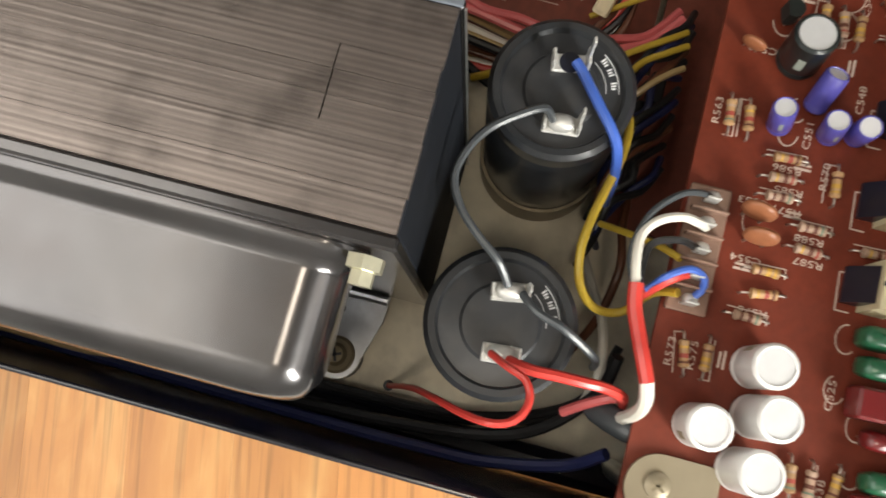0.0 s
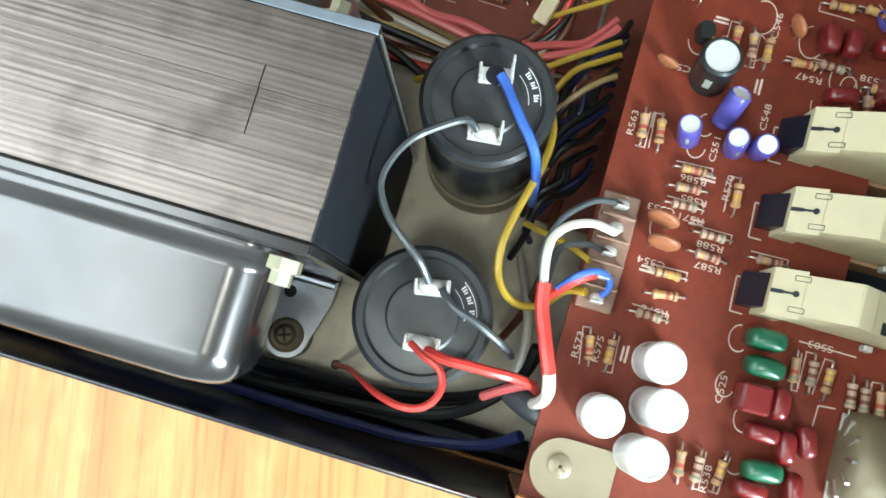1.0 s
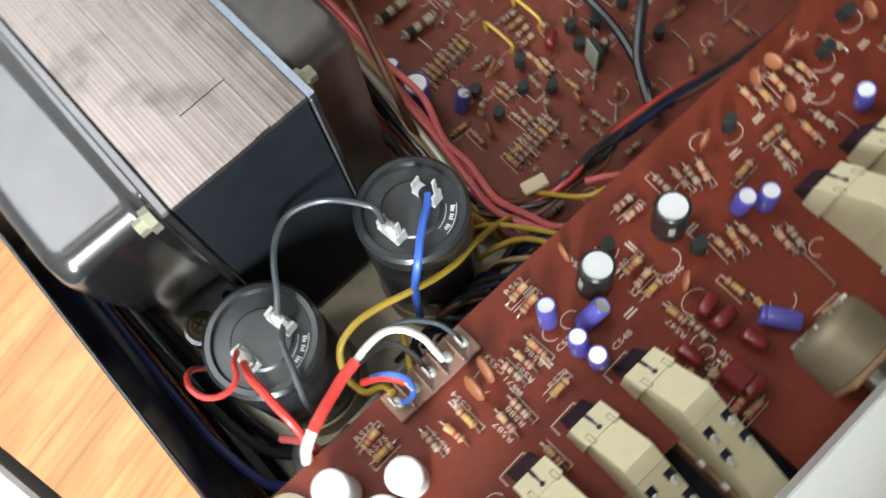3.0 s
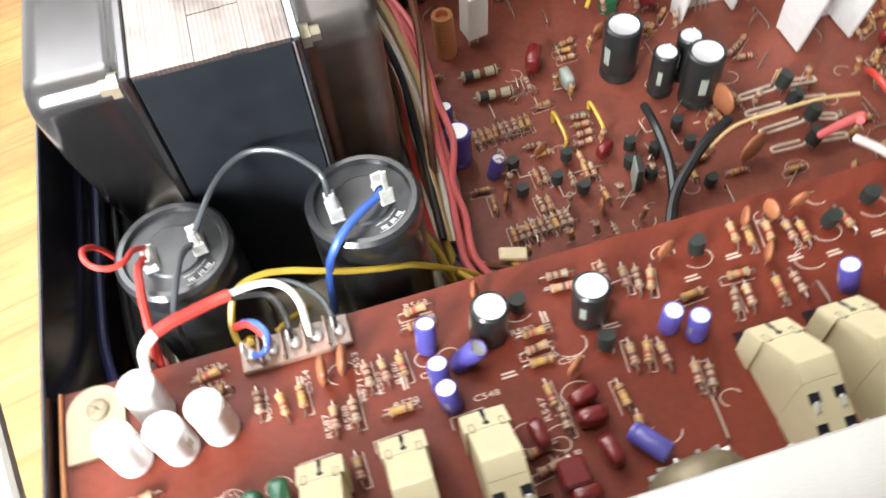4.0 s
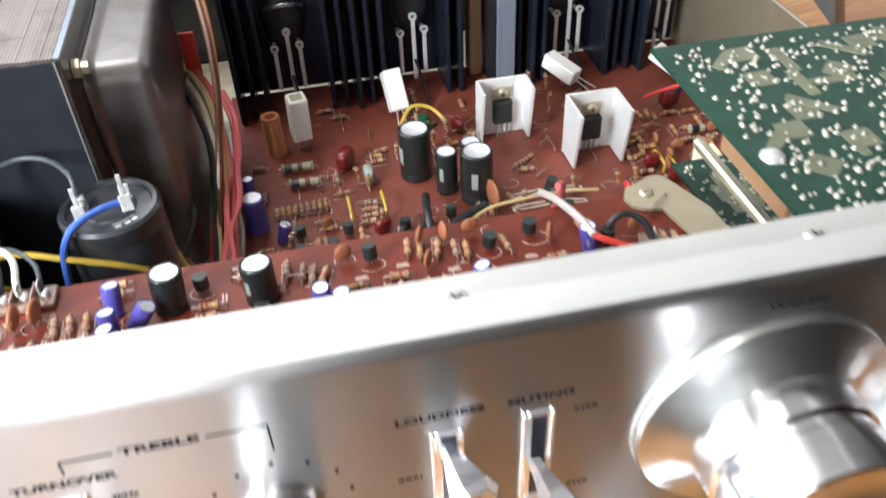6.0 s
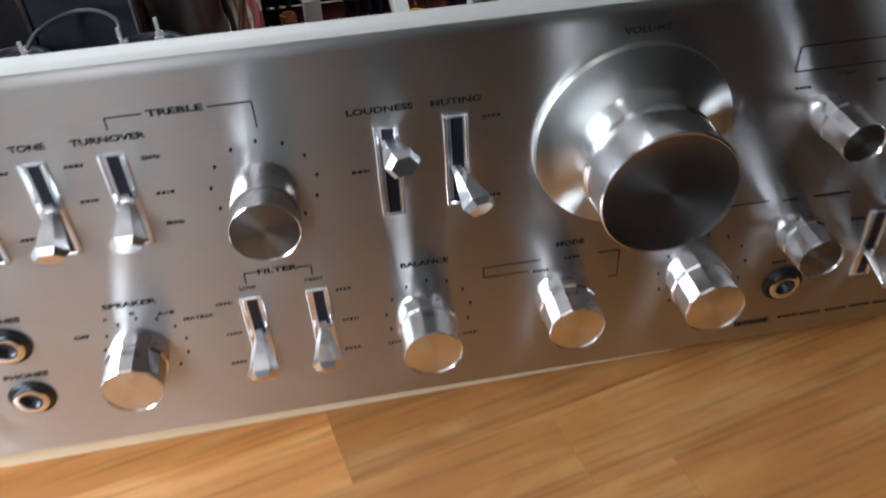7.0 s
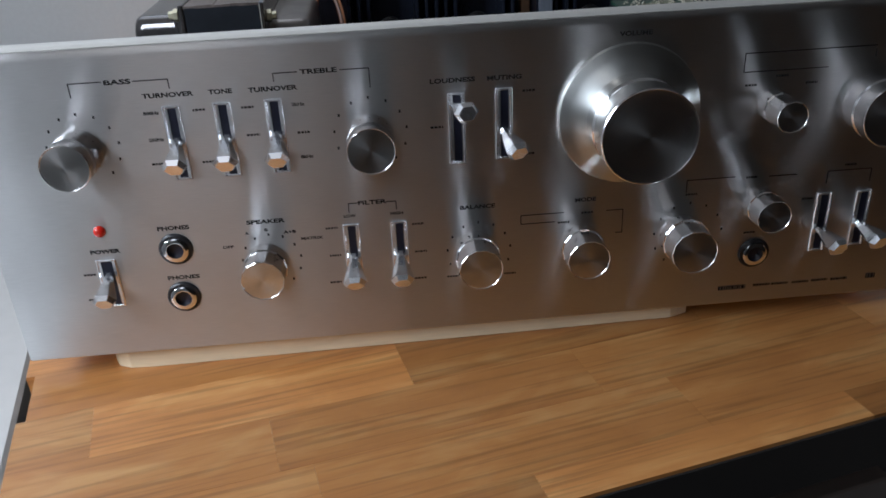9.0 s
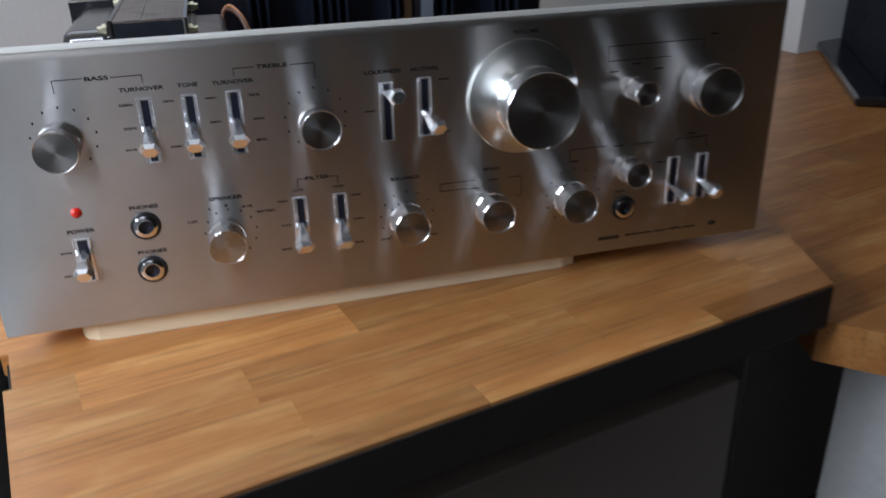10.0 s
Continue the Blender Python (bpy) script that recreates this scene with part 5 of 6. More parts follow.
def switch_unit(x):
    """A gabled moulding: a back slope with a keyhole, a ridge and a long front slope with contact holes."""
    s = new("switch_unit")
    s.parent = amp
    s.matrix_basis = Matrix.Translation((x, 0, 0))
    tagged(s, "cream plastic gabled lever-switch housing with square holes")
    w, we = 0.0049, 0.0057
    yb, zb, ye, yr, zr, yf, zf = 0.0717, 0.1045, 0.0655, 0.0556, 0.117, 0.0185, 0.0975
    ze = zb + (zr - zb) * (yb - ye) / (yb - yr)
    g = Geo().prism([(yb, ZB + 0.0001), (yb, zb), (ye, ze), (ye, ZB + 0.0001)], -we, we, 0, YZX)
    g.prism([(ye - 0.0001, ZB + 0.0001), (ye - 0.0001, ze), (yr + 0.0004, zr - 0.0002), (yr - 0.0004, zr - 0.0002), (0.051, zr - (zr - zf) * (yr - 0.051) / (yr - yf)), (0.051, ZB + 0.0001)], -w, w, 0, YZX)
    part("housing", g, M_CREAM, s)
    # dark wedge added where shade falls behind the back slope
    part("base", Geo().prism([(yb + 0.0001, ZB + 0.0001), (yb + 0.0001, zb - 0.0022), (yb + 0.0042, ZB + 0.0012), (yb + 0.0042, ZB + 0.0001)], -0.0043, 0.0043, 0, YZX), M_SLOT, s, "dark wedge put in for the shade behind the housing")
    part("front_slope", Geo().prism([(0.0509, 0.0838), (0.0509, zr - (zr - zf) * (yr - 0.0509) / (yr - yf)), (yf, zf), (yf, 0.0838)], -w, w, 0, YZX), M_CREAM, s)
    back = math.degrees(math.atan2(zr - zb, yb - yr))
    tilt = pose(0, (yb + yr) / 2, (zb + zr) / 2, -back, 0, 0)
    g = Geo().box((-0.0003, 0.0042, -0.0004), (0.0003, 0.0102, 0.00008), 0, 0, tilt).box((-0.0005, 0.0072, -0.0004), (0.0005, 0.0102, 0.00009), 0, 0, tilt).lathe([(0.0008, -0.0003), (0.0008, 0.0001), (0, 0.0001)], 12, 0, tilt @ pose(0, 0.0042, 0))
    part("keyhole", g, M_SLOT, s, "dark moulded keyhole")
    for dx in (-0.0038, 0.0038):
        g = Geo()
        for q in (-1, 1):
            g.box((dx + q * 0.0006 - 0.00008, 0.0016, -0.0003), (dx + q * 0.0006 + 0.00008, 0.0052, 0.00006), 0, 0, tilt)
            g.box((dx - 0.0005, 0.0034 + q * 0.0018 - 0.00008, -0.0003), (dx + 0.0005, 0.0034 + q * 0.0018 + 0.00008, 0.00006), 0, 0, tilt)
        part("moulded_slot", g, M_SLOT, s, "fine moulded slot outline")
    front = math.degrees(math.atan2(zr - zf, yr - yf))
    for y, dx in ((0.0475, -0.0031), (0.0475, 0.0033), (0.041, -0.0034), (0.041, 0.0036)):
        M = pose(dx, y, zr - (zr - zf) * (yr - y) / (yr - yf), front, 0, 0)
        part("hole", Geo().box((-0.0014, -0.0013, -0.001), (0.0014, 0.0013, 0.00008), 0, 0, M), M_SLOT, s)
        part("contact", Geo().box((-0.0006, -0.0034, -0.0002), (0.0006, -0.0008, 0.0007), 0, 0.0002, M), M_SOLDER, s, "plated contact lug")
    for y in (0.0265, 0.0345, 0.0425):
        part("contact", Geo().box((-w - 0.0022, y - 0.0011, ZB + 0.0002), (-w - 0.0006, y + 0.0011, 0.0965), 0, 0.0003), M_SOLDER, s, "plated contact lug")
    part("contact_plate", Geo().box((-w - 0.0012, 0.02, 0.0836), (-w - 0.0002, 0.0505, 0.0925)), M_PAXOLIN, s, "brown contact plate")


# added plates, near-black in place of the shade seen through the cut-outs
for a, b in ((0.081, 0.143), (0.198, 0.2385)):
    part("shade_plate", Geo().box((a, 0.0125, 0.082), (b, 0.0515, 0.0834), 0, 0.0004), M_COREDARK, amp, "added black plate for the shade between the lever switches")
for x in (0.0883, 0.1087, 0.1293, 0.2057, 0.226):
    switch_unit(x)


def pot(x, y, z, r=0.0118, ang=0):
    p = new("potentiometer")
    p.parent = amp
    p.matrix_basis = pose(x, y, z, 90, 0, 0)
    tagged(p, "round plated potentiometer can")
    part("can", Geo().lathe([(0, -0.0095), (r * 0.5, -0.0095), (r * 0.76, -0.0091), (r * 0.91, -0.0078), (r * 0.98, -0.0058), (r, -0.0035), (r, 0.006), (0, 0.006)], 40), M_POT, p)
    g = Geo()
    for k in range(12):
        a = radians(30 * k)
        g.box((r * 0.5, -0.0004, 0), (r * 0.86, 0.0004, 0.0012), 0, 0.0001, pose(0, 0, -0.0097, 0, 0, 30 * k))
    part("rib", g, M_ZINC, p, "pressed ribs")
    part("wafer", Geo().box((-r, -r * 0.95, 0.0062), (r, r * 1.1, 0.0078), 0, 0.0004), M_PAXOLIN, p, "brown phenolic wafer")
    part("bushing", Geo().lathe([(0.0045, 0.0079), (0.0045, 0.022)], 20), M_ZINC, p)


pot(0.0545, 0.0345, 0.0945, 0.0125)
pot(0.1745, 0.037, 0.0945, 0.0125)
pot(0.286, 0.035, 0.118, 0.015)

# terminal strip and its wire ends
strip = part("terminal_strip", Geo().box((0.0725, 0.1052, ZB), (0.1032, 0.1148, ZB + 0.0022), 0, 0.0004), M_TERMINAL, board, "translucent brown terminal strip")
for k in range(5):
    x = 0.0752 + k * 0.0062
    g = Geo().box((x - 0.0012, 0.1085, ZB + 0.0026), (x - 0.0006, 0.1118, ZB + 0.0078), 0, 0.0002)
    g.pillow(0.0015, 0.0019, 0.0014, ZB + 0.0032, 0, 0.9, 10, Matrix.Translation((x + 0.0003, 0.1098, 0)))
    place("terminal", g.mesh("terminal", M_SOLDER), board, 0, 0, 0, label="tinned terminal pin")
for k in range(4):
    part("strip_rib", Geo().box((0.0779 + k * 0.0062, 0.1056, ZB + 0.0022), (0.0786 + k * 0.0062, 0.1144, ZB + 0.0052), 0, 0.0002), M_TERMINAL, board)

# board brackets


def tab(cx, cy, r, ext):
    pts = [(cx + r * math.cos(radians(a)), cy + r * math.sin(radians(a))) for a in range(0, 181, 15)]
    return pts + ext


part("bracket", Geo().prism(tab(0.0322, 0.107, 0.0078, [(0.0244, 0.094), (0.04, 0.094)][::1]), ZB + 0.0002, ZB + 0.0015), M_BEIGEPLATE, amp, "beige plated rounded bracket")
part("bracket_leg", Geo().box((0.022, 0.02, 0.06), (0.0234, 0.116, ZB + 0.001), 0, 0.0004), M_COPPER, amp, "copper-coloured bracket edge")
place("screw", screw_geo(0.003, 0.001).mesh("tab_screw", [M_BEIGEPLATE, M_POT]), amp, 0.033, 0.1075, ZB + 0.0016, 30, label="dull beige plated screw")
g = Geo().prism([(0.3, 0.105), (0.2965, 0.1075), (0.2952, 0.1125), (0.2975, 0.1175), (0.3025, 0.1195), (0.3075, 0.122), (0.3125, 0.1225), (0.3155, 0.117), (0.322, 0.1), (0.3265, 0.032), (0.3095, 0.032), (0.3095, 0.088), (0.306, 0.1035)], ZB + 0.0003, ZB + 0.0017)
part("bracket", g, M_BRACKET, amp, "beige plated side bracket with a screw tab")
place("screw", screw_geo(0.0024, 0.001).mesh("bracket_screw", [M_BRASS, M_POT]), amp, 0.3035, 0.1128, ZB + 0.0018, 10, label="dull brass screw")
part("connector_block", Geo().box((-0.0045, -0.0105, 0), (0.0045, 0.0105, 0.0024), 0, 0.0005).box((-0.0045, -0.0042, 0.0024), (0.0045, -0.0034, 0.005), 0, 0.0002).box((-0.0045, 0.003, 0.0024), (0.0045, 0.0038, 0.005), 0, 0.0002), M_TERMINAL, board, "translucent brown connector block", pose(0.2935, 0.0815, ZB, 0, 0, -16))
for dx, dy in ((0.2958, 0.0885), (0.2936, 0.0812), (0.2912, 0.0742)):
    part("terminal", Geo().pillow(0.0017, 0.0017, 0.0013, 0.0033, 0, 0.9, 10).box((-0.0003, -0.0012, 0.003), (0.0003, 0.0012, 0.0066), 0, 0.0002), M_SOLDER, board, "tinned terminal pin", pose(dx, dy, ZB, 0, 0, -16))

# power board components
place("electrolytic_capacitor", E_BIG, rear, 0.2395, 0.2285, ZR, 200, label="large black electrolytic capacitor with a bright top")
place("electrolytic_capacitor", E_BIG, rear, 0.2640, 0.2035, ZR, 250, s=0.98, label="large black electrolytic capacitor with a bright top")
place("electrolytic_capacitor", E_MID, rear, 0.2515, 0.2125, ZR, 230, label="black electrolytic capacitor")
place("electrolytic_capacitor", E_MID, rear, 0.2645, 0.2175, ZR, 200, label="black electrolytic capacitor")
place("electrolytic_capacitor", E_VTALL, rear, 0.1608, 0.2045, ZR, 30, label="tall violet electrolytic capacitor")
place("electrolytic_capacitor", E_VIOLET, rear, 0.1595, 0.2165, ZR + 0.01, 30, label="small violet electrolytic capacitor")
place("electrolytic_capacitor", E_VIOLET, rear, 0.1713, 0.1925, ZR, 60, 12, 5, label="small violet electrolytic capacitor")


def cement(x, y, z, rz, rx, ry, ln=0.021, h=0.0043):
    g = Geo().box((-h, -h, 0), (h, h, ln), 0, 0.0006).box((-h * 0.62, -h * 0.62, ln - 0.0003), (h * 0.62, h * 0.62, ln + 0.00012), 1, 0.0001)
    g.tube([(0.0015, 0, 0.0005), (0.0018, 0, -0.004), (0.0025, 0, -0.012)], 0.0005, 6, 2, 2)
    g.tube([(-0.0015, 0, 0.0005), (-0.002, 0, -0.004), (-0.003, 0, -0.012)], 0.0005, 6, 2, 2)
    place("cement_resistor", g.mesh("cement_resistor", [M_CEMENT, M_GREYTAN, M_LEAD]), rear, x, y, z, rz, rx, ry, label="white cement power resistor")


cement(0.1868, 0.2665, ZR + 0.0075, 10, 4, 0, 0.024, 0.0048)
cement(0.2405, 0.281, ZR + 0.006, 10, -35, 0, 0.022, 0.0048)
cement(0.3405, 0.283, ZR + 0.01, 35, -75, 0)
cement(0.4005, 0.2745, ZR + 0.009, 35, -70, 0)


def coil(x, y, z, rx, ry, ln, r=0.0046):
    turns = [(r * (1 + 0.06 * (k % 2)), 0.0004 + k * 0.0007) for k in range(int(ln / 0.0007) - 1)]
    g = Geo().lathe([(0, 0), (r, 0)] + turns + [(r, ln), (r * 0.62, ln), (r * 0.62, ln - 0.003), (0, ln - 0.003)], 22)
    place("choke_coil", g.mesh("choke_coil", M_COPPER), rear, x, y, z, 0, rx, ry, label="copper-coloured wound choke coil")


coil(0.1735, 0.2655, ZR, 0, -2, 0.0225)
coil(0.403, 0.263, ZR + 0.006, -35, 45, 0.018, 0.0042)


def channel(x0, x1, yb, yf, zt):
    c = new("driver_heat_sink")
    c.parent = amp
    tagged(c, "bare aluminium U-shaped heat sink with a transistor inside")
    t = 0.0013
    g = Geo().box((x0, yb - t, ZR), (x1, yb, zt), 0, 0.0003)
    for a, b in ((x0, x0 + t), (x1 - t, x1)):
        vs = [(a, yb - t, ZR + 0.001), (a, yf + 0.006, ZR + 0.001), (a, yf, zt), (a, yb - t, zt), (b, yb - t, ZR + 0.001), (b, yf + 0.006, ZR + 0.001), (b, yf, zt), (b, yb - t, zt)]
        g.add(vs, [(0, 1, 2, 3), (7, 6, 5, 4), (0, 4, 5, 1), (1, 5, 6, 2), (2, 6, 7, 3), (3, 7, 4, 0)])
    part("channel", g, M_SINKWHITE, c)
    m = (x0 + x1) / 2
    part("transistor_body", Geo().box((m - 0.005, yb - 0.0062, ZR + 0.008), (m + 0.005, yb - t - 0.0001, ZR + 0.021), 0, 0.0008), M_TO92, c, "black power transistor")
    part("transistor_tab", Geo().box((m - 0.005, yb - 0.003, ZR + 0.021), (m + 0.005, yb - t - 0.0001, ZR + 0.0275), 0, 0.0003), M_GREYTAN, c, "metal tab")
    part("screw", screw_geo(0.0026, 0.002, pose(m, yb - 0.003, ZR + 0.0245, 90, 0, 0)), [M_BRASS, M_BLACK], c, "brass screw")
    for k in (-1, 0, 1):
        part("lead", Geo().tube([(m + k * 0.0026, yb - 0.004, ZR + 0.008), (m + k * 0.0026, yb - 0.004, ZR)], 0.0005, 6), M_LEAD, c)


channel(0.2765, 0.3030, 0.2560, 0.2400, 0.0672)
channel(0.3150, 0.3410, 0.2300, 0.2065, 0.0680)
for x, y, a in ((182.4, 245.3, 179), (185, 231.5, 176)):
    place("power_resistor", RES_BIG, rear, x / 1000, y / 1000, ZR + 0.0015, a, label="grey banded power resistor")
row1 = [(170 + 2.9 * k, 211.5 + 0.25 * k, 86 + 3 * (k % 3)) for k in range(9)]
row2 = [(169.4 + 2.8 * k, 161 + 0.2 * k, 88 + 2 * (k % 3)) for k in range(9)]
scatter("resistor", RES, rear, ZR, row1 + row2)
scatter("resistor", RES, rear, ZR, [(213.8, 209.2, 176), (213.6, 204.6, 3), (213, 200, 5), (211.4, 195.4, 5), (191.3, 200.5, 173), (187, 184.5, 90), (190, 184.5, 88), (206, 181, 92), (208.8, 181, 90), (184, 171.5, 91),
                                   (187, 171, 88), (209, 168, 92), (222, 243, 3), (222, 247.5, 176), (225, 252, 10), (255, 245, 170), (262, 248, 4), (290, 222, 30), (296, 226, 40), (293, 217, 176)])
scatter("resistor", RES, rear, ZR, [(330, 250, 20), (345, 246, 60),
                                   (352, 240, 20), (356, 232, 15), (352, 226, 20), (358, 220, 10), (350, 214, 25), (340, 265, 90), (330, 268, 75), (365, 250, 100), (372, 245, 80), (250, 172, 8)])
# a ladder of transistors on long bare leads that lie in pairs to either side
for x, y, xl, yl, xr, yr in ((297.1, 195.3, 280.3, 195.1, 311.8, 194.4), (296.3, 185.5, 278.6, 186.1, 310.6, 184.0), (298.8, 175.8, 279.4, 175.5, 309.5, 173.5), (293.3, 164.6, 278.8, 165.8, 307.8, 163.4)):
    place("transistor", TO92, rear, x / 1000, y / 1000, ZR + 0.001, 90, 12, 0, 1.25)
    for ex, ey in ((xl, yl), (xr, yr)):
        d = Vector((ex - x, ey - y, 0)).normalized() * 2.4
        n = Vector((-d.y, d.x, 0)) * 0.5
        p0 = [(x + d.x, y + d.y, 38.4), (x + d.x * 1.6 + n.x, y + d.y * 1.6 + n.y, 38.8), (ex + n.x, ey + n.y, 38), (ex + d.x * 0.4, ey + d.y * 0.4, 37.5), (ex - n.x, ey - n.y, 38), (x + d.x * 1.6 - n.x, y + d.y * 1.6 - n.y, 38.8)]
        part("bare_lead", Geo().tube([(q / 1000, w / 1000, e / 1000) for q, w, e in p0], 0.00055, 6), M_PALELEAD, rear, "pale stiff looped lead")
scatter("transistor", [TO92], rear, ZR, [(179.6, 191.9, 30), (178.7, 178.2, 10), (201, 189.4, 200), (193.4, 179.9, 190), (201.4, 172.2, 200), (248.6, 190.3, 180), (249.2, 179.4, 170), (248.3, 159.5, 190), (226.5, 186.2, 180), (223, 178, 170), (228.5, 170, 190), (235, 181, 160)])
scatter("film_capacitor", [F_RED], rear, ZR, [(216.4, 187.3, 30), (353, 205, 10), (268, 262, 120)], "red dipped film capacitor", 2)
scatter("film_capacitor", [F_GREY], rear, ZR, [(216.3, 228, 85)], "grey film capacitor", 2)
scatter("ceramic_capacitor", [DISC], rear, ZR, [(171.1, 176.4, 60), (192, 195.6, 20), (205, 161.5, 70), (300, 255.8, 10), (318, 262, 60), (240, 252, 20)], jitter=3)
part("film_capacitor", Geo().box((-0.0042, -0.0011, 0.001), (0.0042, 0.0011, 0.0135), 0, 0.0003), M_TO92, rear, "dark flat film capacitor", pose(0.2224, 0.1695, ZR, 0, 0, 75))
part("film_capacitor_face", Geo().box((-0.0042, 0.0012, 0.001), (0.0042, 0.0018, 0.0135), 0, 0.0002), M_GREYFILM, rear, "pale grey capacitor face", pose(0.2224, 0.1695, ZR, 0, 0, 75))
place("film_capacitor", F_RED, rear, 0.2062, 0.2425, ZR, 60, 0, 0, 1.5, label="large red dipped film capacitor")
place("ceramic_capacitor", DISC_BIG, rear, 0.2690, 0.1925, ZR, 100, label="brown ceramic disc capacitor")
place("ceramic_capacitor", DISC_BIG, rear, 0.2685, 0.1660, ZR, 20, label="brown ceramic disc capacitor")
part("trimmer", Geo().box((0.247, 0.263, ZR), (0.254, 0.27, ZR + 0.008), 0, 0.001).lathe([(0.0026, ZR + 0.008), (0.0026, ZR + 0.0095), (0, ZR + 0.0095)], 16, 0, pose(0.2505, 0.2665, 0)), M_GREENFILM, rear, "green trimmer")
for x in (0.2035, 0.2195):
    part("jumper", Geo().tube([(x, 0.197, ZR), (x, 0.197, ZR + 0.006), (x, 0.211, ZR + 0.006), (x, 0.211, ZR)], 0.0008, 6), WIRE["yellow"], rear, "yellow wire link")
scatter("resistor", RES, rear, ZR, [(380.4, 209.5, 8), (383.5, 212.8, 8), (386.6, 215.7, 8), (389.7, 218.7, 8), (392.8, 221.3, 8)])
place("power_resistor", RES_BIG, rear, 0.3912, 0.2276, ZR + 0.001, 175, label="grey banded power resistor")
place("film_capacitor", F_RED, rear, 0.3846, 0.2562, ZR, 20, 0, 0, 1.5, label="large red dipped film capacitor")
place("film_capacitor", F_RED, rear, 0.3609, 0.1913, ZR, 10, 0, 0, 1.3, label="large red dipped film capacitor")
for x, y in ((0.3570, 0.2057), (0.3615, 0.1986)):
    part("jumper", Geo().tube([(x, y - 0.006, ZR), (x, y - 0.006, ZR + 0.005), (x, y + 0.006, ZR + 0.005), (x, y + 0.006, ZR)], 0.0008, 6), WIRE["yellow"], rear, "yellow wire link")
scatter("resistor", RES, rear, ZR, [(369.3, 249.5, 84), (381.4, 247.7, 0), (349.5, 192.8, 0), (353.6, 218.9, 90), (368.7, 194.6, 90), (341.2, 194.1, 90), (392.6, 236.5, 90), (375.8, 191.4, 90), (345.3, 215.7, 84), (376.7, 231.6, 90), (357.9, 193.2, 175), (356.2, 226.8, 90), (348.6, 200.2, 0), (389.1, 211.9, 84), (391.6, 247.2, 6), (375.6, 220.9, 6), (401.2, 242.1, 0), (385.0, 231.5, 175), (379.4, 198.5, 90), (352.5, 238.2, 6), (383.1, 221.5, 175), (366.6, 238.0, 175)])
scatter("ceramic_capacitor", [DISC], rear, ZR, [(394.6, 224.9, 0), (362.8, 222.9, 90), (358.4, 246.6, 6), (370.6, 214.2, 175), (349.0, 228.7, 6), (359.4, 200.5, 84), (363.4, 207.9, 90), (363.5, 231.1, 0)], jitter=3)
segs = []
for x, y in ((0.196, 0.187), (0.2, 0.1765), (0.2215, 0.1685), (0.207, 0.223), (0.187, 0.191), (0.243, 0.196), (0.253, 0.186)):
    segs += [(x - 0.006, y + 0.004, x - 0.006, y - 0.003), (x - 0.006, y - 0.003, x - 0.001, y - 0.003), (x + 0.004, y + 0.005, x + 0.007, y + 0.005)]
silk(rear, ZR, segs, 0.0005)

# ---- rear heat sinks ----


def heat_sink(x0, x1, bays, tilt):
    h = new("heat_sink")
    h.parent = amp
    tagged(h, "black anodised finned heat sink with power transistors")
    z0, z1, yb = 0.0355, 0.158, 0.331
    part("base", Geo().box((x0, yb, z0), (x1, yb + 0.006, z1), 0, 0.0008), M_SINK, h)
    x = x0 + 0.0014
    i = 0
    while x < x1 - 0.002:
        if all(abs(x - b) > 0.0145 for b in bays):
            dp = 0.034 if i % 3 == 0 else 0.03
            part("fin", Geo().box((x - 0.0013, yb - dp, z0), (x + 0.0013, yb, z1), 0, 0.0005), M_SINK, h)
        x += 0.0072
        i += 1
    for b in bays:
        part("socket", Geo().lathe([(0.0125, -0.001), (0.0125, 0.003), (0.011, 0.004), (0.0095, 0.0042), (0.009, 0.0095), (0.007, 0.0108), (0, 0.011)], 28, 0, pose(b, yb, 0.082, 90, 0, 0) @ Matrix.Diagonal((1, 1.55, 1, 1))), M_BLACK, h, "black oval transistor socket")
        for dx, zt, zb in ((-0.0075, 0.067, 0.044), (0.0, 0.076, 0.04), (0.006, 0.068, 0.044)):
            g = Geo().box((b + dx - 0.0011, yb - 0.0165, zb), (b + dx + 0.0011, yb - 0.0155, zt), 0, 0.0002)
            g.lathe([(0.0012, 0), (0.0023, 0), (0.0023, 0.0012), (0.0012, 0.0012)], 14, 0, pose(b + dx, yb - 0.0152, zt + 0.0016, 90, 0, 0))
            g.box((b + dx - 0.001, yb - 0.0158, zt - 0.001), (b + dx + 0.001, yb - 0.004, zt + 0.0002), 0, 0.0002)
            part("lug", g, M_SOLDER, h, "tinned solder lug")
        part("lead_wire", Geo().tube([(b, yb - 0.016, 0.052), (b + 0.002, yb - 0.03, 0.044), (b + 0.001, yb - 0.045, ZR)], 0.0008, 6), WIRE["black"], h)
    for b in bays[:1]:
        part("clip", Geo().tube([(b - 0.01, yb - 0.008, 0.088), (b - 0.004, yb - 0.017, 0.093), (b + 0.004, yb - 0.017, 0.093), (b + 0.01, yb - 0.008, 0.088)], 0.0012, 6), M_ZINC, h)


heat_sink(0.156, 0.287, (0.1875, 0.256), 0)
heat_sink(0.297, 0.419, (0.346, 0.4), 0)
part("sink_plate", Geo().box((0.2985, 0.2962, 0.0365), (0.309, 0.2978, 0.155), 0, 0.0004), M_SINKPLATE, amp, "grey-blue end plate of the heat sink")
part("insulator", Geo().box((0.2885, 0.318, 0.0355), (0.2955, 0.33, 0.15), 0, 0.0006), M_PAXOLIN, amp, "brown board between the heat sinks")

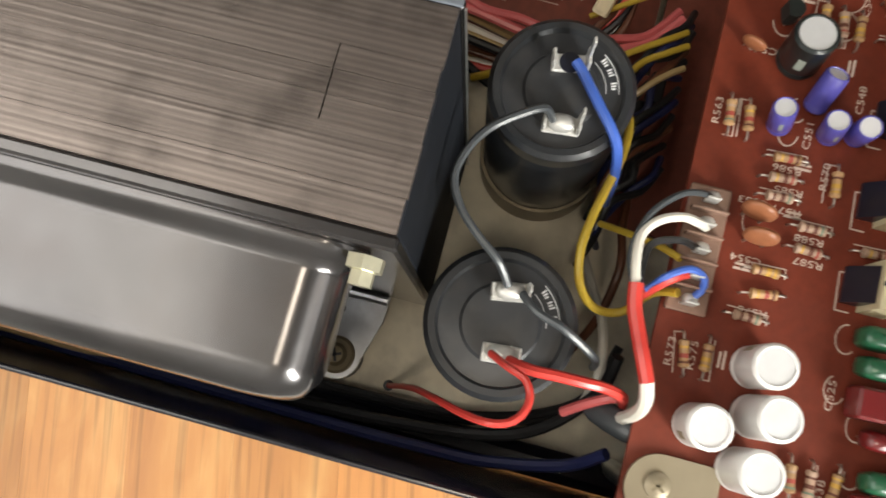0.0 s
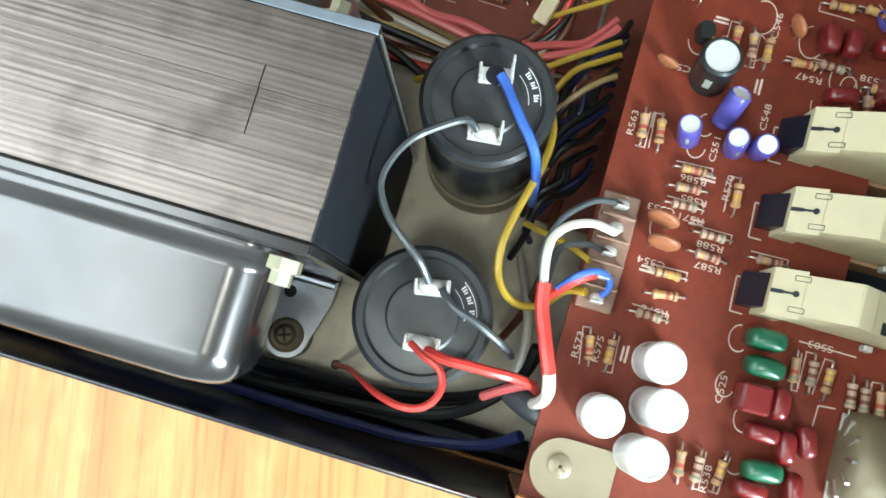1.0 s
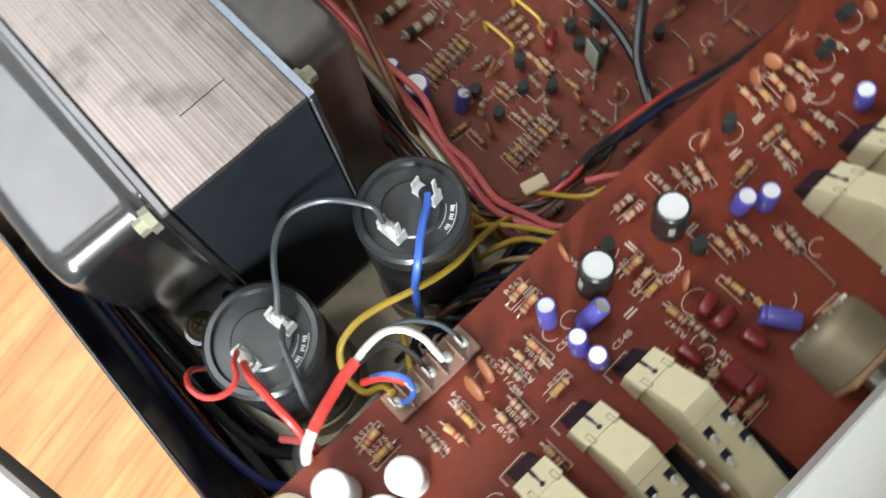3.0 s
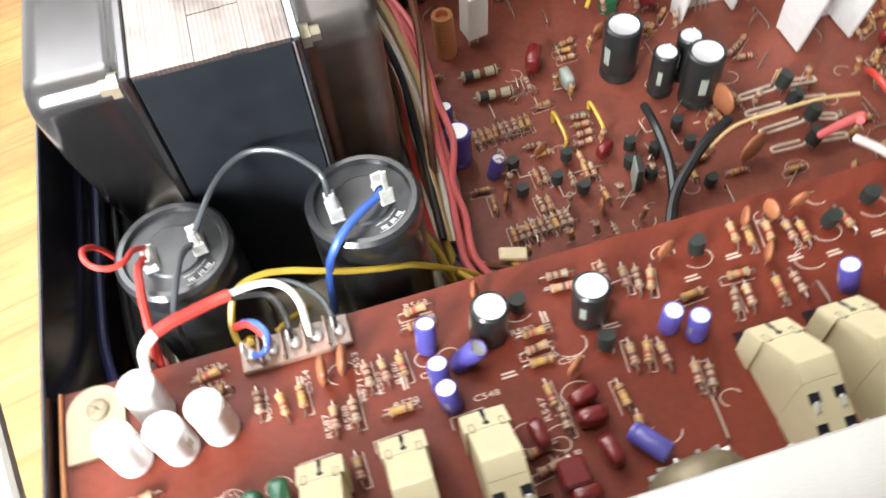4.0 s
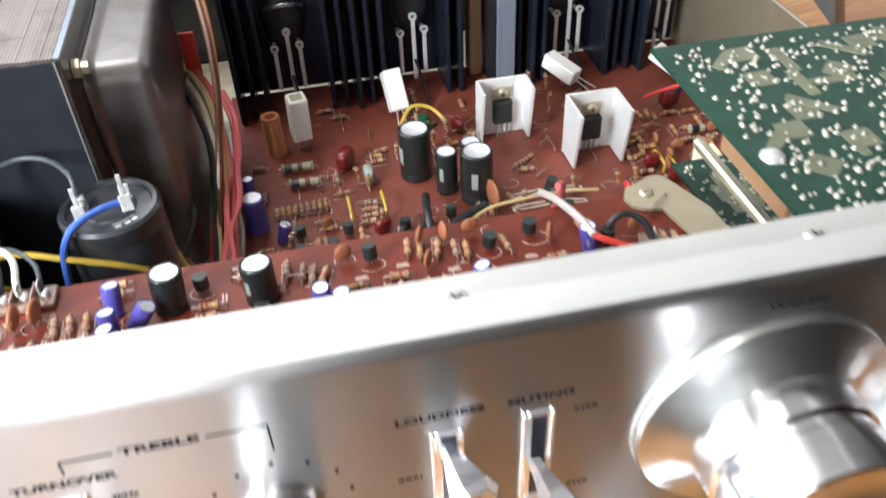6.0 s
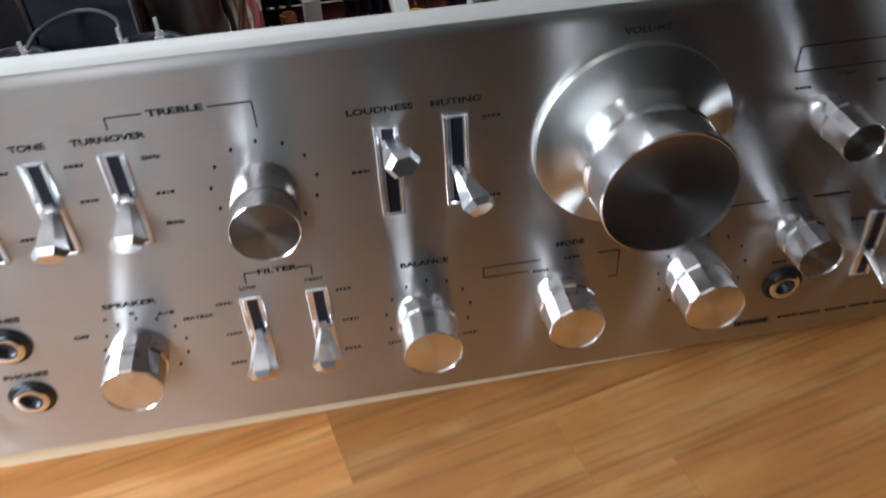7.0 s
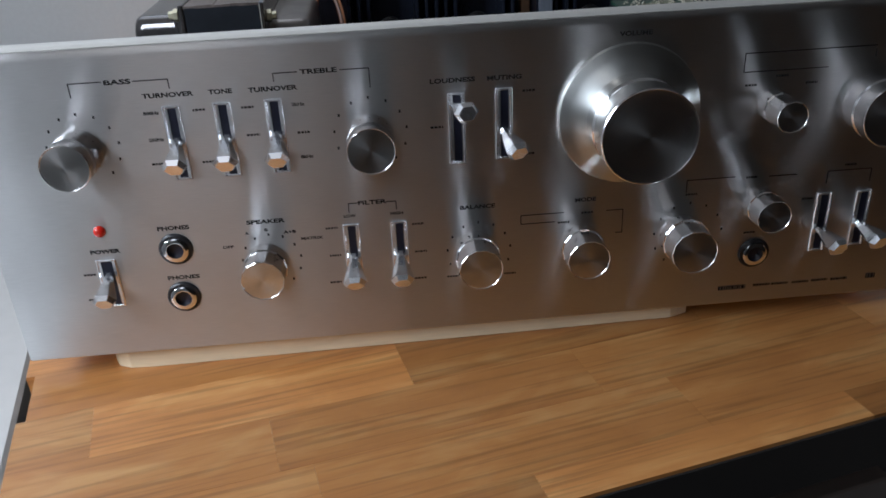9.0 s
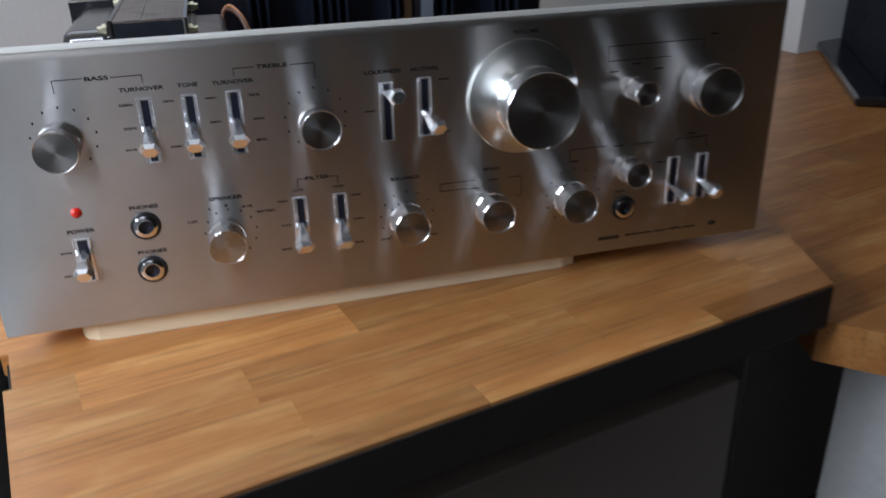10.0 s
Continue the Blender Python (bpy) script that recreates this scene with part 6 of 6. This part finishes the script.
# ---- green boards at the phono end ----
GZ = 0.141
gb = part("circuit_board", Geo().box((0.3072, 0.034, GZ - 0.0016), (0.4185, 0.132, GZ)), M_GREEN, amp, "green circuit board lying solder side up")
low = part("circuit_board", Geo().box((0.331, 0.04, 0.0784), (0.372, 0.147, 0.08)), M_GREEN, amp, "lower green circuit board with solder joints")
for x in (0.408,):
    for y in (0.04, 0.125):
        part("board_post", Geo().lathe([(0.0028, 0.026), (0.0028, GZ - 0.0016)], 12, 0, pose(x, y, 0)), M_ZINC, amp)


def solder_field(bd, x0, x1, y0, y1, z, count, seed):
    r = random.Random(seed)
    g = Geo()
    for _ in range(count):
        x, y, s = r.uniform(x0, x1), r.uniform(y0, y1), r.uniform(0.00045, 0.0009)
        g.lathe([(s * 1.25, 0), (s * 0.95, s * 0.45), (s * 0.45, s * 0.9), (s * 0.25, s * 1.5), (0, s * 1.6)], 8, 0, pose(x, y, z, r.uniform(-12, 12), r.uniform(-12, 12), 0))
    ob = part("solder_joints", g, M_JOINT, bd, "rows of shiny solder joints")
    tagged(ob, kind="stuff")
    for k in range(26):
        x, y = r.uniform(x0 + 0.008, x1 - 0.008), r.uniform(y0 + 0.006, y1 - 0.006)
        w, h = r.choice(((0.0065, 0.0022), (0.002, 0.008), (0.0045, 0.0045), (0.0016, 0.0055)))
        c = 0.0007
        poly = [(-w + c, -h), (w - c, -h), (w, -h + c), (w, h - c), (w - c, h), (-w + c, h * 0.9), (-w, h - c), (-w, -h + c)]
        part("track", Geo().prism(poly, 0, 0.00012 + 0.00001 * k, 0, pose(x, y, z, 0, 0, r.choice((0, 0, 45, 90)))), M_TRACK, bd)


solder_field(gb, 0.311, 0.4155, 0.037, 0.129, GZ, 560, 3)
solder_field(low, 0.333, 0.37, 0.045, 0.145, 0.08, 260, 4)
part("large_solder_joint", Geo().lathe([(0.0036, 0), (0.0033, 0.0008), (0.002, 0.0017), (0, 0.002)], 18, 0, pose(0.3135, 0.0635, GZ)), M_SOLDER, gb)
part("edge_plate", Geo().box((0.3125, 0.05, 0.128), (0.314, 0.088, GZ - 0.002), 0, 0.0004), M_PAXOLIN, amp, "brown phenolic plate under the green board")
part("rod", Geo().tube([(0.3245, 0.04, 0.108), (0.3245, 0.12, 0.108)], 0.0022, 10), M_BRASS, amp, "brass-coloured switch rod")
part("socket", Geo().box((0.3445, 0.1472, 0.066), (0.3535, 0.1562, 0.0805), 0, 0.0008), M_LATH, amp, "cream connector socket")


# ---- wiring ----


def wire(pts, colour, r=0.0011, parent=None, label=""):
    return part("wire", Geo().tube([(x / 1000, y / 1000, z / 1000) for x, y, z in pts], r, 8), WIRE[colour], parent or amp, label or colour.replace("_", " ") + " insulated wire")


wire([(107.2, 150.5, 103), (107.1, 153, 109.5), (103.7, 158.3, 110.8), (99.3, 163.6, 110.8), (93.7, 167, 111), (87, 168.4, 110.6), (80.8, 165.5, 110), (76, 160.6, 109.2), (71.5, 154.5, 107.5), (67.3, 151, 103)], "grey", 0.001)
wire([(66.5, 147.5, 102), (63.2, 143.5, 104), (61.2, 137.5, 104.5), (58.8, 132, 101.5), (56.5, 127.5, 96), (55.5, 125.5, 80)], "grey", 0.001)
wire([(123, 148.5, 101), (120.5, 146.2, 101.2), (116.4, 143.2, 102), (112.5, 140.1, 102.2), (108.9, 137, 101.9), (105.3, 134.3, 99.5), (101.5, 132.5, 91), (99, 131, 70)], "blue", 0.0013)
wire([(149, 141, 50), (141.9, 139.5, 59.6), (127.4, 134.7, 77.8), (116.8, 131.4, 86.2), (107.3, 131.5, 89.6), (98.3, 133.4, 91.4), (89.8, 135.4, 92.9), (81.3, 136.3, 93.2), (73.5, 134.5, 91), (69.5, 129, 84), (70.5, 122, 82), (75.5, 117.5, 91), (76.2, 113, 97)], "yellow", 0.0011)
wire([(92, 131.5, 76), (89, 124, 86), (86.5, 118.5, 93), (84, 114, 97)], "yellow", 0.0009)
wire([(44, 118, 80), (47, 116.2, 96), (50, 116.2, 104.5), (54.5, 117.6, 108)], "white", 0.0016, label="white sleeved cable")
wire([(54, 117.4, 107.8), (59.1, 119.5, 107.8), (64.1, 121.4, 106.8), (69.2, 123.2, 106), (74.6, 124.1, 106)], "red", 0.0017, label="red heat-shrink sleeve on the cable")
wire([(74.2, 124.1, 106), (80.1, 125.2, 105.6), (85.9, 125, 104.6), (90, 121.8, 104), (92.2, 116.8, 103), (92.4, 112.5, 100.5), (92.6, 110, 97)], "white", 0.0011)
wire([(74.4, 124.6, 105.2), (82, 126.4, 104), (91, 124, 104), (97.5, 118, 102.5), (99.5, 112.5, 100), (99.6, 110, 97)], "grey", 0.0008)
wire([(74.4, 123.4, 105.2), (84, 122.5, 103), (87.2, 116, 101.5), (87.2, 110.5, 97)], "black", 0.0009)
wire([(51.8, 151, 101.5), (49.8, 147, 106.5), (48, 142.6, 108.5), (44.4, 140.8, 109.5), (40.6, 141.8, 110.5), (38.1, 144.8, 111), (37.3, 149.5, 109.5), (37.8, 155.5, 102), (38.5, 161, 88), (38.5, 169, 58), (36.3, 178, 27)], "red", 0.0009)
wire([(51.2, 147, 101.5), (50.4, 141.6, 104.5), (50.6, 136, 105), (50.7, 130.3, 104.5), (50.8, 124.7, 102), (50, 119.5, 95), (48.5, 117, 84)], "red", 0.0013)
wire([(43, 130, 78), (46, 126, 82), (49, 121, 86), (50, 117.5, 86)], "pink", 0.0013)
wire([(75, 120, 97), (79, 116.5, 100.5), (81.5, 112, 101), (80.5, 108.5, 99.5), (78, 108, 97.5), (75.8, 109.5, 96.5)], "blue", 0.0009)
wire([(72, 122, 92), (76, 118.5, 98), (79, 115, 99.5), (81.5, 111, 97.5)], "red", 0.0012)
# bundle beside the transformer
for k, (c, r) in enumerate((("pink", 0.0017), ("pink", 0.0017), ("tan", 0.0014), ("tan", 0.0014), ("black", 0.0014), ("brown", 0.0013), ("yellow", 0.0012), ("white", 0.0013), ("red", 0.0013), ("tan", 0.0013))):
    o = [rnd.uniform(-3.2, 3.2) for _ in range(8)]
    wire([(136 + o[0], 302, 62 + o[1]), (144 + o[2], 272, 60 + o[3]), (149 + o[4] * 0.8, 245, 54 + o[5]), (148.5 + o[6] * 0.8, 215, 47 + o[7]), (146 + o[1], 185, 42 + o[0]), (146 + o[3] * 1.3, 160, 38 + o[2]), (150 + o[5], 135, 36 + o[4] * 0.5)], c, r)
wire([(149, 288, 61), (155, 256, 64), (156, 232, 61), (154.7, 220.8, 60), (151.2, 200.5, 60), (150.2, 180.6, 55), (147.7, 161.5, 52), (146.6, 147.7, 50), (151.2, 134.7, 50), (156, 126, 50), (164, 119, 52)], "pink", 0.0014)
wire([(151, 288, 62), (157, 256, 66), (157.5, 232, 62), (156.5, 217.3, 61), (156.6, 194.7, 60), (151.5, 178.8, 55.5), (152.1, 166, 52.5), (150, 150, 50.5), (154, 138, 49), (158, 128, 48), (168, 120, 48)], "pink", 0.0014)
for c, dx, dz, r in (("tan", -3, 1, 0.0017), ("white", -5.5, -2, 0.0015), ("pink", 0, 2, 0.0016), ("tan", -7.5, 0, 0.0013), ("rose", -1.5, -3, 0.0016), ("black", -9, 2, 0.0014)):
    o = [rnd.uniform(-1.6, 1.6) for _ in range(6)]
    wire([(x + dx + o[k], y, z + dz + o[5 - k]) for k, (x, y, z) in enumerate([(140.5, 275.0, 85.0), (148.5, 255.6, 78.0), (152.5, 235.6, 70.0), (153.9, 217.8, 60.0), (154.5, 191.5, 50.0), (153.1, 163.4, 42.0)])], c, r)
# harness that turns along the gap between the two large boards
for k in range(9):
    c = ("black", "black", "brown", "black", "red", "black", "dark_blue", "black", "brown")[k]
    o = [rnd.uniform(-2.6, 2.6) for _ in range(6)]
    wire([(146 + o[0], 152 + o[1], 44), (158 + o[2], 139 + o[0], 48 + o[3]), (172 + o[4], 134 + o[5], 51 + o[1]), (187, 135 + o[2] * 1.4, 51 + o[0]), (203, 136 + o[3] * 1.4, 50 + o[5]), (228, 132 + o[1], 49 + o[2]), (255, 127 + o[4], 47 + o[0]), (290, 124 + o[5], 44)], c, 0.0012)
wire([(176, 131, 54), (181, 127, 56), (187, 123, 55)], "pink", 0.0014)
wire([(160, 146, 48), (163, 136, 56), (166.2, 122.9, 70), (176.7, 119.2, 70), (184, 117.5, 60)], "yellow", 0.0009)
part("tag", Geo().box((-0.005, -0.0025, -0.0008), (0.005, 0.0025, 0.0008), 0, 0.0006, pose(0.1625, 0.1428, 0.0545, 8, 6, -14)), M_LATH, amp, "beige connector tag in the harness")
wire([(131, 262, 70), (132, 285, 112), (138, 300, 128), (148, 282, 126), (153.5, 250, 112), (154, 225, 92), (150, 205, 70), (147, 190, 50)], "brown", 0.0015)
wire([(132, 255, 70), (134, 290, 118), (141, 306, 131), (151, 280, 124), (155, 248, 108), (154, 222, 86), (151, 200, 60)], "orange", 0.0013)
part("tag", Geo().box((0.1385, 0.2705, 0.082), (0.1455, 0.2722, 0.104), 0, 0.0004), WIRE["red"], amp, "red fibre tag on the bundle")
wire([(141, 271, 84), (139, 262, 74), (143, 245, 66), (150, 228, 60)], "pink", 0.0015)
wire([(150, 224, 58), (149.5, 214, 54), (150.5, 205, 50)], "red", 0.0016)
for k in range(9):
    c = ("tan", "black", "brown", "yellow", "black", "tan", "white", "brown", "red")[k]
    o = [rnd.uniform(-2.5, 2.5) for _ in range(6)]
    wire([(141 + o[0], 322, 34 + k), (142 + o[1], 285, 36 + o[0] + k), (144 + o[2], 250, 35 + o[3] + k), (143 + o[4], 215, 34 + k), (142 + o[5], 180, 33 + o[1] + k * 0.6), (143 + o[0], 150, 32 + k * 0.5)], c, 0.0013)
wire([(131, 220, 62), (137, 190, 58), (130, 168, 50), (134, 150, 40)], "black", 0.0014)
wire([(128, 175, 60), (131, 160, 70), (138, 148, 58), (142, 138, 44)], "yellow", 0.0012)
wire([(132, 170, 52), (137, 155, 60), (141, 143, 50), (146, 132, 40)], "brown", 0.0013)
wire([(132, 150, 48), (136, 145, 56), (140.5, 139.8, 60), (146.5, 132.5, 60), (151.8, 124.7, 60), (157, 118, 58)], "yellow", 0.001)
wire([(126, 138, 50), (136.3, 133.3, 60), (144, 129, 60), (148.4, 123, 60), (153, 117, 58)], "yellow", 0.001)
wire([(124, 136, 46), (132, 131, 55), (138, 126, 58), (143, 121, 58), (147, 116.5, 56)], "tan", 0.001)
for k in range(13):
    c = ("black", "dark_blue", "black", "brown", "black", "dark_blue")[k % 6]
    x, o = 97 + 4.2 * k, [rnd.uniform(-3, 3) for _ in range(5)]
    wire([(x - 12 + o[0], 130 + o[1], 44), (x - 4 + o[2], 131 + o[3] * 0.6, 54 + o[0]), (x + 5, 127 + o[4], 58 + o[1]), (x + 13 + o[3], 121 + o[2], 56), (x + 20, 116, 52 + o[4])], c, 0.0011)
for k in range(2):
    o = rnd.uniform(-1.5, 1.5)
    wire([(30 + 1.3 * k, 285, 32 + 2 * k), (29.5 + 1.1 * k + o, 235, 34 + 2.4 * k), (30.5 + 1.2 * k - o, 190, 33 + 2.2 * k), (33 + 1.6 * k, 150, 34 + 2 * k), (44 + 2 * k, 122, 36 + 2 * k), (62 + 3 * k, 114, 40 + 2 * k)], "black", 0.0014)
wire([(24, 300, 56), (24, 230, 60), (24, 185, 63), (24.5, 163, 65), (25.5, 145, 67), (30, 126, 72), (36, 117.5, 80)], "dark_blue", 0.0016)
wire([(26, 290, 52), (25.5, 230, 50), (27, 180, 50), (33, 140, 56), (48, 122, 66), (60, 119, 74)], "black", 0.0017)
wire([(25.5, 288, 60), (25, 240, 58), (26, 215, 54)], "tan", 0.0012)
wire([(44, 124, 60), (55, 121.5, 66), (68, 123, 62), (80, 127, 50), (92, 131, 36)], "white", 0.0014)
wire([(60, 128, 44), (70, 124, 56), (84, 122, 62), (96, 123, 56), (110, 122, 44)], "brown", 0.0013)
part("clip_lead", Geo().pillow(0.0035, 0.009, 0.0035, 0, 0, 0.7, 14, pose(0.0445, 0.1185, 0.083, -40, 0, -20)), WIRE["grey"], amp, "grey plastic wire clip")
# black twin lead and coloured wires over the power board
wire([(239, 201, 42), (236.5, 185, 46), (234.5, 168, 44), (228, 150, 42), (219, 135, 40)], "black", 0.0019)
wire([(262, 177, 50), (252, 172, 50), (241, 164, 48), (230, 154, 44), (222, 140, 40)], "black", 0.0021)
wire([(310, 168, 56), (295, 170.5, 56), (278, 171, 55), (262, 172, 52), (250, 168, 48)], "tan", 0.0007)
wire([(335.0, 191.4, 38.0), (329.6, 181.6, 46.0), (329.3, 171.6, 46.0), (330.9, 163.4, 44.0), (333.6, 157.4, 41.0), (336.4, 155.3, 36.0)], "red", 0.0014)
wire([(283, 152, 60), (283.5, 145, 74), (282, 139, 84), (279, 136, 86)], "pink", 0.0015)
wire([(269, 126.1, 92), (270, 117, 96.5), (271.3, 105, 100.5), (272.6, 95, 102.6), (273.7, 86, 103.2)], "rose", 0.0014, label="pale translucent sleeved cable end")
wire([(273.5, 86.5, 103), (277, 84.5, 102), (282, 82.5, 100.5), (287.4, 80, 98.5), (290.7, 76.5, 96.5)], "red", 0.0011)
wire([(278, 90.5, 95), (281.3, 92.3, 101), (285, 93.6, 103), (288.9, 93.6, 103), (292.9, 90.5, 101), (294.2, 86, 97)], "black", 0.0012)
wire([(371.4, 260.4, 40.0), (377.8, 255.4, 46.0), (383.7, 248.5, 52.0), (392.5, 241.6, 60.0), (400.9, 233.8, 66.0), (401.9, 223.0, 70.0), (400.1, 211.0, 72.0)], "red", 0.0009)
wire([(387.5, 256.5, 40.0), (387.3, 250.4, 50.0), (394.6, 242.9, 60.0), (402.9, 232.7, 68.0), (403.3, 217.5, 74.0)], "dark_blue", 0.0009)
wire([(412.7, 258.8, 36.0), (411.4, 252.0, 46.0), (413.0, 241.4, 50.0), (417.7, 231.7, 50.0)], "white", 0.001)
wire([(262, 262, 42), (255, 268, 48), (245, 268, 50), (238, 262, 44)], "yellow", 0.001)

fill = random.Random(12)
spots = []
while len(spots) < 84:
    x, y = fill.uniform(160, 345), fill.uniform(131, 300)
    if all((x - a) ** 2 + (y - b) ** 2 > 60 for a, b, _ in spots) and not (222 < x < 275 and 190 < y < 240) and not (274 < x < 345 and 203 < y < 262) and not (166 < x < 200 and 205 < y < 275):
        spots.append((x, y, fill.choice((0, 90, 88, 4, 45, 176))))
scatter("resistor", RES, rear, ZR, spots[:40])
for x, y, a in spots[40:]:
    place("resistor", RES[fill.randrange(5)], rear, x / 1000, y / 1000, ZR + 0.0062, a, 0, 78)

# tinned wire links and printed loops among the parts
for bd, z, x0, x1, y0, y1, count in ((board, ZB, 0.145, 0.312, 0.055, 0.113, 34), (rear, ZR, 0.165, 0.345, 0.13, 0.295, 60)):
    for k in range(count):
        x, y, a, ln = fill.uniform(x0, x1), fill.uniform(y0, y1), fill.choice((0, 90, 90, 85, 5, 40)), fill.uniform(0.0035, 0.0065)
        h = fill.uniform(0.0008, 0.003)
        if bd is rear or k % 6 == 0:
            g = Geo().tube([(-ln, 0, -0.0002), (-ln, 0, h), (0, 0, h * 1.15), (ln, 0, h), (ln, 0, -0.0002)], 0.0003, 5, 0, 3)
            part("wire_link", g, M_LEAD, bd, "", pose(x, y, z, 0, 0, a))
        if k % 2 == 0:
            loop(bd, fill.uniform(x0, x1), fill.uniform(y0, y1), fill.uniform(0.0028, 0.0048), z, fill.uniform(0, 360))

for bd, g in OUTLINES.items():
    tagged(part("printed_outline", g, M_SILK, bd, "fine white printed outlines"), kind="stuff")
